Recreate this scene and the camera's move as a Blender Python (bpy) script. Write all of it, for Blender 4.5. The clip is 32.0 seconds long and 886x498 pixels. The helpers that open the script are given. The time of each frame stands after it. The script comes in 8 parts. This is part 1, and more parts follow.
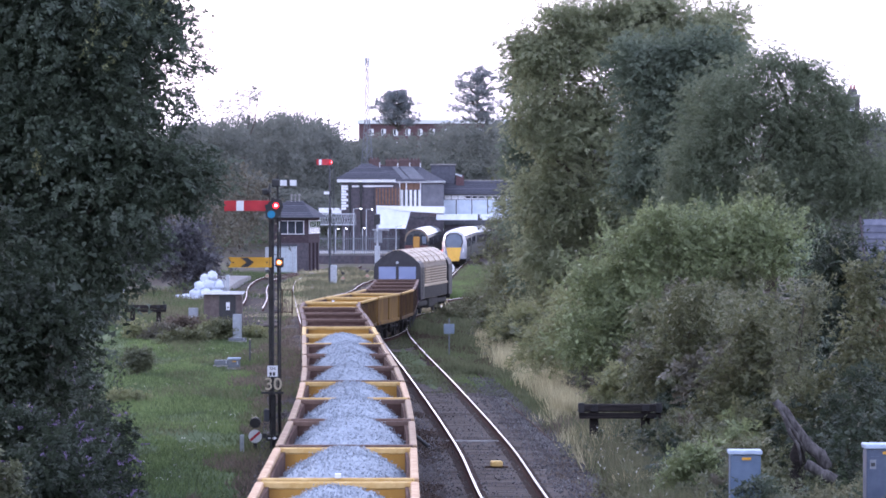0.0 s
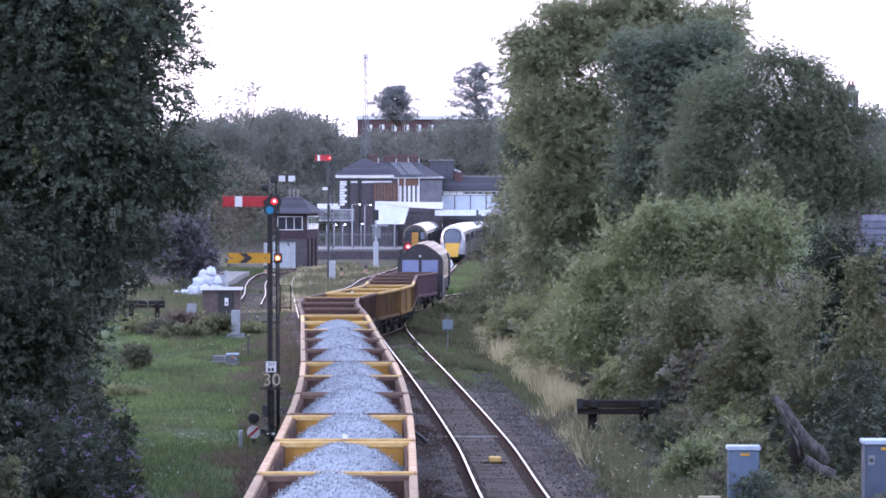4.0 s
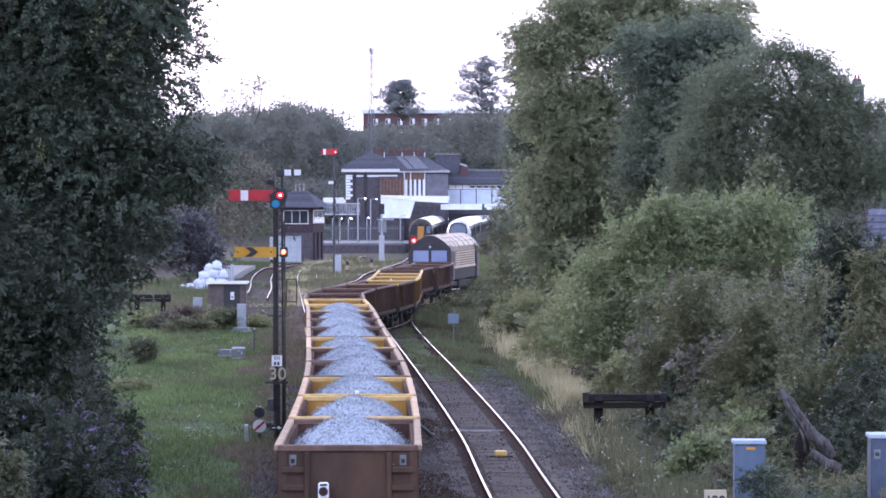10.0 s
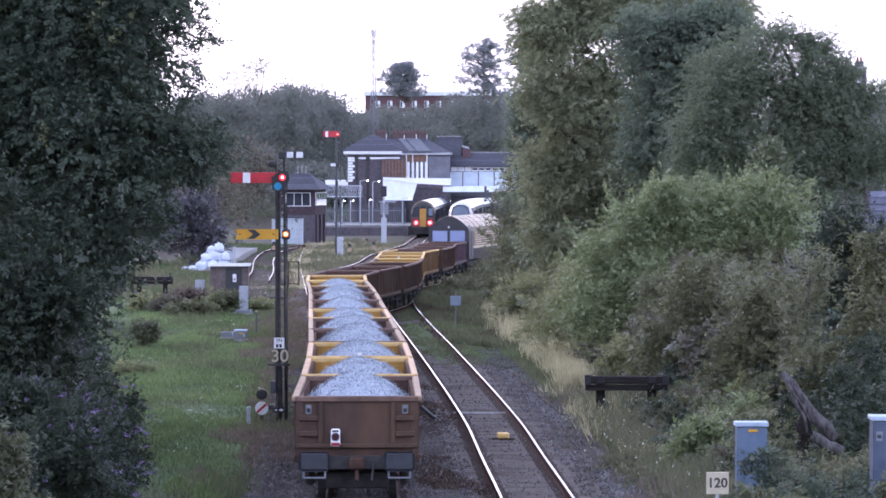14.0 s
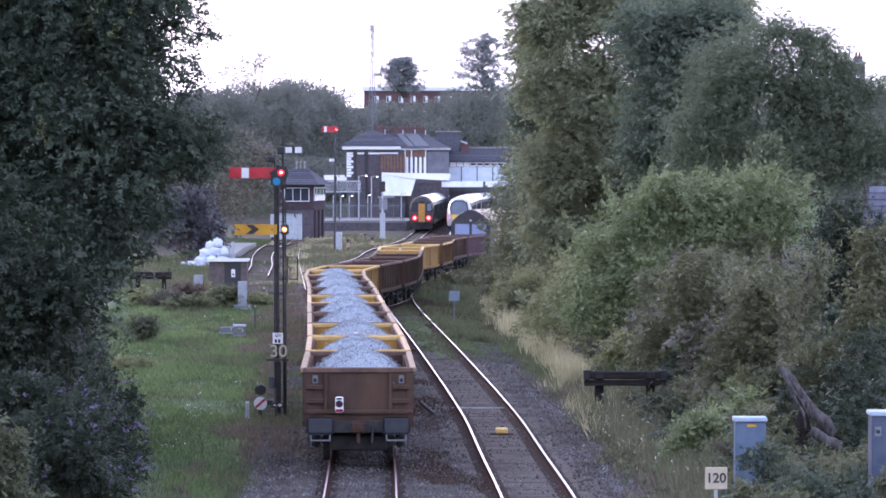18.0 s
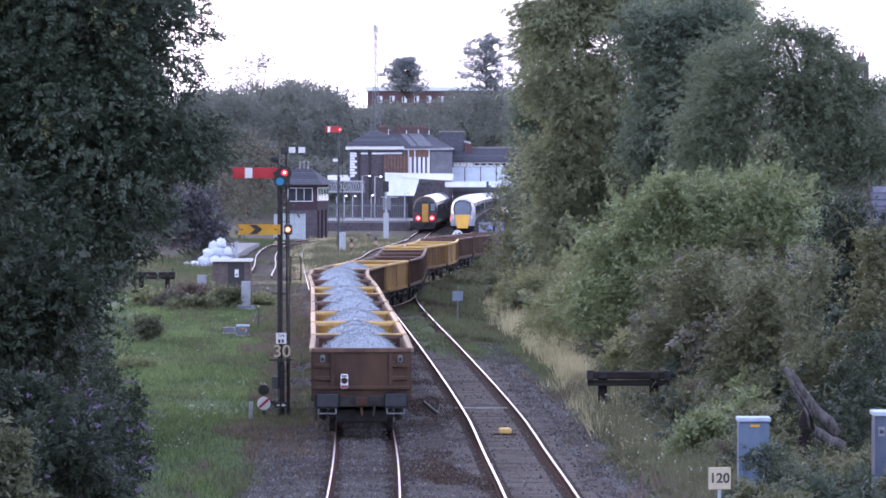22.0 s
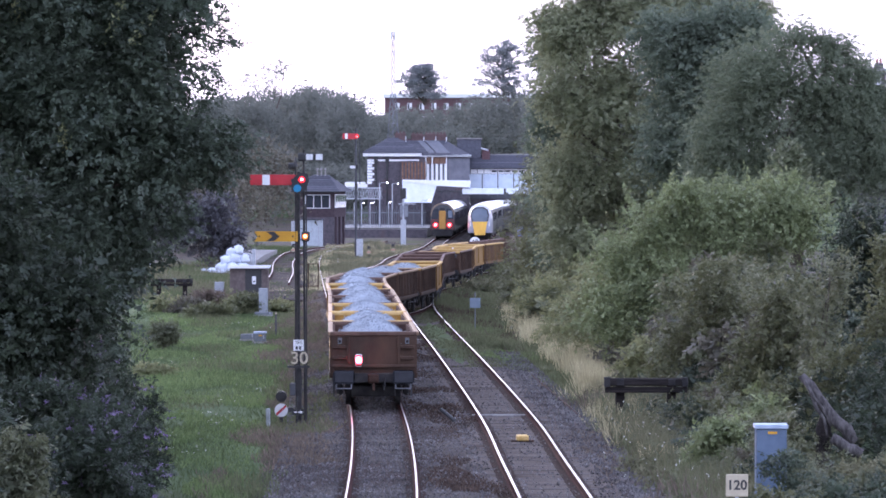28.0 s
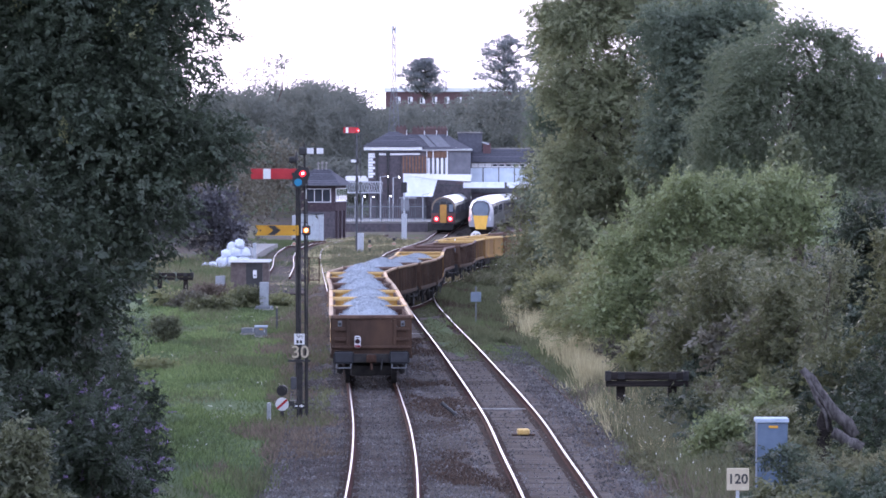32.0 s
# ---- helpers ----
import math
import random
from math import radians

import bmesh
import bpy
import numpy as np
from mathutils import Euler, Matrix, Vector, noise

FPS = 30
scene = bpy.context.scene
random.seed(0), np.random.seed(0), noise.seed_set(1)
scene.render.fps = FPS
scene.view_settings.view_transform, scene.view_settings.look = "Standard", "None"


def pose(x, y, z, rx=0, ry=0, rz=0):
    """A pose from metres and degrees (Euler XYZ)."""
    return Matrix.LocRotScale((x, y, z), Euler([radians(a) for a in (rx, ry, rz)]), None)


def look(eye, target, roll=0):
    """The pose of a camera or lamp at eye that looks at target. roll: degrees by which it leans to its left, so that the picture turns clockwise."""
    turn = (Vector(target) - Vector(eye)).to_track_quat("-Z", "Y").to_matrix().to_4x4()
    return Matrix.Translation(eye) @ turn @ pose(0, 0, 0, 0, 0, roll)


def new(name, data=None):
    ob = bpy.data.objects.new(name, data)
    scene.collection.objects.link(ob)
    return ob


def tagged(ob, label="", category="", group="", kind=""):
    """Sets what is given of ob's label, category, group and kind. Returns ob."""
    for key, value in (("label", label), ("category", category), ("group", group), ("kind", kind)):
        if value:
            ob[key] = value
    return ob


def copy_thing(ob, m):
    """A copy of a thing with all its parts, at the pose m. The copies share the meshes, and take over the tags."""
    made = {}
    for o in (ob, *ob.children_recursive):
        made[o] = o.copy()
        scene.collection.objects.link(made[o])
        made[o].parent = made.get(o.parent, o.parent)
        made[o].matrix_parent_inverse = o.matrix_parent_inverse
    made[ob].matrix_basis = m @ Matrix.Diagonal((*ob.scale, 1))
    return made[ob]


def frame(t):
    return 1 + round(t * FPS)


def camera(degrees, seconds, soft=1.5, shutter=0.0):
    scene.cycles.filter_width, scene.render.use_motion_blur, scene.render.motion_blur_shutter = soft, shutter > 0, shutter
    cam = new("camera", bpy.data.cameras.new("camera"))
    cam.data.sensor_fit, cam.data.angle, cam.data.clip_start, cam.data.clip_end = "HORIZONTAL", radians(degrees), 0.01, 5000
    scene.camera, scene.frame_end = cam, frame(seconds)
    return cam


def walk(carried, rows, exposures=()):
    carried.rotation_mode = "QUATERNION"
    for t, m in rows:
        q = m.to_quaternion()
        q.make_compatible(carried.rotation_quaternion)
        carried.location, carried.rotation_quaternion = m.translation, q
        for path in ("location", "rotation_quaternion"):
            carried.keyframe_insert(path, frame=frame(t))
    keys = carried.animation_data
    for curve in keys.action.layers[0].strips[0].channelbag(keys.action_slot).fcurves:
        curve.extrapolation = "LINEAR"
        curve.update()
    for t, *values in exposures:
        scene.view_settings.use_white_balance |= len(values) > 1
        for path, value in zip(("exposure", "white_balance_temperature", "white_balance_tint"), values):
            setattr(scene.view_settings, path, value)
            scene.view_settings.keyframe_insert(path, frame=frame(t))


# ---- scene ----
cam = camera(12.26, 32.0, soft=1.7)
EYE = (0.0, 0.0, 6.75)
# seconds, tilt and turn in degrees of the handheld camera on the bridge
AIM = [
    (0, 89.3612, -0.3728), (0.5, 89.3377, -0.3846), (1, 89.3251, -0.3728), (1.5, 89.3016, -0.3603),
    (2, 89.3255, -0.3905), (2.5, 89.3377, -0.4089), (3, 89.3255, -0.4089), (3.5, 89.3016, -0.4026),
    (5.5, 89.3016, -0.3603), (6, 89.2894, -0.3426), (6.5, 89.2537, -0.3124), (7, 89.2353, -0.2763),
    (7.5, 89.2176, -0.2582), (8, 89.1815, -0.2582), (8.5, 89.1572, -0.2822), (9, 89.1815, -0.2884),
    (9.5, 89.2176, -0.3124), (10, 89.2176, -0.3124), (10.5, 89.2051, -0.3006), (11, 89.1689, -0.2822),
    (11.5, 89.1454, -0.2763), (12, 89.1328, -0.288), (12.5, 89.085, -0.3183), (13, 89.0371, -0.3006),
    (13.5, 89.001, -0.2645), (14, 88.9712, -0.2822), (14.5, 88.9531, -0.3124), (16.5, 88.9288, -0.2763),
    (17, 88.8809, -0.3006), (17.5, 88.8927, -0.3124), (18, 88.9044, -0.3006), (18.5, 88.9413, -0.288),
    (19, 88.9288, -0.288), (19.5, 88.917, -0.2763), (20, 88.8809, -0.2704), (20.5, 88.8691, -0.2704),
    (21, 88.8927, -0.2763), (21.5, 88.8927, -0.2763), (22, 88.9052, -0.2527), (22.5, 88.917, -0.2041),
    (23, 88.899, -0.1562), (23.5, 88.8691, -0.1562), (24, 88.833, -0.168), (24.5, 88.833, -0.1805),
    (25, 88.8691, -0.1562), (25.5, 88.9288, -0.1319), (27.5, 89.001, -0.0118), (28, 89.001, -0.0118),
    (28.5, 88.9892, 0.0243), (29, 88.9767, 0.0361), (29.5, 88.959, 0.0243), (30, 88.917, 0.0479),
    (30.5, 88.8809, 0.0604), (31, 88.8566, 0.0361), (31.5, 88.8691, 0), (32, 88.917, 0),
]
walk(cam, [(t, pose(*EYE, tilt, 0, turn)) for t, tilt, turn in AIM], exposures=[(0, 1.07, 5500, 22), (32, 1.07, 5500, 22)])

# ---- light: bright overcast evening sky, the sun low and veiled behind the station ----
world = bpy.data.worlds.new("evening_sky")
scene.world = world
world.use_nodes = True
wn, wl = world.node_tree.nodes, world.node_tree.links
wn.clear()
w_out = wn.new("ShaderNodeOutputWorld")
w_sky = wn.new("ShaderNodeTexSky")
w_sky.sky_type = "NISHITA"
w_sky.sun_disc = False
w_sky.sun_elevation, w_sky.sun_rotation = radians(4), radians(-25)
w_sky.dust_density = 4.0
w_bg1 = wn.new("ShaderNodeBackground")
w_bg1.inputs["Strength"].default_value = 0.05
wl.new(w_sky.outputs[0], w_bg1.inputs["Color"])
# cloud sheet: brightest low down over the sunset side, grey-blue overhead and behind
w_co = wn.new("ShaderNodeTexCoord")
w_sep = wn.new("ShaderNodeSeparateXYZ")
wl.new(w_co.outputs["Generated"], w_sep.inputs[0])
w_noise = wn.new("ShaderNodeTexNoise")
w_noise.inputs["Scale"].default_value = 2.2
w_noise.inputs["Detail"].default_value = 4
wl.new(w_co.outputs["Generated"], w_noise.inputs["Vector"])
w_up = wn.new("ShaderNodeMapRange")
w_up.interpolation_type = "SMOOTHSTEP"
w_up.inputs["From Min"].default_value, w_up.inputs["From Max"].default_value = 0.08, 0.75
wl.new(w_sep.outputs["Z"], w_up.inputs["Value"])
w_west = wn.new("ShaderNodeMapRange")
w_west.interpolation_type = "SMOOTHSTEP"
w_west.inputs["From Min"].default_value, w_west.inputs["From Max"].default_value = -0.6, 0.8
wl.new(w_sep.outputs["Y"], w_west.inputs["Value"])
w_low = wn.new("ShaderNodeMix")
w_low.data_type = "RGBA"
w_low.inputs["A"].default_value = (1.06, 1.06, 1.2, 1)
w_low.inputs["B"].default_value = (1.06, 1.0, 1.09, 1)
wl.new(w_west.outputs["Result"], w_low.inputs["Factor"])
w_mix = wn.new("ShaderNodeMix")
w_mix.data_type = "RGBA"
wl.new(w_low.outputs["Result"], w_mix.inputs["A"])
w_mix.inputs["B"].default_value = (0.76, 0.82, 1.0, 1)
wl.new(w_up.outputs["Result"], w_mix.inputs["Factor"])
w_cloud = wn.new("ShaderNodeMapRange")
w_cloud.inputs["To Min"].default_value, w_cloud.inputs["To Max"].default_value = 0.92, 1.05
wl.new(w_noise.outputs["Fac"], w_cloud.inputs["Value"])
w_bg2 = wn.new("ShaderNodeBackground")
wl.new(w_mix.outputs["Result"], w_bg2.inputs["Color"])
wl.new(w_cloud.outputs["Result"], w_bg2.inputs["Strength"])
w_add = wn.new("ShaderNodeAddShader")
wl.new(w_bg1.outputs[0], w_add.inputs[0])
wl.new(w_bg2.outputs[0], w_add.inputs[1])
wl.new(w_add.outputs[0], w_out.inputs["Surface"])
sun_data = bpy.data.lights.new("veiled_sun", "SUN")
sun_data.energy, sun_data.angle, sun_data.color = 0.5, radians(25), (1.0, 0.93, 0.84)
sun = new("veiled_sun", sun_data)
sun.matrix_world = look((0, 0, 60), (45, -100, 20))

# ---- helpers of this scene ----


def mat(name, c1, c2=None, scale=4.0, rough=0.8, bump=0.0, metal=0.0, c3=None, scale3=0.6, cover=0.5, island=0.0, obj=0.0, coat=0.0, stretch=None):
    """A procedural surface: two colours mixed by fine noise, a third in large soft patches, with relief."""
    m = bpy.data.materials.new(name)
    m.use_nodes = True
    n, l = m.node_tree.nodes, m.node_tree.links
    b = n["Principled BSDF"]
    b.inputs["Roughness"].default_value = rough
    b.inputs["Metallic"].default_value = metal
    b.inputs["Specular IOR Level"].default_value = 0.5 if rough < 0.6 else 0.25 if rough < 0.8 else 0.06
    b.inputs["Coat Weight"].default_value = coat
    co = n.new("ShaderNodeTexCoord")
    vec = co.outputs["Object"]
    if stretch:
        mp = n.new("ShaderNodeMapping")
        mp.inputs["Scale"].default_value = stretch
        l.new(vec, mp.inputs["Vector"])
        vec = mp.outputs["Vector"]
    nz = n.new("ShaderNodeTexNoise")
    nz.inputs["Scale"].default_value, nz.inputs["Detail"].default_value, nz.inputs["Roughness"].default_value = scale, 6, 0.65
    l.new(vec, nz.inputs["Vector"])
    rp = n.new("ShaderNodeValToRGB")
    rp.color_ramp.elements[0].position, rp.color_ramp.elements[1].position = 0.35, 0.65
    rp.color_ramp.elements[0].color = (*c1, 1)
    rp.color_ramp.elements[1].color = (*(c2 or [min(1, v * 1.25) for v in c1]), 1)
    l.new(nz.outputs["Fac"], rp.inputs["Fac"])
    col = rp.outputs["Color"]
    if c3:
        n3 = n.new("ShaderNodeTexNoise")
        n3.inputs["Scale"].default_value, n3.inputs["Detail"].default_value = scale3, 5
        l.new(vec, n3.inputs["Vector"])
        r3 = n.new("ShaderNodeValToRGB")
        r3.color_ramp.elements[0].position, r3.color_ramp.elements[1].position = 1 - cover - 0.08, 1 - cover + 0.12
        l.new(n3.outputs["Fac"], r3.inputs["Fac"])
        mx = n.new("ShaderNodeMix")
        mx.data_type = "RGBA"
        l.new(r3.outputs["Color"], mx.inputs["Factor"])
        l.new(col, mx.inputs["A"])
        mx.inputs["B"].default_value = (*c3, 1)
        col = mx.outputs["Result"]
    for amount, kind in ((island, "ShaderNodeNewGeometry"), (obj, "ShaderNodeObjectInfo")):
        if amount:
            g = n.new(kind)
            mr = n.new("ShaderNodeMapRange")
            mr.inputs["To Min"].default_value, mr.inputs["To Max"].default_value = 1 - amount, 1 + amount
            l.new(g.outputs["Random Per Island" if kind == "ShaderNodeNewGeometry" else "Random"], mr.inputs["Value"])
            hv = n.new("ShaderNodeHueSaturation")
            l.new(mr.outputs["Result"], hv.inputs["Value"])
            l.new(col, hv.inputs["Color"])
            col = hv.outputs["Color"]
    l.new(col, b.inputs["Base Color"])
    if bump:
        bp = n.new("ShaderNodeBump")
        bp.inputs["Strength"].default_value, bp.inputs["Distance"].default_value = bump, 0.02
        l.new(nz.outputs["Fac"], bp.inputs["Height"])
        l.new(bp.outputs["Normal"], b.inputs["Normal"])
    return m


def leafmat(name, c1, c2, tone=0.24, rough=0.5, thin=0.36):
    m = mat(name, c1, c2, scale=0.9, rough=rough, island=tone)
    b = m.node_tree.nodes["Principled BSDF"]
    b.inputs["Specular IOR Level"].default_value = 0.35 if rough < 0.8 else 0.1
    n, l = m.node_tree.nodes, m.node_tree.links
    tr = n.new("ShaderNodeBsdfTranslucent")
    l.new(b.inputs["Base Color"].links[0].from_socket, tr.inputs["Color"])
    mx = n.new("ShaderNodeMixShader")
    mx.inputs["Fac"].default_value = thin
    l.new(b.outputs[0], mx.inputs[1])
    l.new(tr.outputs[0], mx.inputs[2])
    l.new(mx.outputs[0], n["Material Output"].inputs["Surface"])
    return m


def glowmat(name, colour, strength):
    m = mat(name, colour)
    b = m.node_tree.nodes["Principled BSDF"]
    b.inputs["Emission Color"].default_value = (*colour, 1)
    b.inputs["Emission Strength"].default_value = strength
    return m


def link_mesh(name, verts, faces, material, parent=None, smooth=False):
    me = bpy.data.meshes.new(name)
    me.from_pydata([tuple(v) for v in verts], [], [tuple(f) for f in faces])
    me.materials.append(material)
    if smooth:
        me.shade_smooth()
    ob = new(name, me)
    if parent:
        ob.parent = parent
    return ob


def quads_mesh(name, co, material, parent=None, which=None):
    """One mesh out of an (n, k, 3) array of separate faces of k corners; which picks among several materials."""
    n, k = co.shape[:2]
    me = bpy.data.meshes.new(name)
    me.vertices.add(n * k)
    me.vertices.foreach_set("co", np.ascontiguousarray(co, dtype=np.float32).ravel())
    me.loops.add(n * k)
    me.loops.foreach_set("vertex_index", np.arange(n * k, dtype=np.int32))
    me.polygons.add(n)
    me.polygons.foreach_set("loop_start", np.arange(0, n * k, k, dtype=np.int32))
    me.polygons.foreach_set("loop_total", np.full(n, k, dtype=np.int32))
    for m in material if isinstance(material, (list, tuple)) else [material]:
        me.materials.append(m)
    if which is not None:
        me.polygons.foreach_set("material_index", which.astype(np.int32))
    me.update(calc_edges=True)
    me.validate()
    ob = new(name, me)
    if parent:
        ob.parent = parent
    return ob


def part(name, bm, material, parent=None, label="", smooth=False):
    me = bpy.data.meshes.new(name)
    bmesh.ops.recalc_face_normals(bm, faces=bm.faces)
    bm.to_mesh(me)
    bm.free()
    me.materials.append(material)
    if smooth:
        me.shade_smooth()
    ob = new(name, me)
    if parent:
        ob.parent = parent
    if label:
        ob["label"] = label
    return ob


def empty(name, m, label, category, group="", kind=""):
    ob = new(name)
    ob.empty_display_size = 0.2
    ob.matrix_basis = m
    return tagged(ob, label, category, group, kind)


def box(bm, x0, x1, y0, y1, z0, z1, bevel=0.0):
    v = [bm.verts.new((x, y, z)) for z in (z0, z1) for y in (y0, y1) for x in (x0, x1)]
    f = [bm.faces.new([v[i] for i in q]) for q in ((0, 2, 3, 1), (4, 5, 7, 6), (0, 1, 5, 4), (2, 6, 7, 3), (0, 4, 6, 2), (1, 3, 7, 5))]
    if bevel:
        bmesh.ops.bevel(bm, geom=list({e for q in f for e in q.edges}), offset=bevel, segments=1, affect="EDGES")
    return bm


def boxm(*a, bevel=0.0):
    return box(bmesh.new(), *a, bevel=bevel)


def tube(bm, p0, p1, r0, r1=None, n=8):
    """A capped, tapered round bar from p0 to p1."""
    r1 = r0 if r1 is None else r1
    p0, p1 = Vector(p0), Vector(p1)
    d = (p1 - p0).normalized()
    u = d.orthogonal().normalized()
    w = d.cross(u)
    ra, rb = [], []
    for i in range(n):
        a = 2 * math.pi * i / n
        k = u * math.cos(a) + w * math.sin(a)
        ra.append(bm.verts.new(p0 + k * r0))
        rb.append(bm.verts.new(p1 + k * r1))
    for i in range(n):
        j = (i + 1) % n
        bm.faces.new((ra[i], ra[j], rb[j], rb[i]))
    bm.faces.new(ra[::-1])
    bm.faces.new(rb)
    return bm


def tubem(p0, p1, r0, r1=None, n=8):
    return tube(bmesh.new(), p0, p1, r0, r1, n)


def pipe(bm, pts, r, n=6):
    """A round bar bent along a row of points, in one skin."""
    pts = [Vector(p) for p in pts]
    rings = []
    for k, p in enumerate(pts):
        d = (pts[min(k + 1, len(pts) - 1)] - pts[max(k - 1, 0)]).normalized()
        u = d.cross(Vector((0.3, 1, 0.1))).normalized()
        w = d.cross(u)
        rings.append([bm.verts.new(p + (u * math.cos(2 * math.pi * i / n) + w * math.sin(2 * math.pi * i / n)) * r) for i in range(n)])
    for p, q in zip(rings, rings[1:]):
        for i in range(n):
            bm.faces.new((p[i], p[(i + 1) % n], q[(i + 1) % n], q[i]))
    bm.faces.new(rings[0][::-1])
    bm.faces.new(rings[-1])
    return bm


def prism(bm, outline, axis, a, b):
    """An outline of (u, v) pairs pushed along an axis from a to b: axis x takes (y, z), y takes (x, z), z takes (x, y)."""
    def at(u, v, w):
        return {"x": (w, u, v), "y": (u, w, v), "z": (u, v, w)}[axis]
    lo = [bm.verts.new(at(u, v, a)) for u, v in outline]
    hi = [bm.verts.new(at(u, v, b)) for u, v in outline]
    n = len(outline)
    for i in range(n):
        j = (i + 1) % n
        bm.faces.new((lo[i], lo[j], hi[j], hi[i]))
    bm.faces.new(lo[::-1])
    bm.faces.new(hi)
    return bm


def prismm(outline, axis, a, b):
    return prism(bmesh.new(), outline, axis, a, b)


def unit(v):
    return v / np.maximum(np.linalg.norm(v, axis=-1, keepdims=True), 1e-9)


def leaf_quads(p, out, size, rng, droop=0.3, ratio=0.5):
    """Pointed leaves at p, spread to the light: their faces turn mostly up and outwards."""
    n = len(p)
    d = unit(rng.normal(size=(n, 3)) + out * 0.7 - np.array([0, 0, droop]))
    s = unit(np.cross(d, out * 0.6 + np.array([0, 0, 0.7]) + rng.normal(size=(n, 3)) * 0.75))
    ln = size * rng.uniform(0.65, 1.6, (n, 1))
    w = ln * ratio
    nrm = np.cross(d, s)
    q = np.empty((n, 3, 3))
    q[:, 0] = p + s * w * 0.5 + nrm * ln * 0.08
    q[:, 1] = p - s * w * 0.5 + d * ln * 0.2
    q[:, 2] = p + d * ln
    return q


def sprays(c, u, clump, per, rng):
    """Leaf places along short twigs that grow from the points c in the directions u."""
    n = len(c)
    per = per * 0.66 if per > 20 else per
    k = rng.integers(int(per * 0.5), int(per * 1.5) + 1, n)
    idx = np.repeat(np.arange(n), k)
    way = unit(u + rng.normal(size=(n, 3)) * 0.55)[idx]
    ln = clump * rng.uniform(0.5, 1.7, n)[idx][:, None]
    t = rng.uniform(-0.7, 1.1, (len(idx), 1))
    return c[idx] + way * t * ln + rng.normal(size=(len(idx), 3)) * ln * (0.62 - 0.25 * t) * np.array([1, 1, 0.7]), u[idx]


def crown_seats(blobs, rng, fill=0.25, lobes=15):
    """Feet of twigs over billowing lobes of ellipsoids (x, y, z, rx, ry, rz, clumps), a share of them inside, and the ways outwards."""
    pts, outs = [], []
    for x, y, z, rx, ry, rz, n in blobs:
        n, r = int(n), np.array([rx, ry, rz])
        way = unit(rng.normal(size=(lobes, 3)))
        way[:, 2] = np.where(way[:, 2] < -0.5, -way[:, 2], way[:, 2])
        mid = way * r * rng.uniform(0.42, 0.72, (lobes, 1))
        size = rng.uniform(0.32, 0.56, lobes)
        pick = rng.integers(0, lobes, n)
        u = unit(rng.normal(size=(n, 3)) + way[pick] * 0.8 + np.array([0, 0, 0.25]))
        rad = np.where(rng.random(n) < fill, rng.uniform(0.2, 0.85, n), rng.normal(0.98, 0.1, n))
        pts.append(np.array([x, y, z]) + mid[pick] + u * r * (size[pick] * rad)[:, None])
        outs.append(u)
    return np.concatenate(pts), np.concatenate(outs)


def crown_points(blobs, clump, per, rng, fill=0.25, lobes=15):
    """Leaf places in loose sprays over a crown."""
    c, u = crown_seats(blobs, rng, fill, lobes)
    return sprays(c, u, clump, per, rng)


def twig_leaves(blobs, clump, per, rng, fill, leaf, ratio, lobes=15, pairs=5, sag=0.35):
    """Leaves in pairs along short drooping twigs, all of a twig lying in one plane that faces the sky and outwards."""
    c, u = crown_seats(blobs, rng, fill, lobes)
    n = len(c)
    many = max(1, per * 0.66 / (2 * pairs + 1))
    k = rng.integers(max(1, int(many * 0.5)), int(many * 1.5) + 2, n)
    i = np.repeat(np.arange(n), k)
    u = u[i]
    m = len(i)
    foot = c[i] + rng.normal(size=(m, 3)) * clump * np.array([0.85, 0.85, 0.6])
    way = unit(u * np.array([1, 1, 0.6]) + rng.normal(size=(m, 3)) * 0.55 + np.array([0, 0, 0.12]))
    face = unit(u * 0.5 + np.array([0, 0, 0.75]) + rng.normal(size=(m, 3)) * 0.35)
    side = unit(np.cross(way, face))
    face = np.cross(side, way)
    ln = leaf * (0.55 * pairs + 0.4) * rng.uniform(0.7, 1.35, (m, 1))
    size = leaf * rng.uniform(0.75, 1.35, (m, 1))
    qs = []
    for a in range(2 * pairs + 1):
        t = (a // 2 + 0.5 + 0.3 * (a % 2)) / (pairs + 0.5)
        h = 0 if a == 2 * pairs else 1 if a % 2 else -1
        p = foot + way * ln * t - np.array([0, 0, 1.0]) * ln * sag * t * t
        d = unit(way * (0.55 if h else 1.0) + side * h * 0.9 - np.array([0, 0, 0.25 + 0.3 * t]) + rng.normal(size=(m, 3)) * 0.22)
        w = unit(np.cross(face, d) + rng.normal(size=(m, 3)) * 0.2)
        s = size * rng.uniform(0.8, 1.2, (m, 1)) * (1.1 - 0.35 * abs(t - 0.45))
        qs.append(np.stack([p + w * s * ratio * 0.5 + d * s * 0.12, p - w * s * ratio * 0.5 + d * s * 0.3, p + d * s * 1.1], 1))
    return np.concatenate(qs)


def spline(points, n=400):
    """A smooth plan curve through (x, y) points: dense points and their running length."""
    P = np.array(points, float)
    y = np.linspace(P[0, 1], P[-1, 1], n)
    m = np.gradient(P[:, 0], P[:, 1])
    i = np.clip(np.searchsorted(P[:, 1], y, side="right") - 1, 0, len(P) - 2)
    h = P[i + 1, 1] - P[i, 1]
    t = (y - P[i, 1]) / h
    x = (2 * t**3 - 3 * t**2 + 1) * P[i, 0] + (t**3 - 2 * t**2 + t) * h * m[i] + (-2 * t**3 + 3 * t**2) * P[i + 1, 0] + (t**3 - t**2) * h * m[i + 1]
    q = np.stack([x, y], 1)
    s = np.concatenate([[0], np.cumsum(np.linalg.norm(np.diff(q, axis=0), axis=1))])
    return q, s


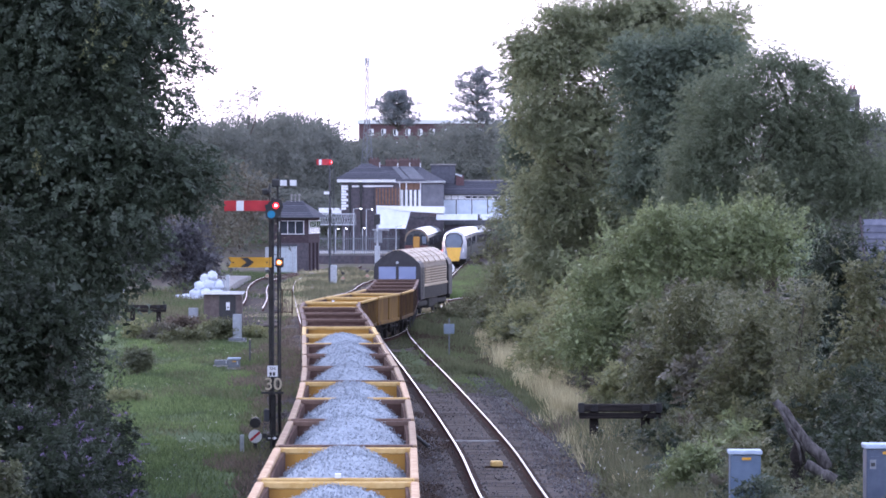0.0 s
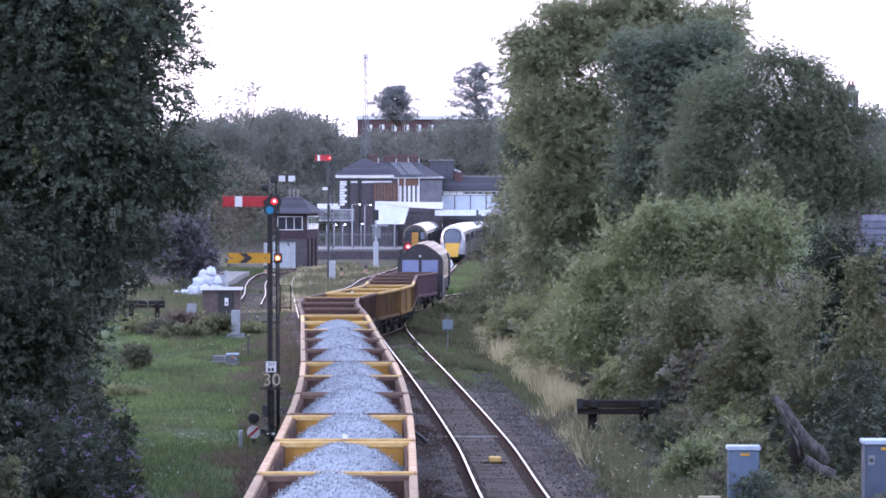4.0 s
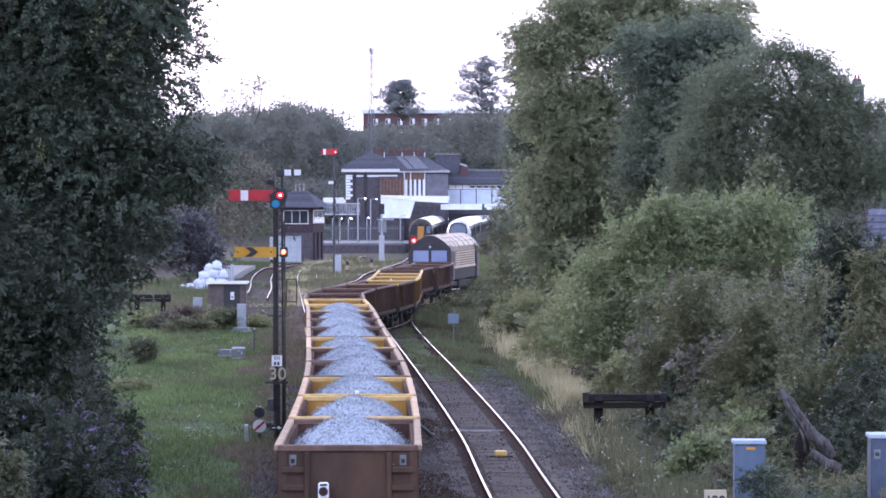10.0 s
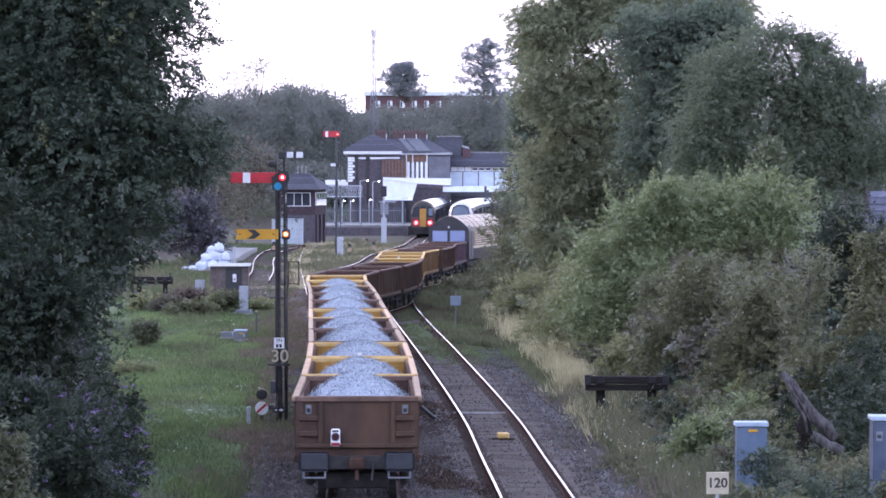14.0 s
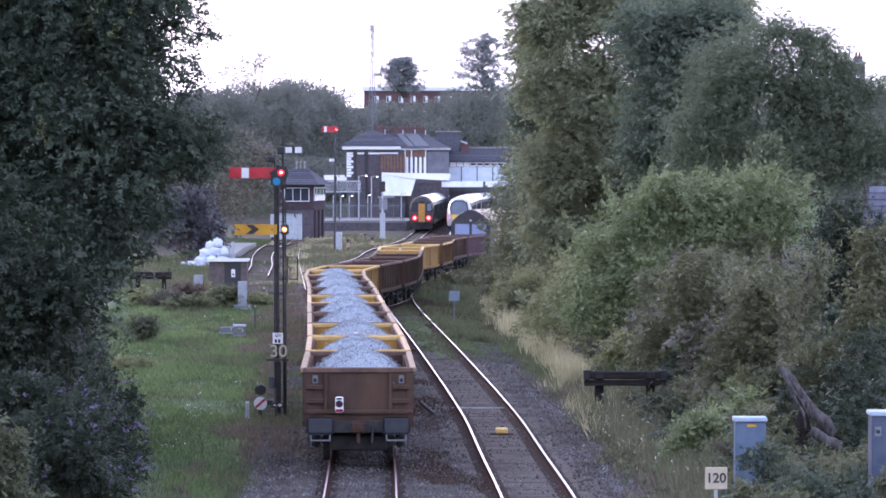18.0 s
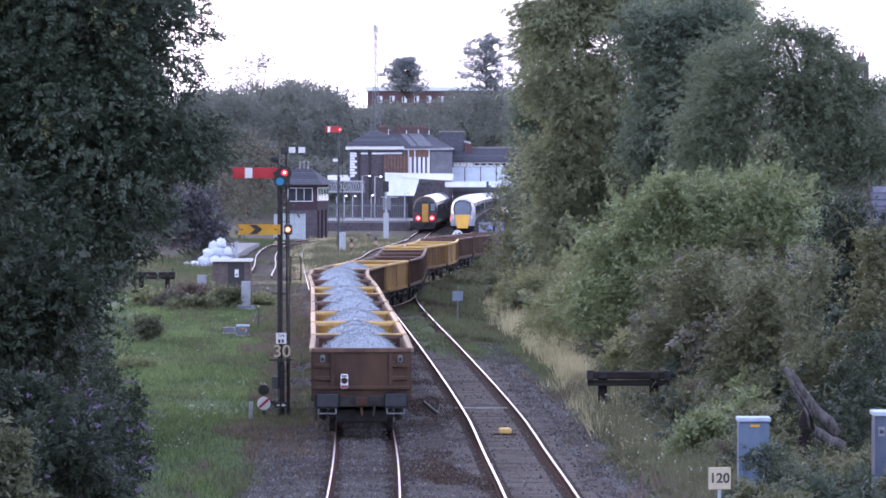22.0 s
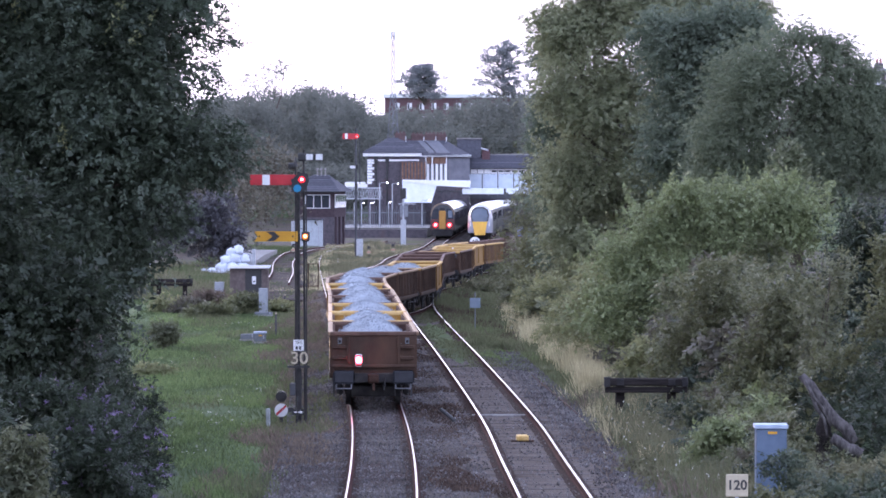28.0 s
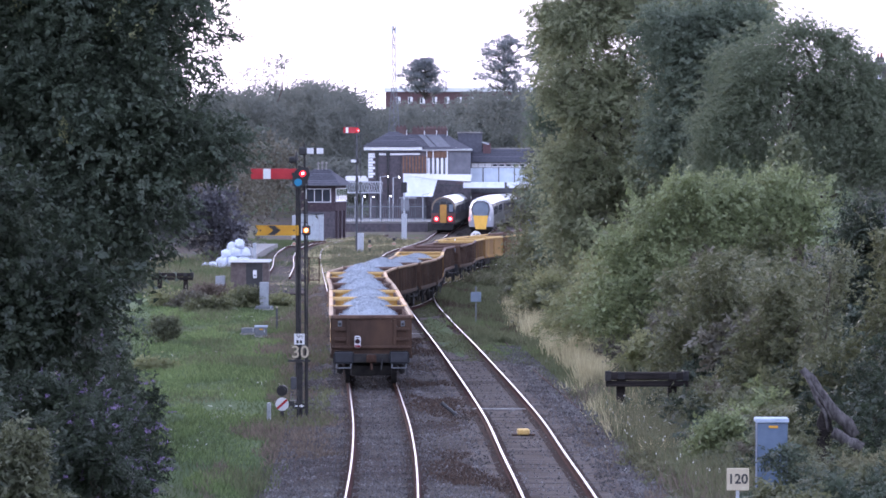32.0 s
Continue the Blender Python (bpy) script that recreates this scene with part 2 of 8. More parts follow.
def sweep(curve, profile):
    """A closed profile of (side, up) pairs swept along a dense plan curve."""
    q = np.asarray(curve)
    d = unit(np.gradient(q, axis=0))
    side = np.stack([d[:, 1], -d[:, 0]], 1)
    v, f = [], []
    k = len(profile)
    for a in range(len(q)):
        for u, z in profile:
            v.append((q[a, 0] + side[a, 0] * u, q[a, 1] + side[a, 1] * u, z))
    for a in range(len(q) - 1):
        for b in range(k):
            c = (b + 1) % k
            f.append((a * k + b, a * k + c, (a + 1) * k + c, (a + 1) * k + b))
    f.append(tuple(range(k)))
    f.append(tuple((len(q) - 1) * k + b for b in reversed(range(k))))
    return v, f

# ---- materials ----
M_BALLAST = mat("grey_ballast", (0.028, 0.023, 0.021), (0.118, 0.104, 0.094), scale=24, rough=0.95, bump=0.9, c3=(0.042, 0.031, 0.029), scale3=0.22, cover=0.5)
M_STONE = mat("ballast_stone", (0.076, 0.071, 0.072), (0.191, 0.182, 0.184), scale=0.7, rough=0.9, island=0.5)
M_LOAD = mat("fresh_stone", (0.26, 0.285, 0.315), (0.37, 0.405, 0.45), scale=16, rough=0.9, bump=0.5, island=0.28)
M_GRASS = mat("meadow_ground", (0.059, 0.086, 0.041), (0.086, 0.116, 0.054), scale=0.5, rough=0.95, bump=0.5, c3=(0.095, 0.09, 0.055), scale3=0.1, cover=0.36)
M_BLADE = leafmat("grass_blades", (0.081, 0.11, 0.051), (0.111, 0.141, 0.067), 0.07, rough=0.9)
M_BLADE3 = leafmat("fresh_grass_blades", (0.14, 0.193, 0.076), (0.201, 0.251, 0.11), 0.15, rough=0.9)
M_STRAW = leafmat("dry_grass", (0.37, 0.329, 0.198), (0.511, 0.463, 0.29), 0.25, rough=0.9)
M_RAILTOP = mat("worn_rail_steel", (0.7, 0.67, 0.66), (0.82, 0.79, 0.78), scale=3, rough=0.3, metal=1.0, stretch=(8, 0.3, 1))
M_RUST = mat("rusty_rail_side", (0.04, 0.025, 0.02), (0.08, 0.048, 0.036), scale=5, rough=0.85, bump=0.3)
M_SLEEPER = mat("grey_concrete_sleeper", (0.079, 0.07, 0.067), (0.123, 0.111, 0.106), scale=6, rough=0.9, bump=0.3, obj=0.15, c3=(0.045, 0.037, 0.034), scale3=0.8, cover=0.45)
M_WOODSL = mat("timber_sleeper", (0.036, 0.03, 0.028), (0.07, 0.06, 0.055), scale=7, rough=0.9, bump=0.5, obj=0.25)
M_BROWN = mat("rusty_brown_steel", (0.046, 0.029, 0.021), (0.078, 0.047, 0.033), scale=3.0, rough=0.75, bump=0.2, c3=(0.1, 0.058, 0.036), scale3=0.7, cover=0.36, stretch=(1.0, 1, 0.45))
M_MAROON = mat("dirty_maroon_steel", (0.075, 0.045, 0.06), (0.12, 0.075, 0.09), scale=2.2, rough=0.75, bump=0.25, c3=(0.15, 0.09, 0.07), scale3=0.8, cover=0.3, stretch=(1, 1, 0.4))
M_YELLOW = mat("worn_yellow_steel", (0.34, 0.175, 0.03), (0.44, 0.24, 0.052), scale=2.0, rough=0.7, bump=0.2, c3=(0.2, 0.1, 0.04), scale3=0.7, cover=0.35, stretch=(1, 1, 0.4))
# darker copy of the worn yellow: shade on the outer sides put into colour
M_SIDEYEL = mat("shaded_worn_yellow_side", (0.2, 0.115, 0.028), (0.3, 0.175, 0.045), scale=2.0, rough=0.75, bump=0.2, c3=(0.13, 0.07, 0.035), scale3=0.7, cover=0.42, stretch=(1, 1, 0.4))
M_OLIVE = mat("dirty_olive_steel", (0.11, 0.068, 0.027), (0.2, 0.122, 0.042), scale=2.2, rough=0.75, bump=0.25, c3=(0.1, 0.055, 0.035), scale3=0.7, cover=0.45, stretch=(1, 1, 0.4))
M_CREAM = mat("scuffed_top_rail", (0.378, 0.227, 0.12), (0.54, 0.373, 0.226), scale=3.0, rough=0.6, c3=(0.3, 0.15, 0.07), scale3=1.2, cover=0.35)
M_PINKRAIL = mat("dusty_tan_top_rail", (0.22, 0.145, 0.088), (0.36, 0.255, 0.165), scale=3.0, rough=0.65, c3=(0.2, 0.12, 0.09), scale3=1.2, cover=0.35)
M_INSIDE = mat("stained_wagon_inside", (0.06, 0.035, 0.03), (0.12, 0.075, 0.06), scale=2.0, rough=0.9, bump=0.2)
M_BLACK = mat("grimy_black_steel", (0.02, 0.02, 0.022), (0.05, 0.047, 0.045), scale=4, rough=0.7, bump=0.2)
M_BUFFER = mat("oily_blue_black_steel", (0.012, 0.014, 0.019), (0.024, 0.026, 0.035), scale=5, rough=0.5, bump=0.2)
M_PALE = mat("dull_galvanised_pale", (0.16, 0.17, 0.19), (0.24, 0.25, 0.27), scale=5, rough=0.6)
M_WOODDK = mat("weathered_dark_timber", (0.018, 0.016, 0.016), (0.045, 0.038, 0.036), scale=5, rough=0.9, bump=0.6, stretch=(0.3, 3, 3))
M_DKGREY = mat("dark_grey_paint", (0.04, 0.042, 0.05), (0.07, 0.072, 0.08), scale=3, rough=0.55)
M_GALV = mat("galvanised_steel", (0.32, 0.34, 0.37), (0.48, 0.5, 0.53), scale=5, rough=0.5, metal=0.4)
M_WHITE = mat("white_paint", (0.7, 0.7, 0.72), (0.82, 0.82, 0.83), scale=4, rough=0.5, c3=(0.5, 0.48, 0.46), scale3=1.0, cover=0.25)
M_RED = mat("red_enamel", (0.4, 0.02, 0.03), (0.5, 0.03, 0.04), scale=3, rough=0.4)
M_ARMYEL = mat("yellow_enamel", (0.52, 0.26, 0.015), (0.62, 0.33, 0.02), scale=3, rough=0.4)
M_BLKPAINT = mat("black_paint", (0.015, 0.015, 0.017), (0.03, 0.03, 0.032), scale=4, rough=0.45)
M_BARK = mat("tree_bark", (0.06, 0.05, 0.045), (0.13, 0.11, 0.09), scale=6, rough=0.95, bump=0.8, stretch=(1, 1, 0.25))
M_PALEBARK = mat("pale_trunk", (0.14, 0.135, 0.13), (0.24, 0.235, 0.22), scale=5, rough=0.9, bump=0.5)
M_LEAF1 = leafmat("dark_green_leaves", (0.086, 0.094, 0.055), (0.133, 0.14, 0.077))
M_LEAF2 = leafmat("olive_green_leaves", (0.099, 0.105, 0.053), (0.149, 0.153, 0.077))
M_LEAF3 = leafmat("bright_green_leaves", (0.163, 0.193, 0.089), (0.235, 0.265, 0.13))
M_LEAF4 = leafmat("grey_green_leaves", (0.113, 0.119, 0.065), (0.171, 0.174, 0.098))
# distance haze over the far woods is put into this paler leaf colour
M_LEAF5 = leafmat("haze_pale_wood_leaves", (0.141, 0.148, 0.13), (0.182, 0.19, 0.166), 0.08, 0.8, 0.5)
M_LEAF6 = leafmat("reddish_brown_leaves", (0.111, 0.098, 0.072), (0.153, 0.132, 0.098))
M_CREAM2 = mat("cream_plate", (0.398, 0.343, 0.247), (0.493, 0.437, 0.323), scale=6, rough=0.6, c3=(0.35, 0.27, 0.2), scale3=3, cover=0.25)
M_TAN = leafmat("tan_dead_grass", (0.132, 0.107, 0.085), (0.202, 0.165, 0.133), 0.25, rough=0.9)
M_PURPLE = leafmat("purple_blossom", (0.173, 0.122, 0.245), (0.245, 0.18, 0.318), 0.3)
M_BLOOM = leafmat("white_blossom", (0.45, 0.45, 0.4), (0.62, 0.62, 0.57), 0.2)
M_WEED = leafmat("dead_brown_weeds", (0.062, 0.045, 0.037), (0.105, 0.077, 0.062), 0.3, rough=0.9)
M_LEAF0 = leafmat("deep_green_leaves", (0.05, 0.067, 0.045), (0.083, 0.105, 0.068))
# thin 0.5 and a raised colour stand for haze over the dark gaps
M_LEAF7 = leafmat("dull_willow_leaves", (0.135, 0.159, 0.1), (0.192, 0.218, 0.141), 0.18, 0.6, 0.5)
M_LEAF8 = leafmat("pale_whitebeam_leaves", (0.116, 0.133, 0.074), (0.176, 0.19, 0.11))
M_LEAF9 = leafmat("grey_violet_leaves", (0.09, 0.085, 0.061), (0.134, 0.121, 0.088))
M_CABLEBOX = mat("weathered_grey_steel", (0.12, 0.13, 0.145), (0.19, 0.2, 0.22), scale=5, rough=0.6, c3=(0.1, 0.09, 0.08), scale3=2, cover=0.3)
M_STRAW2 = leafmat("yellowed_weeds", (0.12, 0.12, 0.069), (0.189, 0.181, 0.116), 0.25, rough=0.9)
M_BLADE2 = leafmat("olive_grass_blades", (0.112, 0.123, 0.067), (0.168, 0.174, 0.101), 0.2, rough=0.9)
# needles paled towards blue-grey to stand for the haze before the pines
M_PINE = leafmat("haze_pale_pine_needles", (0.2, 0.213, 0.225), (0.275, 0.288, 0.294), 0.18, 0.6, 0.5)
# lightened and thinned for haze like the willow leaves
M_LEAFA = leafmat("light_olive_leaves", (0.183, 0.192, 0.094), (0.264, 0.269, 0.138), 0.18, 0.6, 0.5)
M_DKRAIL = mat("dirty_brown_top_rail", (0.085, 0.05, 0.045), (0.16, 0.1, 0.085), scale=3.0, rough=0.7, c3=(0.06, 0.04, 0.038), scale3=1.2, cover=0.4)
M_YELRAIL = mat("yellow_top_rail", (0.45, 0.28, 0.08), (0.6, 0.42, 0.18), scale=3.0, rough=0.65, c3=(0.25, 0.13, 0.06), scale3=1.2, cover=0.3)
# sycamore and alder leaves, their dark gaps thinned to imitate haze
M_LEAFB = leafmat("blue_green_sycamore_leaves", (0.112, 0.139, 0.097), (0.171, 0.201, 0.14), 0.18, 0.6, 0.5)
M_LEAFE = leafmat("dull_alder_leaves", (0.224, 0.237, 0.141), (0.316, 0.332, 0.2), 0.18, 0.6, 0.5)
M_LEAFG = leafmat("dusky_lilac_leaves", (0.077, 0.075, 0.086), (0.117, 0.115, 0.126))
# darker copy of the deep green leaves: shade of hedge and hollows as colour
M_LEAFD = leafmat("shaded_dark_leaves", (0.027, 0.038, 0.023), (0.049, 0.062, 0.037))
M_BALLAST2 = mat("trodden_brown_ballast", (0.067, 0.055, 0.049), (0.123, 0.104, 0.091), scale=18, rough=0.95, bump=0.6, c3=(0.045, 0.032, 0.028), scale3=0.5, cover=0.45)
M_BALLAST3 = mat("pale_shoulder_ballast", (0.057, 0.052, 0.051), (0.172, 0.16, 0.156), scale=22, rough=0.95, bump=0.9, c3=(0.075, 0.056, 0.048), scale3=0.35, cover=0.45)
M_STAIN = mat("rust_stained_ballast", (0.022, 0.015, 0.013), (0.046, 0.03, 0.025), scale=20, rough=0.95, bump=0.7)
M_RAILSIDE = mat("dark_rusty_rail_web", (0.03, 0.011, 0.01), (0.06, 0.024, 0.021), scale=6, rough=0.85, bump=0.3)

# ---- ground and tracks ----
L_PTS = [(-1.07, -31.3), (-1.13, 31.3), (-1.2, 68.8), (-1.27, 85.5), (-1.42, 98.7), (-1.64, 109.9), (-2.02, 123.7), (-2.55, 141.8), (-3.25, 164.8), (-3.95, 183.5), (-5.65, 229.4), (-7.35, 277.4), (-7.85, 292), (-9.2, 335), (-9.7, 362), (-9.4, 388), (-8.3, 415), (-6.6, 440)]
R_PTS = [(3.0, -31.3), (2.8, 31.3), (2.58, 68.8), (2.41, 85.5), (2.17, 98.7), (1.95, 111.6), (1.63, 123.7), (1.09, 141.6), (0.32, 165.6), (-0.22, 181.5), (-0.75, 198.1), (-1.1, 210.7), (-1.25, 223.2), (-1.15, 237.8), (-1.0, 246.1), (0.15, 254.5), (0.75, 262.8), (1.05, 273.2), (1.85, 280.5), (3.36, 289.9), (4.8, 299.3), (6.25, 310.8), (7.45, 323.3), (8.8, 344.1), (10.0, 375.4), (11.5, 417.1), (15, 469.3), (21, 542.3)]
T_PTS = [(-1.12, -31.3), (-1.18, 31.3), (-1.25, 68.8), (-1.32, 85.5), (-1.47, 98.7), (-1.68, 109.9), (-2.05, 123.7), (-2.55, 141.8), (-3.2, 164.8), (-3.7, 179.4), (-3.8, 187.7), (-3.1, 198.1), (-1.95, 208.6), (-1.4, 216.9), (-1.25, 227.3), (-1.15, 237.8), (-1.0, 246.1), (0.15, 254.5), (0.75, 262.8), (1.05, 273.2), (1.85, 280.5), (3.36, 289.9), (4.8, 299.3), (6.25, 310.8), (7.45, 323.3), (8.8, 344.1), (10.0, 375.4), (11.5, 417.1), (15, 469.3), (21, 542.3)]
M_PTS = [(-7.2, 273.2), (-6.0, 292), (-4.6, 309.7), (-3.7, 346.2), (-1.3, 394.2), (-0.06, 448.4), (1.6, 511), (4.5, 604.9)]
I_PTS = [(1.3, 344.1), (2.6, 385.9), (4.95, 469.3), (6.2, 500.6), (9.5, 538.1), (14.5, 584), (20, 625.7)]
S_PTS = [(-9.3, 233.6), (-10.5, 262), (-11.25, 290), (-12.55, 326), (-13.1, 350), (-13.1, 374), (-12.4, 388), (-10.7, 402)]


def ground_height(x, y):
    h = -0.42 + 0.05 * np.sin(x * 0.31 + y * 0.04) * np.sin(y * 0.1 + 1.3)
    far = np.clip((y - 547) / 354, 0, 1)
    h = h + 10 * far * far * (3 - 2 * far) + np.clip(y - 900, 0, 400) * 0.01
    bank = np.clip((x - 6.5) / 9, 0, 1) * np.clip((y - 40) / 40, 0, 1) * np.clip((520 - y) / 120, 0, 1)
    lbank = np.clip((-x - 16) / 14, 0, 1) * np.clip((480 - y) / 80, 0, 1)
    return h + 0.5 * bank + 0.8 * lbank


gx = np.concatenate([np.linspace(-3000, -120, 14), np.linspace(-100, -30, 15), np.linspace(-28, 28, 75), np.linspace(30, 100, 15), np.linspace(120, 3000, 14)])
gy = np.concatenate([np.linspace(-800, -30, 8), np.linspace(-20, 60, 30), np.linspace(62, 270, 120), np.linspace(274, 620, 70), np.linspace(630, 1040, 34), np.linspace(1100, 4500, 14)])
GX, GY = np.meshgrid(gx, gy)
GZ = ground_height(GX, GY)
gv = np.stack([GX, GY, GZ], -1).reshape(-1, 3)
nx = len(gx)
gf = [(j * nx + i, j * nx + i + 1, (j + 1) * nx + i + 1, (j + 1) * nx + i) for j in range(len(gy) - 1) for i in range(nx - 1)]
ground = tagged(link_mesh("ground", gv, gf, M_GRASS, smooth=True), "green meadow and wasteland beside the railway", "ground", kind="structure")

# ballast beds with sloping shoulders
BED = [(-2.3, -0.5), (-1.45, -0.165), (1.45, -0.165), (2.3, -0.5)]


def bed(points, name, label, lift=0.0, material=None):
    q, s = spline(points, 420)
    v, f = sweep(q, [(u, z + lift) for u, z in BED])
    return tagged(link_mesh(name, v, f, material or M_BALLAST), label, "ballast", kind="structure")


bed(L_PTS, "ballast_bed", "grey stone ballast under the running line")
bed(R_PTS, "ballast_bed", "grey stone ballast with weeds under the second line", -0.006, M_BALLAST2)
bed(M_PTS, "ballast_bed", "dark ballast under the platform line", -0.012)
bed(I_PTS, "ballast_bed", "dark ballast under the station line", -0.018)
bed(S_PTS, "ballast_bed", "dark ballast under the siding", -0.024)
# cess and six-foot between the two near lines, filled with stone
qL, sL = spline(L_PTS, 500)
qR, sR = spline(R_PTS, 500)
band = [i for i in range(500) if -32 <= qL[i, 1] <= 205]
fv, ff, fr = [], [], []
for a, i in enumerate(band):
    xr = np.interp(qL[i, 1], qR[:, 1], qR[:, 0])
    for b, (x, z) in enumerate(((qL[i, 0] - 2.9, -0.4), (qL[i, 0] - 2.0, -0.26), (qL[i, 0], -0.2), (xr, -0.2), (xr + 1.9, -0.26), (xr + 2.7, -0.4))):
        fv.append((x, qL[i, 1], z))
    if a:
        for b in range(5):
            k = (a - 1) * 6 + b
            (fr if b > 3 else ff).append((k, k + 1, k + 7, k + 6))
tagged(link_mesh("ballast_cess", fv, ff, M_BALLAST, smooth=True), "dark trodden stone between and beside the two lines", "ballast", kind="structure")
tagged(link_mesh("ballast_cess", fv, fr, M_BALLAST3, smooth=True), "paler stone on the shoulder of the second line", "ballast", kind="structure")

RAIL = [(-0.07, -0.17), (0.07, -0.17), (0.07, -0.15), (0.032, -0.13), (0.032, -0.045), (0.037, -0.035), (0.037, -0.004), (-0.037, -0.004), (-0.037, -0.035), (-0.032, -0.045), (-0.032, -0.13), (-0.07, -0.15)]
HEAD = [(-0.5, -0.006), (0.5, -0.006), (0.45, 0.0), (-0.45, 0.0)]
SL_MESH = {}


def sleeper_mesh(kind):
    if kind not in SL_MESH:
        bm = boxm(-1.25, 1.25, -0.13, 0.13, -0.25, -0.125, bevel=0.02)
        me = bpy.data.meshes.new("sleeper")
        bm.to_mesh(me)
        bm.free()
        me.materials.append(M_SLEEPER if kind == "concrete" else M_WOODSL)
        SL_MESH[kind] = me
    return SL_MESH[kind]


def track(points, y0, y1, label, sleepers=None, kind="concrete", shine=True, worn=0.06):
    tr = empty("railway_track", Matrix(), label, "track", "railway tracks", "structure")
    q, s = spline(points, 420)
    q = q[(q[:, 1] >= y0) & (q[:, 1] <= y1)]
    for side in (-0.7525, 0.7525):
        v, f = sweep(q, [(u + side, z) for u, z in RAIL])
        r = link_mesh("rail", v, f, M_RAILSIDE, tr)
        if sleepers:
            near = q[(q[:, 1] > 60) & (q[:, 1] < 230)]
            v, f = sweep(near, [(side - 0.25, -0.18), (side + 0.25, -0.18), (side + 0.22, -0.157), (side - 0.22, -0.157)])
            link_mesh("stained_ballast", v, f, M_STAIN, tr)["label"] = "rust-stained stones along the rail"
        v, f = sweep(q, [(u * worn + side, z) for u, z in HEAD])
        link_mesh("rail_head", v, f, M_RAILTOP if shine else M_RUST, r)["label"] = "polished running surface" if shine else "rusty running surface"
    if sleepers:
        q, s = spline(points, 3000)
        at = np.arange(np.interp(sleepers[0], q[:, 1], s), np.interp(sleepers[1], q[:, 1], s), 0.66)
        for k, d in enumerate(at):
            x, y = np.interp(d, s, q[:, 0]), np.interp(d, s, q[:, 1])
            x2, y2 = np.interp(d + 0.5, s, q[:, 0]), np.interp(d + 0.5, s, q[:, 1])
            o = new("sleeper", sleeper_mesh(kind))
            o.parent = tr
            o.matrix_basis = pose(x, y, (0.01 * math.sin(k * 2.7) - 0.043 if kind == "concrete" else 0.012 * math.sin(k * 2.7) - 0.05), 0, 0, math.degrees(math.atan2(-(x2 - x), y2 - y)) + 0.6 * math.sin(k * 1.9))
    return tr


# trodden dirt of the yard and the station approach
yx, yy = np.linspace(-28, 34, 61), np.linspace(216, 620, 150)
YX, YY = np.meshgrid(yx, yy)
left_side = np.interp(YY, [216, 260, 620], [-9.0, -23.0, -28.0])
YX = np.maximum(YX, left_side)
yv = np.stack([YX, YY, ground_height(YX, YY) + 0.035], -1).reshape(-1, 3)
yf = [(j * 61 + i, j * 61 + i + 1, (j + 1) * 61 + i + 1, (j + 1) * 61 + i) for j in range(149) for i in range(60)]
M_DIRT = mat("yard_dirt", (0.055, 0.045, 0.04), (0.11, 0.095, 0.085), scale=1.2, rough=0.95, bump=0.5, c3=(0.075, 0.085, 0.045), scale3=0.12, cover=0.45)
tagged(link_mesh("yard_ground", yv, yf, M_DIRT, smooth=True), "brown trodden dirt with weeds in the railway yard", "ground", kind="structure")

# ---- the stone train ----
PITCH = 9.36
HALF = 1.262
TOPZ = 2.2
N_WAGONS = 21


def wheelset(parent, y, n=20):
    ax = part("axle", tubem((-0.85, 0, 0), (0.85, 0, 0), 0.075, n=10), M_BLACK, parent)
    ax.matrix_basis = pose(0, y, 0.46)
    for sx in (-1, 1):
        bm = tubem((sx * 0.68, 0, 0), (sx * 0.81, 0, 0), 0.46, 0.46, n)
        tube(bm, (sx * 0.66, 0, 0), (sx * 0.69, 0, 0), 0.49, 0.49, n)
        part("wheel", bm, M_BLACK, ax)


BOX = 4.22


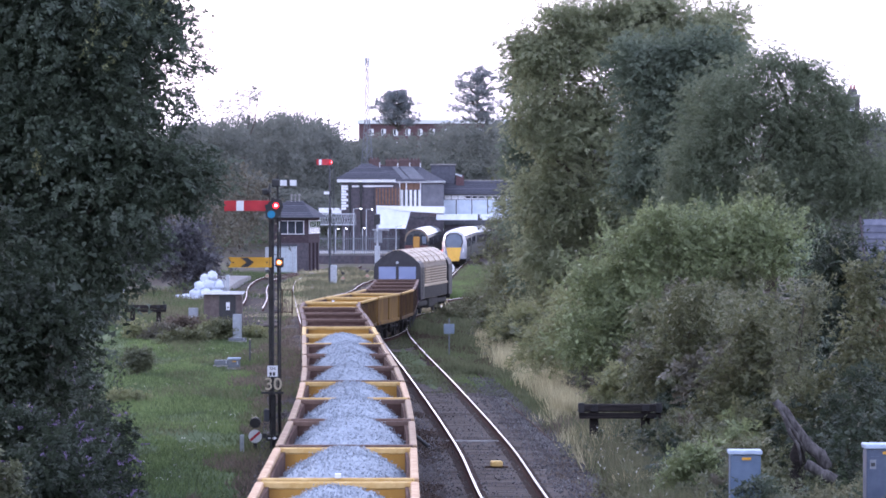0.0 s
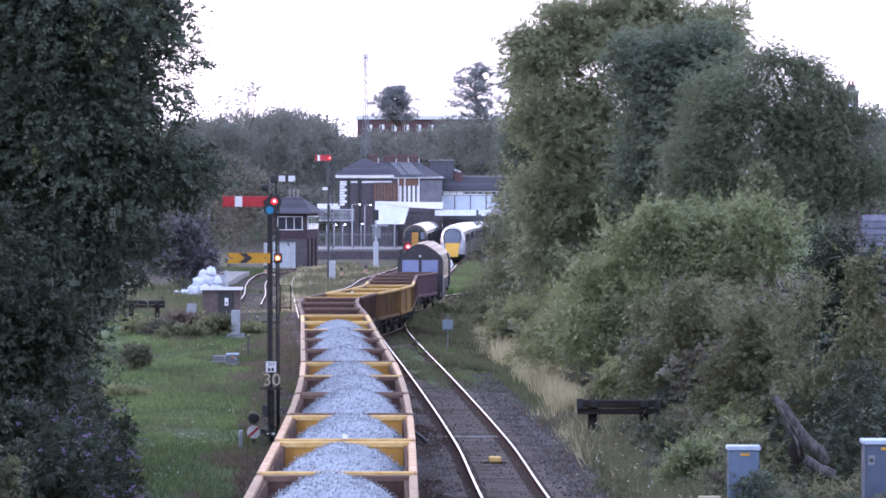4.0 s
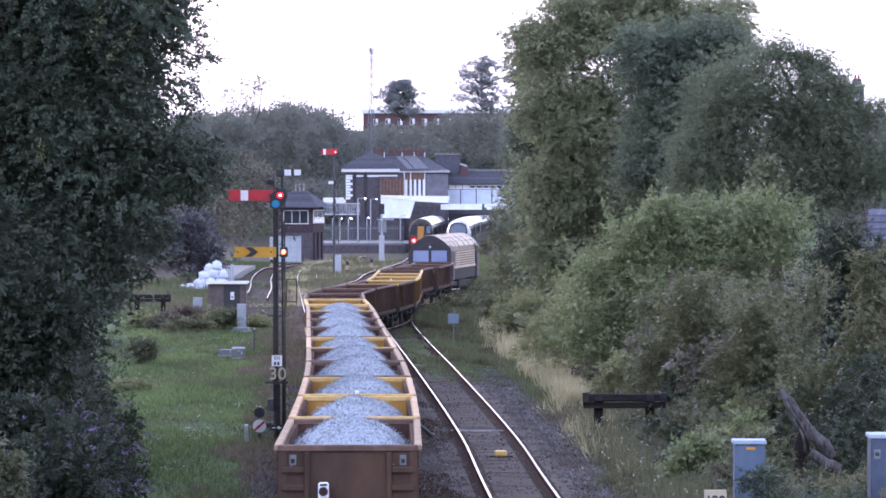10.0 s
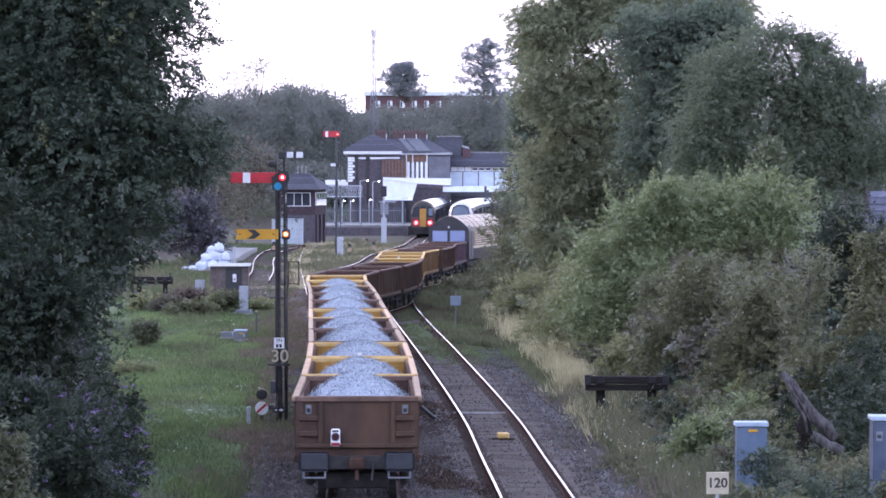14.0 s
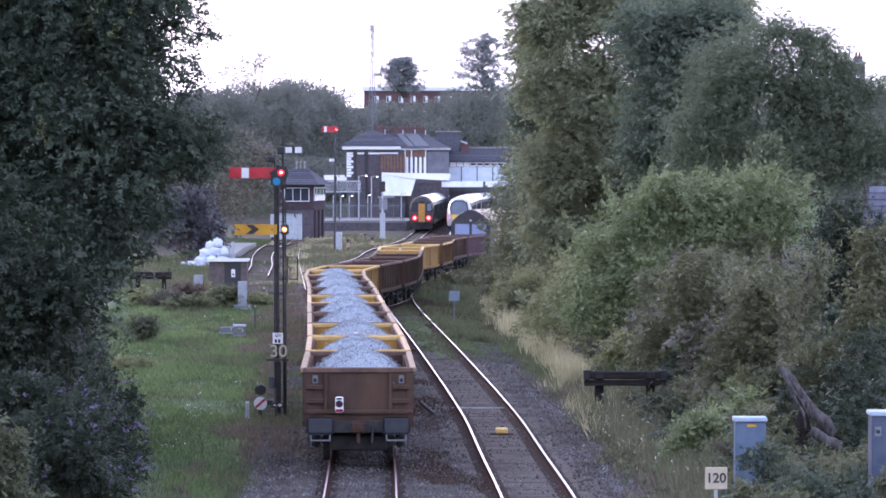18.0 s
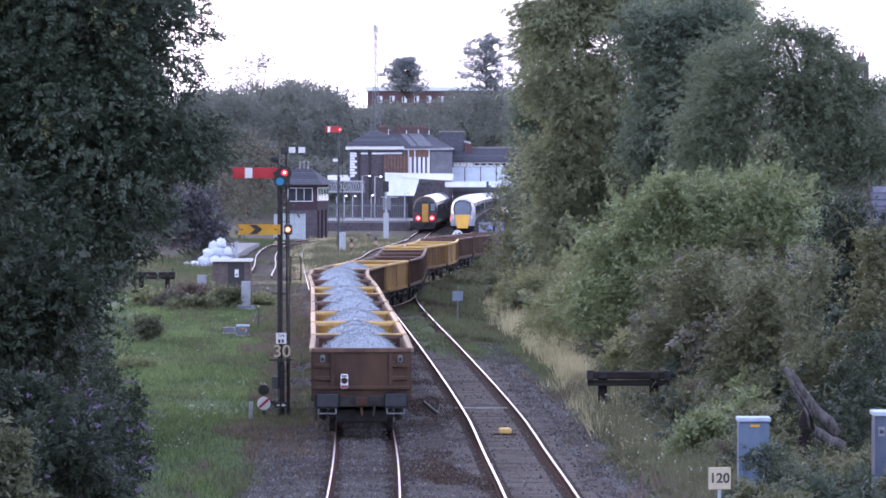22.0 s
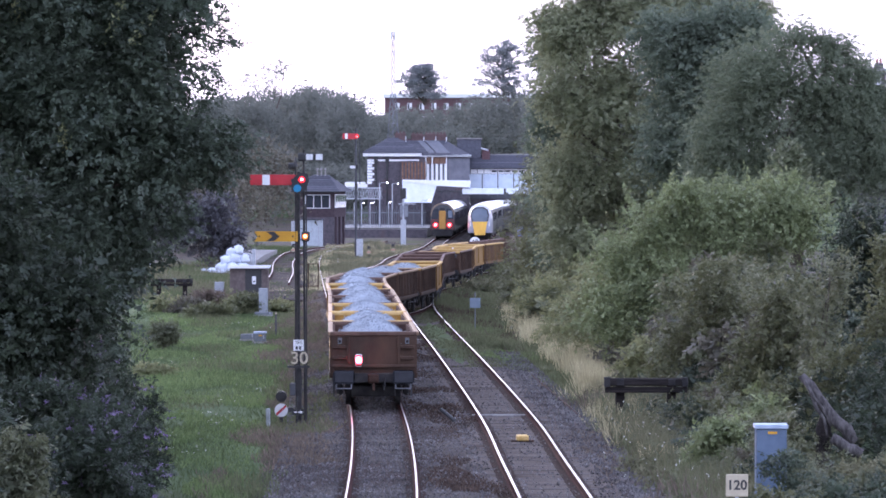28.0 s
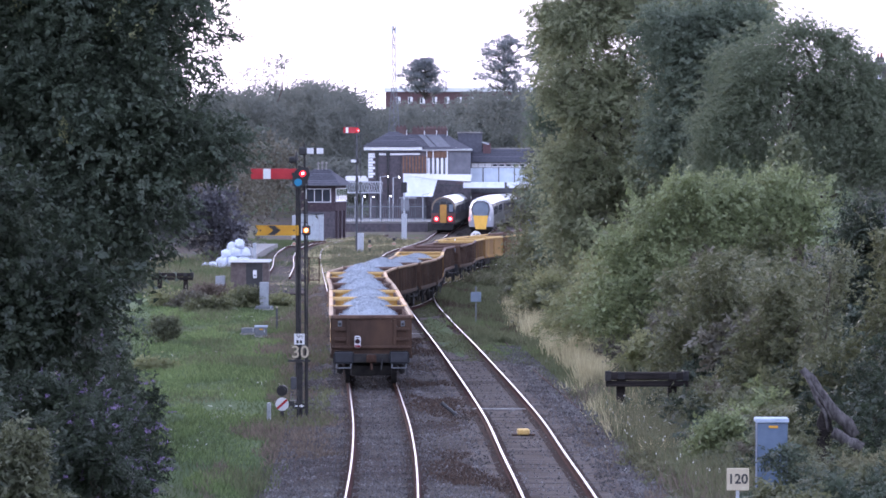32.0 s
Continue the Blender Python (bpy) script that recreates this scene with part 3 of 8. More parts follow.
def wagon(body, inside, ribbed=True, tail=False, marker=False, rail=None):
    """A two-axle open box wagon, its sides ribbed or plain, seen from over the tail of the train."""
    w = empty("ballast_wagon", Matrix(), "open box wagon", "wagon", "wagons of the stone train")
    l0, l1 = -BOX, BOX
    part("floor", boxm(-HALF + 0.06, HALF - 0.06, l0 + 0.03, l1 - 0.03, 0.98, 1.04), M_INSIDE, w)
    part("underframe", boxm(-1.05, 1.05, l0, l1, 0.74, 0.97, bevel=0.02), M_BLACK, w)
    for sx in (-1, 1):
        # the plates swell a little between the ends
        v, f = [], []
        n = 14
        for k in range(n + 1):
            y = l0 + (l1 - l0) * k / n
            b = 0.03 * math.sin(math.pi * k / n)
            for off in (0.0, -0.05):
                for z, s in ((1.0, 0.3), (1.6, 0.8), (TOPZ - 0.06, 1.0)):
                    v.append((sx * (HALF - 0.05 + off + b * s), y, z))
            if k:
                a, c = (k - 1) * 6, k * 6
                for q in range(2):
                    f += [(a + q, a + q + 1, c + q + 1, c + q), (a + 3 + q, c + 3 + q, c + 4 + q, a + 4 + q)]
                f.append((a + 2, a + 5, c + 5, c + 2))
        side = link_mesh("side_wall", v, f, body, w)
        link_mesh("lining", [(x - sx * 0.056 if abs(x) > 1.2 else x - sx * 0.056, y, z) for x, y, z in v], f, M_INSIDE, side)
        if ribbed:
            for k in range(13):
                y = l0 + 0.25 + k * (l1 - l0 - 0.5) / 12
                part("rib", boxm(sx * (HALF - 0.02) - 0.035, sx * (HALF - 0.02) + 0.035, y - 0.06, y + 0.06, 0.99, TOPZ - 0.1), body, side)
        else:
            for k in range(3):
                y = l0 + 0.08 + k * (l1 - l0 - 0.16) / 2
                part("stanchion", boxm(sx * (HALF - 0.02) - 0.03, sx * (HALF - 0.02) + 0.03, y - 0.07, y + 0.07, 0.99, TOPZ - 0.1), body, side)
        part("top_rail", boxm(sx * HALF - 0.07, sx * HALF + 0.07, l0, l1, TOPZ - 0.09, TOPZ + 0.02, bevel=0.02), rail or M_CREAM, side)
        part("sill", boxm(sx * (HALF - 0.02) - 0.05, sx * (HALF - 0.02) + 0.05, l0, l1, 0.86, 1.02, bevel=0.012), body, side)
        for y in (-2.8, 2.8):
            g = part("axle_guard", prismm([(y - 0.5, 0.8), (y + 0.5, 0.8), (y + 0.24, 0.3), (y - 0.24, 0.3)], "x", sx * 0.96 - 0.04, sx * 0.96 + 0.04), M_BLACK, w)
            part("axle_box", boxm(sx * 0.98 - 0.1, sx * 0.98 + 0.1, y - 0.15, y + 0.15, 0.33, 0.6, bevel=0.03), M_BLACK, g)
            part("spring", boxm(sx * 1.0 - 0.05, sx * 1.0 + 0.05, y - 0.55, y + 0.55, 0.62, 0.72, bevel=0.02), M_BLACK, g)
            part("step_bar", boxm(sx * 1.16 - 0.025, sx * 1.16 + 0.025, y + 0.72, y + 0.8, 0.2, 0.95), M_DKGREY, g)
        part("brake_lever", tubem((sx * 1.12, -1.6, 0.55), (sx * 1.12, 0.6, 0.75), 0.03), M_BLACK, w)
    for y in (l0, l1):
        o = 1 if y > 0 else -1
        e = part("end_wall", boxm(-HALF + 0.03, HALF - 0.03, y - 0.02, y + 0.02, 0.99, TOPZ - 0.05), body, w)
        part("end_lining", boxm(-HALF + 0.11, HALF - 0.11, y - o * 0.035 - 0.01, y - o * 0.035 + 0.01, 1.04, TOPZ - 0.1), inside, e)
        part("end_beam", boxm(-HALF, HALF, y - 0.07, y + 0.07, TOPZ - 0.1, TOPZ + 0.02, bevel=0.02), M_YELRAIL if inside is M_YELLOW else M_BEAM, e)
        for sx in (-1, 1):
            part("end_post", boxm(sx * (HALF - 0.085) - 0.07, sx * (HALF - 0.085) + 0.07, y - 0.06, y + 0.06, 0.98, TOPZ - 0.1), body, e)
            for z in (1.4, 1.72):
                part("end_rib", boxm(sx * 0.99 - 0.2, sx * 0.99 + 0.2, y + o * 0.05 - 0.06, y + o * 0.05 + 0.06, z, z + 0.1, bevel=0.012), body, e)
            part("end_rib", boxm(sx * 0.74 - 0.045, sx * 0.74 + 0.045, y + o * 0.05 - 0.05, y + o * 0.05 + 0.05, 1.26, TOPZ - 0.11, bevel=0.012), body, e)
            b = part("buffer", tubem((sx * 0.87, y - o * 0.02, 0.86), (sx * 0.87, y + o * 0.36, 0.86), 0.11, 0.1, 12), M_BLACK, e)
            part("buffer_head", boxm(sx * 0.87 - 0.31, sx * 0.87 + 0.31, y + o * 0.39 - 0.03, y + o * 0.39 + 0.03, 0.7, 1.1, bevel=0.05), M_BUFFER, b)
            bm = tubem((sx * 0.87 - 0.22, y + o * 0.25, 0.56), (sx * 0.87 + 0.22, y + o * 0.25, 0.56), 0.02)
            tube(bm, (sx * 0.87 - 0.22, y + o * 0.25, 0.56), (sx * 0.87 - 0.22, y + o * 0.2, 0.8), 0.02)
            tube(bm, (sx * 0.87 + 0.22, y + o * 0.25, 0.56), (sx * 0.87 + 0.22, y + o * 0.2, 0.8), 0.02)
            part("hand_rail", bm, M_PALE, e)
            dp = part("data_plate", boxm(sx * 0.99 - 0.06, sx * 0.99 + 0.06, y + o * 0.03 - 0.012, y + o * 0.03 + 0.012, 1.86, 2.04), M_CABLEBOX, e)
            part("plate_mark", boxm(sx * 0.99 - 0.035, sx * 0.99 + 0.035, y + o * 0.046 - 0.004, y + o * 0.046 + 0.004, 1.89, 1.97), M_BLACK, dp)
        part("end_ledge", boxm(-HALF + 0.02, HALF - 0.02, y + o * 0.05 - 0.07, y + o * 0.05 + 0.07, 1.16, 1.25, bevel=0.015), body, e)
        part("head_stock", boxm(-1.2, 1.2, y + o * 0.02 - 0.07, y + o * 0.02 + 0.07, 0.72, 1.0, bevel=0.015), M_BLACK, e)
        cp = part("coupling", boxm(-0.16, 0.16, y + o * 0.16 - 0.14, y + o * 0.16 + 0.14, 0.72, 0.98, bevel=0.04), M_RUST, e)
        part("coupling_hook", tubem((0, y + o * 0.2, 0.8), (0, y + o * 0.3, 0.5), 0.04), M_RUST, cp)
        part("brake_pipe", tubem((0.35, y + o * 0.1, 0.85), (0.3, y + o * 0.26, 0.5), 0.028), M_BLACK, cp)
    if marker:
        part("marker", boxm(-0.05, 0.05, l0 - 0.09, l0 + 0.09, TOPZ + 0.02, TOPZ + 0.09), M_WHITE, w)
    if tail:
        tl = part("tail_lamp", boxm(-0.53, -0.34, l0 - 0.3, l0 - 0.13, 1.2, 1.56, bevel=0.03), M_WHITE, w, "white tail lamp with a dark red lens")
        part("lens_rim", tubem((-0.435, l0 - 0.32, 1.4), (-0.435, l0 - 0.3, 1.4), 0.085, n=16), M_BLKPAINT, tl)
        part("lens", tubem((-0.435, l0 - 0.335, 1.4), (-0.435, l0 - 0.32, 1.4), 0.06, n=16), M_REDDIM, tl)
        part("switch_panel", boxm(-0.5, -0.37, l0 - 0.312, l0 - 0.3, 1.5, 1.54), M_BLKPAINT, tl)
        fl = part("flasher", tubem((0, -0.088, 0), (0, -0.08, 0), 0.09, n=16), M_FLASH, tl, "bright red flashing element")
        fl.matrix_basis = pose(-0.435, l0 - 0.258, 1.4, 0, 0, 180)
        part("red_band", boxm(-0.52, -0.35, l0 - 0.308, l0 - 0.3, 1.22, 1.28), M_REDBAND, tl)
    # solid slab in place of brake gear, added to block light underneath
    part("underfloor_light_block", boxm(-0.62, 0.62, -2.3, 2.3, 0.34, 0.73, bevel=0.05), M_BLACK, w)
    for y in (-3.55, 3.55):
        part("brake_beam", boxm(-0.66, 0.66, y - 0.06, y + 0.06, 0.28, 0.62, bevel=0.03), M_BLACK, w)
    for y in (-2.8, 2.8):
        wheelset(w, y)
    return w


M_FLASH = glowmat("flashing_red_lamp", (1.0, 0.03, 0.04), 40.0)
M_BEAM = mat("brown_end_beam", (0.09, 0.054, 0.041), (0.165, 0.105, 0.079), scale=3.0, rough=0.7, c3=(0.08, 0.05, 0.042), scale3=1.0, cover=0.4)
M_REDBAND = mat("dull_red_band", (0.2, 0.02, 0.03), (0.26, 0.03, 0.04), scale=4, rough=0.6)
M_REDDIM = mat("dark_red_lens", (0.035, 0.012, 0.016), (0.05, 0.016, 0.022), scale=3, rough=0.15)


def load_heap(seed):
    """Stone heaped in one long ridge, with loose lumps on top."""
    rng = np.random.default_rng(seed)
    nx, ny = 31, 85
    X, Y = np.meshgrid(np.linspace(-HALF + 0.11, HALF - 0.11, nx), np.linspace(-BOX + 0.06, BOX - 0.06, ny))
    across = np.clip(1 - (np.abs(X + 0.07 * np.sin(Y * 1.1 + seed)) / 1.36) ** 1.8, 0, 1)
    along = 0.6 + 0.4 * np.clip(1 - (np.abs(Y + 0.3 * math.sin(seed)) / BOX) ** 2.2, 0, 1)
    Z = 1.5 + (0.93 + 0.08 * math.sin(seed * 1.7)) * across * along + 0.04 * np.sin(X * 5 + seed) * np.sin(Y * 2.1) + rng.normal(0, 0.02, X.shape)
    v = np.stack([X, Y, Z], -1).reshape(-1, 3)
    f = [(j * nx + i, j * nx + i + 1, (j + 1) * nx + i + 1, (j + 1) * nx + i) for j in range(ny - 1) for i in range(nx - 1)]
    ob = link_mesh("stone_load", v, f, M_LOAD)
    n = 9000
    k = rng.integers(0, len(v), n)
    p = v[k] + rng.normal(size=(n, 3)) * np.array([0.05, 0.06, 0.006])
    p[:, 0] = np.clip(p[:, 0], -HALF + 0.13, HALF - 0.13)
    d = rng.normal(size=(n, 4, 3)) * 0.012
    d[:, 0, 2] -= 0.02
    tagged(quads_mesh("loose_stone", p[:, None, :] + d + np.array([0, 0, 0.02]), M_LOAD, ob), kind="stuff")
    return ob


def place_on(s, half=2.8, z=0.0):
    """Pose of a vehicle whose middle lies s metres along the train's path, its axles on the rails."""
    a = [np.interp(s - half, S_T, Q_T[:, k]) for k in (0, 1)]
    b = [np.interp(s + half, S_T, Q_T[:, k]) for k in (0, 1)]
    return pose((a[0] + b[0]) / 2, (a[1] + b[1]) / 2, z, 0, 0, math.degrees(math.atan2(-(b[0] - a[0]), b[1] - a[1])))


Q_T, S_T = spline([(x - 0.04, y) for x, y in T_PTS], 2400)
# where the tail of the train stands, by seconds
TAIL = [(0, 49.2), (3, 56.5), (5.5, 63), (7.5, 68), (10.5, 75.3), (13.5, 83.2), (17, 92.1), (20, 99.7), (23, 107.8), (25, 113.5), (28.5, 122.2), (30, 125.6), (31, 127.8), (32, 129.8)]
TAIL_S = [(t, np.interp(y, Q_T[:, 1], S_T)) for t, y in TAIL]
STEEL = {"b": (M_BROWN, "rusty brown"), "o": (M_OLIVE, "dirty olive-yellow"), "y": (M_SIDEYEL, "worn yellow"), "m": (M_MAROON, "dirty maroon"), "r": (M_SIDEYEL, "faded yellow")}
ORDER = "byybbybbbbybbbboyobbm"
LOADED = 10
masters = {}
VEHICLES = []
for k, code in enumerate(ORDER):
    steel, words = STEEL[code]
    yellow_in = k in (1, 2, 5, 9, 10, 14, 15, 16)
    rail = (M_CREAM if code == "y" else M_PINKRAIL) if k < LOADED else M_YELRAIL if code in "yo" else M_DKRAIL
    key = (code, yellow_in, k == 0, k in (2, 5, 15), rail.name)
    if key in masters:
        wg = copy_thing(masters[key], Matrix())
    else:
        wg = masters[key] = wagon(steel, M_YELLOW if yellow_in else M_INSIDE, code != "y", k == 0, k in (2, 5, 15), rail)
    full = k < LOADED
    tagged(wg, f"{words} {'plain' if code == 'y' else 'ribbed'} steel box wagon, {'heaped with stone' if full else 'empty inside'}")
    VEHICLES.append((wg, BOX + k * PITCH, 2.8))
    if full:
        h = load_heap(20 + k)
        tagged(h, "heap of pale grey crushed stone in a wagon", "stone load", "stone loads")
        VEHICLES.append((h, BOX + k * PITCH, 2.8))


def loco_outline(w=1.32):
    return [(-w, 1.0), (-w, 2.9), (-w + 0.08, 3.16), (-0.95, 3.5), (-0.5, 3.8), (-0.2, 3.93), (0.2, 3.93), (0.5, 3.8), (0.95, 3.5), (w - 0.08, 3.16), (w, 2.9), (w, 1.0)]


def locomotive():
    lo = empty("diesel_locomotive", Matrix(), "dark diesel freight locomotive with pale louvred sides", "locomotive")
    body = part("body", prismm(loco_outline(1.28), "y", -6.6, 6.6), M_LOCO, lo)
    for o in (-1, 1):
        cab = part("cab", prismm(loco_outline(1.4), "y", min(o * 6.6, o * 8.6), max(o * 6.6, o * 8.6)), M_CABDARK, lo)
        for sx in (-1, 1):
            y = o * 8.61
            part("windscreen", boxm(sx * 0.6 - 0.51, sx * 0.6 + 0.51, y - 0.02, y + 0.02, 2.22, 2.97, bevel=0.015), M_SCREEN, cab)
            for q in (2.19, 2.98):
                part("screen_frame", boxm(sx * 0.6 - 0.55, sx * 0.6 + 0.55, y - 0.03, y + 0.03, q - 0.02, q + 0.03), M_BLKPAINT, cab)
            part("cab_door", boxm(sx * 1.405 - 0.01, sx * 1.405 + 0.01, o * 7.2 - 0.3, o * 7.2 + 0.3, 1.2, 2.9), M_BLKPAINT, cab)
            part("tail_light", tubem((sx * 0.95, y - 0.02 * o, 1.45), (sx * 0.95, y + 0.03 * o, 1.45), 0.09, n=12), M_BLKPAINT, cab)
        part("marker_light", tubem((0, y, 3.2), (0, y + 0.03 * o, 3.2), 0.08, n=12), M_GALV, cab)
        part("buffer_beam", boxm(-1.25, 1.25, o * 8.65 - 0.12, o * 8.65 + 0.12, 0.7, 1.15), M_BLACK, cab)
    for sx in (-1, 1):
        for k in range(6):
            z = 1.96 + k * 0.155
            part("louvre", boxm(sx * 1.3 - 0.03, sx * 1.3 + 0.03, -5.2, 6.1, z, z + 0.075), M_CREAMLINE, body)
        part("sole_bar", boxm(sx * 1.3 - 0.04, sx * 1.3 + 0.04, -6.6, 6.6, 1.72, 1.88, bevel=0.02), M_CREAMLINE, body)
        part("lower_side", boxm(sx * 1.285 - 0.02, sx * 1.285 + 0.02, -6.59, 6.59, 1.02, 1.71), M_BLACK, body)
        for k in range(10):
            y = -2.0 + k * 0.8
            part("body_rib", boxm(sx * 1.285 - 0.02, sx * 1.285 + 0.02, y - 0.04, y + 0.04, 1.9, 2.8), M_LOCO, body)
    for x0, z0, x1, z1 in ((-1.2, 3.2, -0.97, 3.5), (-0.8, 3.62, -0.52, 3.81), (-0.3, 3.92, 0.1, 3.95), (0.25, 3.93, 0.6, 3.76), (0.66, 3.71, 0.98, 3.5), (1.04, 3.44, 1.22, 3.2)):
        for ya, yb in ((-8.52, -6.9), (-6.5, -5.0), (-4.5, -2.9), (-2.4, 0.4), (0.9, 3.4), (3.9, 6.5), (6.9, 8.52)):
            bm = bmesh.new()
            v = [bm.verts.new(c) for c in ((x0, ya, z0 + 0.03), (x1, ya, z1 + 0.03), (x1, yb, z1 + 0.03), (x0, yb, z0 + 0.03), (x0, ya, z0 - 0.05), (x1, ya, z1 - 0.05), (x1, yb, z1 - 0.05), (x0, yb, z0 - 0.05))]
            for f in ((0, 1, 2, 3), (0, 4, 5, 1), (1, 5, 6, 2), (2, 6, 7, 3), (3, 7, 4, 0)):
                bm.faces.new([v[i] for i in f])
            part("roof_panel", bm, M_ROOFGREY, body)
    part("fuel_tank", boxm(-1.2, 1.2, -2.4, 2.4, 0.35, 1.0, bevel=0.1), M_BLACK, lo)
    for c in (-5.2, 5.2):
        bg = part("bogie", boxm(-1.15, 1.15, c - 2.3, c + 2.3, 0.55, 0.85, bevel=0.05), M_BLACK, lo)
        for q in (-1.8, 0, 1.8):
            bm = tubem((-0.8, c + q, 0.5), (-0.68, c + q, 0.5), 0.5, n=20)
            tube(bm, (0.68, c + q, 0.5), (0.8, c + q, 0.5), 0.5, n=20)
            tube(bm, (-1.1, c + q, 0.5), (1.1, c + q, 0.5), 0.1)
            part("wheelset", bm, M_BLACK, bg)
    return lo


M_LOCO = mat("grimy_cream_loco_side", (0.142, 0.113, 0.081), (0.227, 0.18, 0.134), scale=3, rough=0.6, c3=(0.03, 0.028, 0.027), scale3=0.8, cover=0.3)
M_ROOFGREY = mat("weathered_cream_roof", (0.34, 0.27, 0.2), (0.5, 0.41, 0.31), scale=1.4, rough=0.5, c3=(0.12, 0.1, 0.09), scale3=0.5, cover=0.3)
M_CABDARK = mat("sooty_dark_cab", (0.018, 0.017, 0.022), (0.035, 0.032, 0.038), scale=3, rough=0.5)
M_CREAMLINE = mat("cream_line", (0.432, 0.34, 0.238), (0.562, 0.45, 0.326), scale=3, rough=0.5)
# sky reflected in the cab windows is put into this blue base colour
M_SCREEN = mat("sky_tinted_windscreen_glass", (0.2, 0.24, 0.4), (0.25, 0.29, 0.47), scale=0.8, rough=0.1, coat=1.0)
M_SCREEN.node_tree.nodes["Principled BSDF"].inputs["Specular IOR Level"].default_value = 1.0
FLASHER = bpy.data.objects["flasher"]
loco = locomotive()
VEHICLES.append((loco, N_WAGONS * PITCH - 0.6 + 9.0, 5.2))

# ---- the lines ----
track(L_PTS, -31.3, 521.4, "near running line on buried timber sleepers, rails worn bright", (70.9, 208.6), "wood", worn=0.04)
track(R_PTS, -31.3, 542.3, "second line on concrete sleepers, rails worn bright", (70.9, 208.6), "concrete")
track(T_PTS, 175.2, 233.6, "crossover rails between the two lines")
track(M_PTS, 273.2, 604.9, "platform line curving into the station")
track(I_PTS, 344.1, 625.7, "station line under the express train")
track(S_PTS, 264, 402, "siding beside the signal box")

# ---- materials of the buildings ----
M_DKBRICK = mat("sooty_brick", (0.075, 0.068, 0.078), (0.125, 0.11, 0.12), scale=3, rough=0.9, bump=0.3, c3=(0.13, 0.09, 0.085), scale3=0.5, cover=0.35)
M_REDBRICK = mat("red_brick", (0.2, 0.07, 0.06), (0.3, 0.11, 0.09), scale=4, rough=0.9, bump=0.3)
M_DULLBRICK = mat("dull_red_brick", (0.105, 0.064, 0.069), (0.145, 0.089, 0.092), scale=4, rough=0.9, bump=0.3)
M_SLATE = mat("grey_slate", (0.055, 0.055, 0.068), (0.095, 0.095, 0.112), scale=5, rough=0.85, bump=0.3, obj=0.2)
M_PANEL = mat("pale_blue_panel", (0.5, 0.58, 0.68), (0.62, 0.69, 0.78), scale=1.5, rough=0.5)
M_SHEET = mat("white_canopy_sheet", (0.66, 0.7, 0.8), (0.8, 0.83, 0.9), scale=1.0, rough=0.45)
M_TIMBER = mat("brown_timber", (0.13, 0.075, 0.052), (0.23, 0.135, 0.095), scale=3, rough=0.75, bump=0.3)
M_DKTIMBER = mat("dark_maroon_boarding", (0.05, 0.038, 0.044), (0.09, 0.068, 0.075), scale=3, rough=0.8, bump=0.3, stretch=(1, 1, 6))
M_STACK = mat("sooty_brown_chimney_brick", (0.1, 0.068, 0.068), (0.15, 0.105, 0.1), scale=3, rough=0.9, bump=0.3)
M_BLUEBRICK = mat("slate_hung_stack", (0.08, 0.082, 0.1), (0.12, 0.122, 0.145), scale=3, rough=0.9, bump=0.3)
M_TAILGLOW = glowmat("lit_tail_lamp", (1.0, 0.16, 0.15), 4.0)
M_REDCORE = glowmat("red_lamp_flame", (1.0, 0.35, 0.33), 3.0)
M_AMBERCORE = glowmat("amber_lamp_flame", (1.0, 0.62, 0.3), 3.0)
M_GLASS = mat("dark_window_glass", (0.03, 0.035, 0.045), (0.05, 0.055, 0.07), scale=1, rough=0.06, coat=0.6)
M_CONC = mat("pale_concrete", (0.22, 0.21, 0.205), (0.33, 0.32, 0.31), scale=3, rough=0.9, bump=0.3)
M_GLOW = glowmat("lamp_glow", (1.0, 0.93, 0.85), 5.0)
M_REDGLOW = glowmat("red_light", (1.0, 0.02, 0.025), 1.0)
M_AMBER = glowmat("amber_light", (1.0, 0.22, 0.03), 0.8)
M_BLUELENS = mat("blue_green_lens", (0.03, 0.22, 0.4), (0.04, 0.28, 0.5), scale=2, rough=0.15)
M_YELFRONT = mat("yellow_train_end", (0.75, 0.42, 0.06), (0.85, 0.5, 0.08), scale=2, rough=0.4)
M_GREYTRAIN = mat("silver_train_roof", (0.82, 0.8, 0.8), (0.92, 0.9, 0.9), scale=2, rough=0.42, metal=0.6)
M_GREENTRAIN = mat("dark_green_train_side", (0.035, 0.045, 0.04), (0.06, 0.07, 0.06), scale=2, rough=0.3, coat=0.5)
M_BLUETRAIN = mat("pale_blue_train_nose", (0.259, 0.27, 0.334), (0.322, 0.334, 0.392), scale=2, rough=0.3, coat=0.4)


def hip_roof(x0, x1, y0, y1, z, ridge, inset, material, parent, name="roof"):
    bm = bmesh.new()
    v = [bm.verts.new(c) for c in ((x0, y0, z), (x1, y0, z), (x1, y1, z), (x0, y1, z), (x0 + inset, (y0 + y1) / 2, ridge), (x1 - inset, (y0 + y1) / 2, ridge))]
    for f in ((0, 1, 5, 4), (1, 2, 5), (2, 3, 4, 5), (3, 0, 4), (3, 2, 1, 0)):
        bm.faces.new([v[i] for i in f])
    return part(name, bm, material, parent)


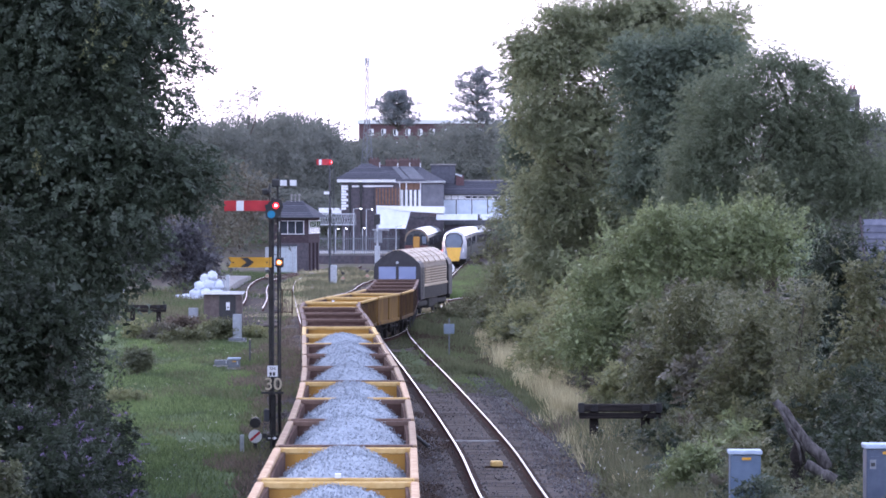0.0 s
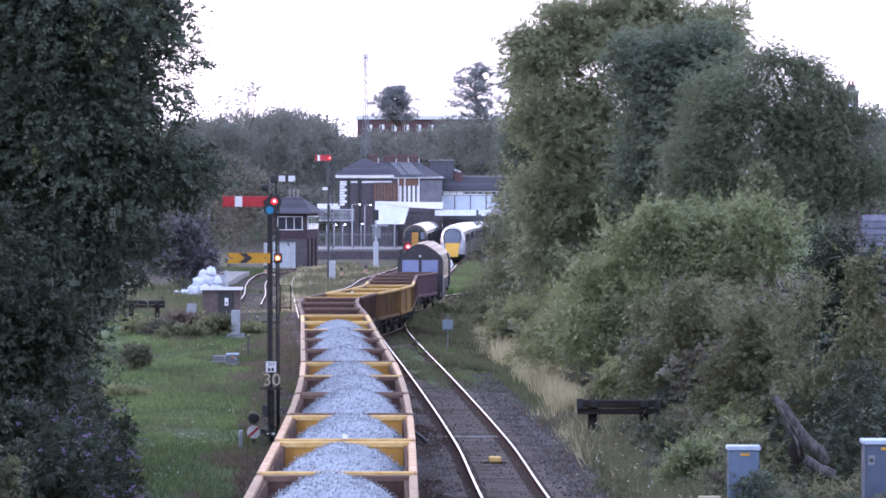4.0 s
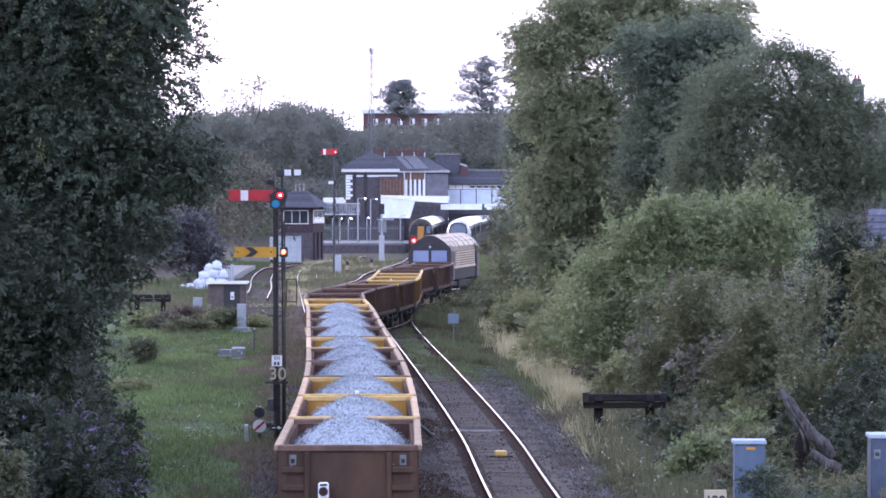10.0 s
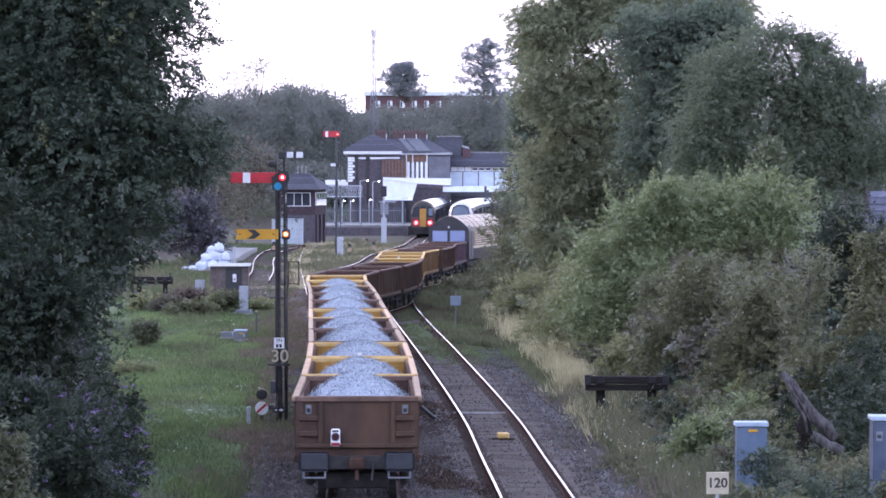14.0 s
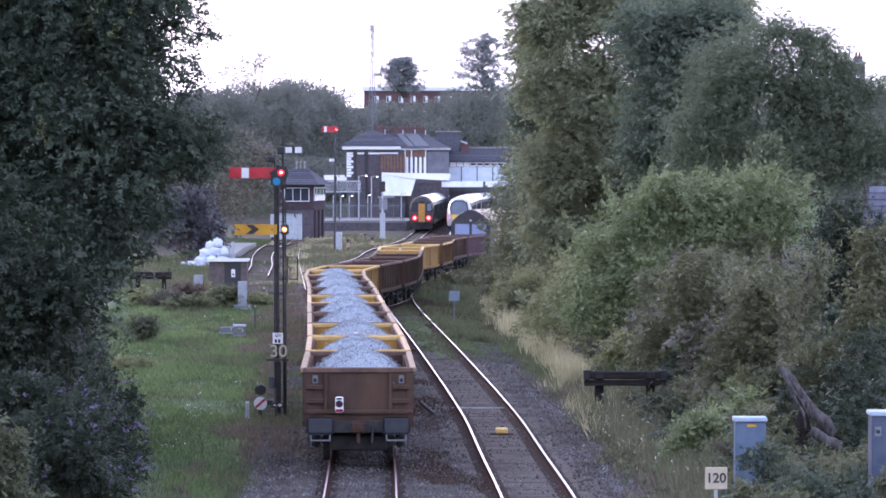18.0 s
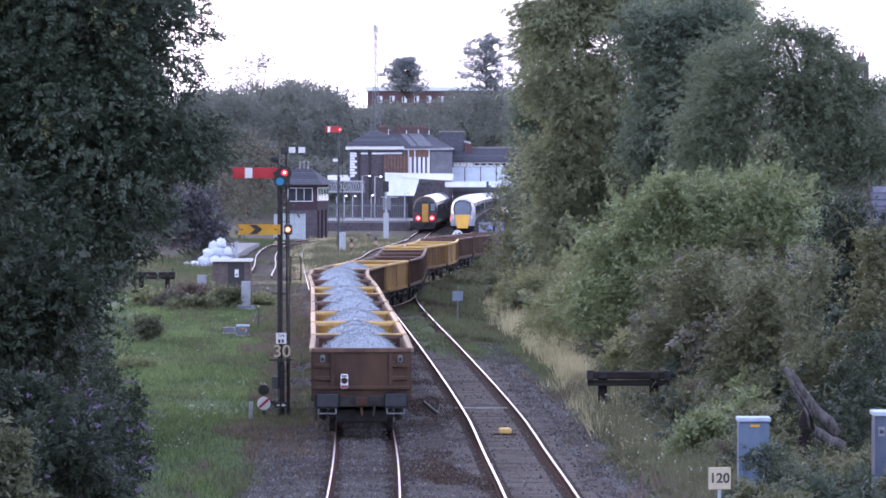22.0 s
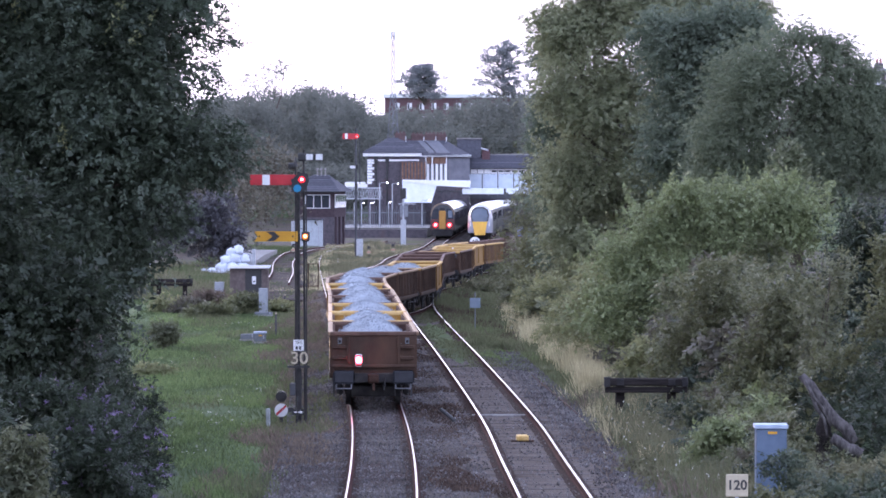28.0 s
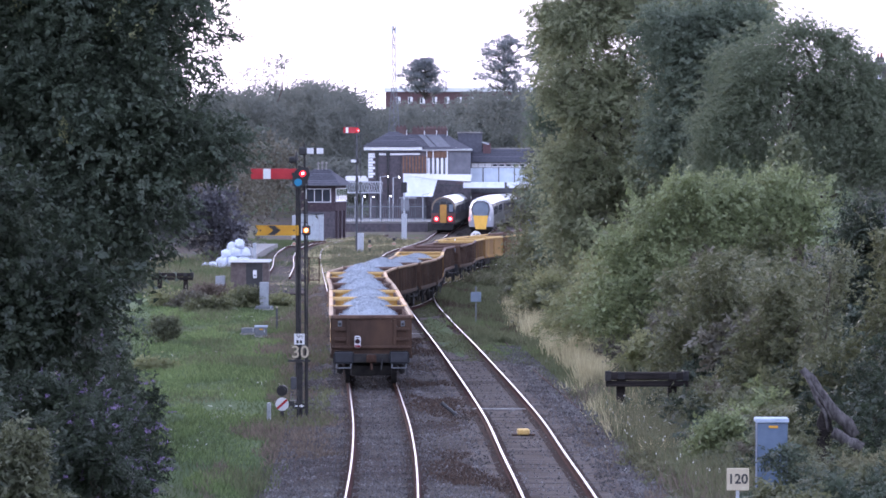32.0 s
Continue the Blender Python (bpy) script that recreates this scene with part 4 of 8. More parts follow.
def slates(roof, x0, x1, y0, z0, x2, x3, y1, z1, rows, parent_label=""):
    """Courses of slates laid on one slope of a roof, from its eaves to its ridge."""
    for k in range(rows):
        a, b = k / rows, (k + 1) / rows
        xa, xb = x0 + (x2 - x0) * a + 0.05, x1 + (x3 - x1) * a - 0.05
        ya, yb, za, zb = y0 + (y1 - y0) * a, y0 + (y1 - y0) * b, z0 + (z1 - z0) * a, z0 + (z1 - z0) * b
        bm = bmesh.new()
        v = [bm.verts.new(c) for c in ((xa, ya - 0.04, za + 0.05), (xb, ya - 0.04, za + 0.05), (xb, yb, zb + 0.02), (xa, yb, zb + 0.02), (xa, ya - 0.04, za - 0.01), (xb, ya - 0.04, za - 0.01))]
        bm.faces.new(v[:4])
        bm.faces.new((v[0], v[4], v[5], v[1]))
        part("slate_course", bm, M_SLATE, roof)


def window(parent, x0, x1, y, z0, z1, panes=2, frame_mat=None, bar=0.07):
    """A window in a wall that faces the line: frame, sill and panes set back."""
    fm = frame_mat or M_WHITE
    bm = boxm(x0 - bar, x1 + bar, y - 0.05, y + 0.02, z1, z1 + bar)
    box(bm, x0 - bar, x0, y - 0.05, y + 0.02, z0, z1)
    box(bm, x1, x1 + bar, y - 0.05, y + 0.02, z0, z1)
    w = part("window", bm, fm, parent)
    part("sill", boxm(x0 - bar - 0.04, x1 + bar + 0.04, y - 0.1, y + 0.02, z0 - bar, z0), fm, w)
    for k in range(panes):
        a, b = x0 + (x1 - x0) * k / panes, x0 + (x1 - x0) * (k + 1) / panes
        part("pane", boxm(a + 0.02, b - 0.02, y - 0.015, y + 0.01, z0, z1), M_GLASS, w)
        if k:
            part("glazing_bar", boxm(a - 0.03, a + 0.03, y - 0.045, y + 0.0, z0, z1), fm, w)
    return w


# ---- station house ----
st = empty("station_house", pose(0, 521.4, 0), "dark brick station house with slate roofs and white trim", "building")
wall = part("front_wall", boxm(-9.4, -2.2, 0, 9, 0.5, 9.3), M_DKBRICK, st)
part("cornice", boxm(-10.0, -2.6, -0.5, 0, 9.35, 9.8, bevel=0.06), M_WHITE, wall)
part("string_course", boxm(-9.45, -2.9, -0.08, 0, 8.75, 8.98), M_WHITE, wall)
for k in range(8):
    part("quoin", boxm(-9.45, -8.75 + (0.16 if k % 2 else -0.1), -0.06, 0.05, 5.9 + k * 0.36, 6.2 + k * 0.36), M_WHITE, wall)
rf = hip_roof(-10.1, -2.5, -0.6, 9.6, 9.8, 11.75, 3.4, M_SLATE, st)
slates(rf, -10.1, -2.5, -0.6, 9.8, -6.7, -5.9, 4.5, 11.75, 9)
for x in (-8.35, -6.95):
    s = part("rain_head", boxm(x - 0.25, x + 0.25, -0.3, 0, 8.5, 9.3, bevel=0.05), M_BLKPAINT, wall)
    part("down_pipe", tubem((x, -0.2, 0.9), (x, -0.2, 8.5), 0.12), M_BLKPAINT, s)
scr = part("screen_wall", boxm(-5.25, -2.1, -0.5, -0.02, 6.4, 8.8), M_DKBRICK, st)
for k in range(8):
    x = -5.1 + k * 0.4
    part("slat", boxm(x, x + 0.22, -0.6, -0.5, 6.5, 8.65), M_TIMBER, scr)
wing = part("wing", boxm(-2.15, 3.5, 0.4, 9, 0.5, 9.35), M_DKBRICK, st)
part("eaves_board", boxm(-2.8, 3.7, -0.1, 0.4, 9.3, 9.55, bevel=0.04), M_WHITE, wing)
for k in range(5):
    x = -1.95 + k * 0.56
    part("white_panel", boxm(x, x + 0.3, 0.2, 0.4, 6.2, 8.4), M_WHITE, wing)
    part("pane", boxm(x + 0.31, x + 0.55, 0.32, 0.4, 6.2, 8.3), M_GLASS, wing)
for x in (-2.05, -1.25, 0.55):
    part("white_column", boxm(x - 0.07, x + 0.07, 0.02, 0.16, 6.2, 9.3), M_WHITE, wing)
part("brown_frieze", boxm(-2.0, 0.6, 0.25, 0.4, 8.45, 9.25), M_TIMBER, wing)
part("render_panel", boxm(0.75, 3.5, 0.2, 0.4, 6.0, 9.1), mat("grey_render", (0.14, 0.14, 0.16), (0.2, 0.2, 0.225), scale=1.2, rough=0.85, bump=0.2), wing)
rf2 = part("wing_roof", prismm([(-0.3, 9.5), (8.6, 11.5), (14, 9.5)], "x", -6.0, 0.4), M_SLATE, st)
hr = bmesh.new()
hv = [hr.verts.new(c) for c in ((0.4, -0.3, 9.5), (3.8, -0.3, 9.45), (0.4, 8.6, 11.5), (3.8, 12, 9.45), (0.4, 14, 9.5))]
for f in ((0, 1, 2), (1, 3, 2), (3, 4, 2)):
    hr.faces.new([hv[i] for i in f])
part("hip_end", hr, M_SLATE, rf2)
slates(rf2, -2.6, 0.4, -0.3, 9.5, -6.0, 0.4, 8.6, 11.5, 12)
M_LEAD = mat("pale_lead_sheet", (0.1, 0.102, 0.118), (0.15, 0.152, 0.17), scale=2, rough=0.8)
for x0, x1 in ((-3.2, -2.4), (-2.2, -0.5)):
    bm = bmesh.new()
    v = [bm.verts.new(c) for c in ((x0 + 1.5, 0.6, 9.8), (x1 + 1.5, 0.6, 9.8), (x1, 7.9, 11.45), (x0, 7.9, 11.45), (x0 + 1.5, 0.6, 9.72), (x1 + 1.5, 0.6, 9.72))]
    bm.faces.new(v[:4])
    bm.faces.new((v[0], v[4], v[5], v[1]))
    part("lead_sheet", bm, M_LEAD if x0 < -3 or x1 > -1 else M_SLATE, rf2)
part("ridge_tile_row", boxm(-6.1, 0.5, 8.4, 8.8, 11.45, 11.62, bevel=0.04), M_DULLBRICK, rf2)
for a, b, z in ((-6.05, -4.7, 12.4), (-3.95, -2.4, 12.3), (-2.25, -0.85, 12.35), (-0.75, 0.5, 12.3)):
    stk = part("chimney", boxm(a, b, 8.2, 9.4, 10.6, z, bevel=0.05), M_STACK, st)
    part("chimney_band", boxm(a - 0.08, b + 0.08, 8.1, 9.5, z - 0.3, z - 0.16), M_STACK, stk)
    for k in range(3):
        x = a + (b - a) * (k + 0.5) / 3
        part("chimney_pot", tubem((x, 8.8, z), (x, 8.8, z + 0.22), 0.13, 0.11), M_STACK, stk)
    part("vent_pipe", tubem((b + 0.04, 7.8, 10.9), (b + 0.04, 7.8, z - 0.4), 0.05), M_WHITE, stk)
ch = part("chimney", boxm(1.9, 5.0, 6, 8.6, 8.8, 11.6, bevel=0.05), M_BLUEBRICK, st)
part("chimney_cap", boxm(1.8, 5.1, 5.85, 8.75, 11.6, 11.75), M_CONC, ch)
ch2 = part("chimney", boxm(5.1, 6.1, 5.6, 7.4, 8.6, 10.3), M_DULLBRICK, st)
part("flashing", prismm([(5.0, 10.55), (5.9, 10.3), (5.9, 10.05), (5.0, 10.35)], "y", 5.4, 5.6), M_GALV, ch2)

# long upper building with a panelled wall
lb = empty("station_gallery", pose(0, 525.6, 0), "long slate-roofed station gallery with pale blue panels", "building")
lw = part("gallery_wall", boxm(3.55, 16, 0, 5, 4.0, 7.8), M_DKGREY, lb)
rf3 = part("roof", prismm([(-0.5, 7.85), (2.6, 9.6), (5.6, 7.85)], "x", 3.4, 16.2), M_SLATE, lb)
slates(rf3, 3.4, 16.2, -0.5, 7.85, 3.4, 16.2, 2.6, 9.6, 8)
part("ridge", boxm(3.4, 16.2, 2.5, 2.7, 9.55, 9.72), M_CONC, rf3)
for k in range(14):
    x = 3.65 + k * 0.86
    part("clerestory_frame", boxm(x, x + 0.8, -0.1, 0, 7.2, 7.75), M_WHITE, lw)
    if k > 2:
        part("clerestory_pane", boxm(x + 0.1, x + 0.7, -0.14, -0.1, 7.36, 7.62), M_GLASS, lw)
for k in range(7):
    x = 3.1 + k * 2.0
    part("wall_panel", boxm(x + 0.06, x + 1.94, -0.16, -0.01, 5.3, 7.15), M_PANEL, lw)
    part("panel_post", boxm(x - 0.06, x + 0.06, -0.2, -0.01, 5.2, 7.2), M_DKGREY, lw)
part("gallery_base", boxm(3.6, 16, 0.3, 4.8, 0.4, 4.0), M_DKBRICK, lb)

# canopies over the platforms
cn = empty("platform_canopy", pose(0, 508.9, 0), "white sheeted platform canopy with a slanting end", "canopy")
part("end_sheet", prismm([(-4.9, 6.45), (-0.55, 6.1), (-1.3, 3.6), (-4.9, 3.6)], "y", 0, 0.08), M_SHEET, cn)
part("fascia", prismm([(-4.9, 6.45), (3.6, 6.3), (3.4, 5.45), (-0.9, 5.7), (-4.9, 6.3)], "y", -0.12, -0.02), M_WHITE, cn)
part("canopy_roof", boxm(-4.9, 3.6, 0.1, 9, 6.2, 6.35), M_GALV, cn)
# dark slab added to give the shade under the canopy
part("shade_slab", boxm(-1.0, 8.6, 1.0, 9, 4.9, 5.05), M_DKGREY, cn)
for x in (2.5, 7.9):
    part("valance", boxm(x, x + 5.1, 0.6, 0.72, 4.65, 5.35, bevel=0.03), M_SHEET, cn)
for k in range(4):
    part("column", tubem((-4.6 + k * 1.15, 0.3, 0.5), (-4.6 + k * 1.15, 0.3, 6.1), 0.08), M_DKGREY, cn)
for k in range(6):
    x = -0.7 + k * 0.75
    part("truss_bar", tubem((x, 0.9, 4.5), (x + 0.38, 0.9, 5.0), 0.04), M_DKGREY, cn)
    part("truss_bar", tubem((x + 0.38, 0.9, 5.0), (x + 0.75, 0.9, 4.5), 0.04), M_DKGREY, cn)

# platform, its fence and lamps
pl = tagged(part("platform", prismm([(-14, 484), (-1.75, 484), (-1.2, 500), (-0.3, 520), (-14, 520)], "z", -0.45, 0.75), M_CONC), "pale concrete station platform with a dark edge", "platform", kind="structure")
part("platform_edge", prismm([(-14, 483.9), (-1.7, 483.9), (-1.7, 484.3), (-14, 484.3)], "z", 0.755, 0.83), M_CONC, pl)
part("platform_face", boxm(-14, -1.8, 483.8, 483.88, -0.45, 0.6), M_DKBRICK, pl)
fn = empty("platform_fence", pose(0, 487, 0.75), "grey steel palisade fence along the platform", "fence")
part("fence_rail", boxm(-11.5, -1.9, -0.03, 0.03, 1.75, 1.85), M_PALE, fn)
part("fence_rail", boxm(-11.5, -1.9, -0.03, 0.03, 0.35, 0.45), M_PALE, fn)
for k in range(40):
    x = -11.4 + k * 0.24
    part("pale", boxm(x, x + 0.06, -0.06, -0.03, 0.05, 2.15 if k % 5 else 2.6), M_CABLEBOX, fn)
fb = empty("lattice_footbridge", pose(0, 500.6, 0.75), "white lattice footbridge beside the station house", "footbridge")
for z in (3.3, 4.6):
    part("chord", boxm(-12.2, -7.4, -0.06, 0.06, z, z + 0.14), M_GALV, fb)
for k in range(16):
    x = -12.1 + k * 0.3
    part("lattice_bar", tubem((x, 0, 3.4), (x + 0.3, 0, 4.6), 0.03, n=5), M_GALV, fb)
    part("lattice_bar", tubem((x + 0.3, -0.02, 3.4), (x, -0.02, 4.6), 0.03, n=5), M_GALV, fb)
for x in (-12.0, -9.8, -7.5):
    part("leg", boxm(x - 0.12, x + 0.12, -0.1, 0.1, 0, 3.3), M_DKGREY, fb)
part("sign_board", boxm(-11.8, -9.3, -0.16, -0.1, 4.8, 5.4), M_WHITE, fb)
for k, (x, y, h, arm) in enumerate(((-7.4, 488.1, 5.3, 0.9), (-5.9, 488.1, 5.2, 0.7), (-10.5, 492.2, 2.9, 0.25), (-9.6, 492.2, 2.9, 0.25), (-8.6, 492.2, 2.9, 0.3), (-6.4, 492.2, 3.0, 0.2), (-2.4, 492.2, 3.2, 0.9))):
    lp = empty("platform_lamp", pose(x, y, 0.75), "grey platform lamp post with a lit lantern", "lamp", "platform lamps")
    post = part("post", tubem((0, 0, 0), (0, 0, h), 0.07, 0.05), M_GALV, lp)
    part("arm", tubem((0, 0, h), (arm, -0.1, h + 0.1), 0.03), M_GALV, lp)
    part("lantern", boxm(arm - 0.1, arm + 0.1, -0.22, -0.06, h - 0.02, h + 0.06, bevel=0.02), M_GLOW, lp)


# ---- trains standing in the station ----
def spot(points, s0):
    q, s = spline(points, 600)
    d0 = np.interp(s0, q[:, 1], s)

    def at(d, half):
        a = [np.interp(d0 + d - half, s, q[:, k]) for k in (0, 1)]
        b = [np.interp(d0 + d + half, s, q[:, k]) for k in (0, 1)]
        return pose((a[0] + b[0]) / 2, (a[1] + b[1]) / 2, 0, 0, 0, math.degrees(math.atan2(-(b[0] - a[0]), b[1] - a[1])))
    return at


CAR = [(-1.32, 0.95), (-1.36, 1.6), (-1.34, 2.6), (-1.2, 3.2), (-0.9, 3.6), (-0.45, 3.85), (0, 3.9), (0.45, 3.85), (0.9, 3.6), (1.2, 3.2), (1.34, 2.6), (1.36, 1.6), (1.32, 0.95)]


def railcar(m, label, front, side):
    rc = empty("diesel_railcar", m, label, "train", "cars of the standing railcar")
    body = part("body", prismm([c for c in CAR if c[1] < 3.3], "y", -11.3, 11.3), side, rc)
    part("roof", prismm([c for c in CAR if c[1] >= 3.2], "y", -11.3, 11.3), M_GREYTRAIN, rc)
    for sx in (-1, 1):
        for k in range(9):
            y = -9.6 + k * 2.3
            part("side_window", boxm(sx * 1.36 - 0.02, sx * 1.36 + 0.02, y, y + 1.6, 2.0, 2.9), M_GLASS, body)
    for c in (-7.5, 7.5):
        bg = part("bogie", boxm(-1.1, 1.1, c - 1.8, c + 1.8, 0.3, 0.8, bevel=0.06), M_BLACK, rc)
        for q in (-1.2, 1.2):
            part("wheelset", tubem((-0.8, c + q, 0.42), (0.8, c + q, 0.42), 0.42, n=16), M_BLACK, bg)
    part("underframe", boxm(-1.2, 1.2, -11, 11, 0.7, 0.95), M_BLACK, rc)
    if front:
        y = -11.3
        nose = part("cab_front", prismm([(u * 0.985, v) for u, v in CAR], "y", y - 0.16, y), M_DKGREY, rc)
        part("gangway_door", boxm(-0.36, 0.36, y - 0.3, y - 0.16, 1.05, 3.05, bevel=0.05), M_DOORYEL, nose)
        part("roof_rim", prismm([(u, v + 0.02) for u, v in CAR if v > 2.5] + [(u * 0.9, v - 0.16) for u, v in CAR[::-1] if v > 2.5], "y", y - 0.24, y - 0.02), M_RIM, nose)
        part("head_code_box", boxm(-0.3, 0.3, y - 0.26, y - 0.16, 3.12, 3.42, bevel=0.03), M_BLKPAINT, nose)
        for sx in (-1, 1):
            ws = part("windscreen", prismm([(sx * 0.44, 2.12), (sx * 1.2, 2.12), (sx * 1.16, 2.9), (sx * 0.98, 3.2), (sx * 0.44, 3.3)][::sx], "y", y - 0.2, y - 0.15), M_GLASS, nose)
            if sx > 0:
                # light caught in this one pane is given by a paler colour
                part("pale_pane", boxm(0.62, 1.06, y - 0.225, y - 0.2, 2.3, 3.08, bevel=0.01), M_SCREENGREY, ws)
            part("lower_panel", boxm(sx * 0.86 - 0.44, sx * 0.86 + 0.44, y - 0.21, y - 0.15, 1.0, 2.12, bevel=0.02), M_REDDARK, nose)
            # glowing red ring added for the halo of glare round the tail lamp
            part("lamp_halo", tubem((sx * 0.76, y - 0.23, 1.5), (sx * 0.76, y - 0.15, 1.5), 0.27, n=16), M_REDGLOW, nose)
            part("tail_light", tubem((sx * 0.76, y - 0.26, 1.5), (sx * 0.76, y - 0.235, 1.5), 0.17, n=14), M_TAILGLOW, nose)
        part("coupler", boxm(-0.2, 0.2, y - 0.55, y - 0.1, 0.7, 1.05, bevel=0.04), M_BLACK, nose)
        part("snow_plough", prismm([(-1.2, 0.9), (1.2, 0.9), (1.0, 0.3), (-1.0, 0.3)], "y", y - 0.2, y - 0.05), M_BLACK, nose)
    return rc


M_RIM = mat("brown_gold_cab_rim", (0.16, 0.12, 0.09), (0.24, 0.18, 0.13), scale=2, rough=0.45)
M_DOORYEL = mat("muted_yellow_door", (0.4, 0.2, 0.035), (0.5, 0.26, 0.05), scale=2, rough=0.5)
# pale blue-grey that stands for reflections in the screen glass
M_SCREENGREY = mat("reflection_grey_screen", (0.149, 0.18, 0.233), (0.189, 0.225, 0.285), scale=1, rough=0.1, coat=0.8)
M_REDDARK = mat("maroon_front_panel", (0.09, 0.03, 0.03), (0.12, 0.04, 0.04), scale=2, rough=0.4)
at = spot(M_PTS, 452.6)
railcar(at(11.3, 7.5), "dark diesel railcar with yellow door and lit red lamps", True, M_GREENTRAIN)
for k in range(1, 4):
    railcar(at(11.3 + 23.3 * k, 7.5), "dark green following car of the railcar", False, M_GREENTRAIN)


def express(m, label, front):
    ex = empty("express_train", m, label, "train", "cars of the standing express")
    body = part("body", prismm([c for c in CAR if c[1] < 3.3], "y", -10.5 if front else -12.5, 12.5), M_GREENTRAIN, ex)
    part("roof", prismm([c for c in CAR if c[1] >= 3.2], "y", -10.5 if front else -12.5, 12.5), M_GREYTRAIN, ex)
    for sx in (-1, 1):
        for k in range(9):
            y = -9.0 + k * 2.35
            part("side_window", boxm(sx * 1.36 - 0.02, sx * 1.36 + 0.02, y, y + 1.7, 2.0, 2.9), M_GLASS, body)
    for c in (-8, 8):
        part("bogie", boxm(-1.1, 1.1, c - 1.8, c + 1.8, 0.15, 0.85, bevel=0.06), M_BLACK, ex)
    part("underframe", boxm(-1.25, 1.25, -10.5, 12.4, 0.5, 0.95), M_BLACK, ex)
    if front:
        # rounded wedge nose in rings
        v, f = [], []
        rings = ((-10.5, 1.0, 0.0), (-11.4, 0.98, 0.05), (-12.3, 0.9, 0.3), (-13.0, 0.76, 0.7), (-13.4, 0.55, 1.15))
        for y, k, drop in rings:
            for u, z in CAR:
                v.append((u * k, y, 0.55 + (z - 0.95) * (1 - drop * 0.24) * (0.5 + 0.5 * k) + 0.25))
        n = len(CAR)
        for a in range(len(rings) - 1):
            for b in range(n - 1):
                f.append((a * n + b, a * n + b + 1, (a + 1) * n + b + 1, (a + 1) * n + b))
        f.append(tuple((len(rings) - 1) * n + b for b in range(n)))
        nose = link_mesh("nose", v, f, M_BLUETRAIN, ex, smooth=False)
        part("screen_surround", prismm([(-0.8, 1.85), (0.8, 1.85), (1.0, 2.6), (0.86, 3.27), (0.42, 3.55), (-0.42, 3.55), (-0.86, 3.27), (-1.0, 2.6)], "y", -13.36, -12.1), M_DKGREY, nose)
        part("windscreen", prismm([(-0.68, 1.95), (0.68, 1.95), (0.86, 2.6), (0.74, 3.15), (0.36, 3.4), (-0.36, 3.4), (-0.74, 3.15), (-0.86, 2.6)], "y", -13.42, -12.2), M_SCREENGREY, nose)
        part("yellow_panel", prismm([(-0.8, 2.0), (0.8, 2.0), (0.55, 0.55), (-0.55, 0.55)], "y", -13.55, -12.6), M_YELFRONT, nose)
        for sx in (-1, 1):
            part("headlight", boxm(sx * 0.95 - 0.09, sx * 0.95 + 0.09, -13.1, -12.7, 1.5, 1.9), M_WHITE, nose)
    return ex


at = spot(I_PTS, 440)
express(at(13.4, 8), "express train with yellow nose and pale blue cab", True)
for k in range(1, 5):
    express(at(13.4 + 26.2 * k, 8), "dark green coach of the express train", False)

# ---- signal box ----
sb = empty("signal_box", pose(-13.15, 429.7, -0.4, 0, 0, -9), "dark boarded signal box with white windows", "signal box")
low = part("brick_base", boxm(-2.0, 1.9, 0, 6.5, 0, 3.0), M_DKBRICK, sb)
up = part("upper_storey", boxm(-2.05, 1.95, -0.05, 6.55, 3.0, 5.7), M_DKTIMBER, sb)
for k in range(14):
    part("board", boxm(-2.08, 1.98, -0.085, -0.05, 3.02 + k * 0.19, 3.2 + k * 0.19), M_DKTIMBER, up)
w = window(up, -1.05, 1.45, -0.1, 3.95, 5.25, 3)
for k in range(6):
    y = 0.2 + k * 1.0
    part("side_sash", boxm(1.96, 2.05, y, y + 0.8, 3.95, 5.35), M_WHITE, up)
    part("side_pane", boxm(2.04, 2.08, y + 0.08, y + 0.76, 4.06, 5.26), M_GLASS, up)
for k in range(3):
    part("buttress", boxm(1.85, 2.1, 0.4 + k * 2.2, 0.9 + k * 2.2, 0, 3.0), M_DKTIMBER, low)
rf = hip_roof(-2.75, 2.65, -0.8, 7.2, 5.65, 7.35, 1.9, M_SLATE, sb)
slates(rf, -2.75, 2.65, -0.8, 5.65, -0.85, 0.75, 3.2, 7.35, 9)
part("gutter", boxm(-2.8, 2.7, -0.92, -0.8, 5.58, 5.7), M_DKGREY, rf)
for k in range(3):
    fi = part("finial", tubem((-0.4 + k * 0.42, 3, 7.3), (-0.4 + k * 0.42, 3, 7.9), 0.09, 0.06), M_CONC, rf)
    part("finial_cap", tubem((-0.4 + k * 0.42, 3, 7.9), (-0.4 + k * 0.42, 3, 8.1), 0.15, 0.1), M_CONC, fi)
# white boards toned blue-grey, the shade on them being put into colour
M_SHED = mat("shaded_white_boards", (0.36, 0.4, 0.43), (0.48, 0.52, 0.55), scale=3, rough=0.8, c3=(0.28, 0.27, 0.25), scale3=1, cover=0.3)
sh = empty("white_shed", pose(-13.5, 423.4, -0.4), "white-painted wooden shed in front of the signal box", "shed")
body = part("wall", boxm(-1.1, 1.2, 0, 2, 0, 2.75), M_SHED, sh)
for k in range(8):
    part("board", boxm(-1.1 + k * 0.29, -0.84 + k * 0.29, -0.03, 0, 0.05, 2.7), M_SHED, body)
part("roof", boxm(-1.25, 1.35, -0.2, 2.2, 2.75, 2.87), M_SLATE, sh)
part("door_post", boxm(0.75, 0.9, -0.08, -0.03, 0, 2.6), M_GALV, sh)
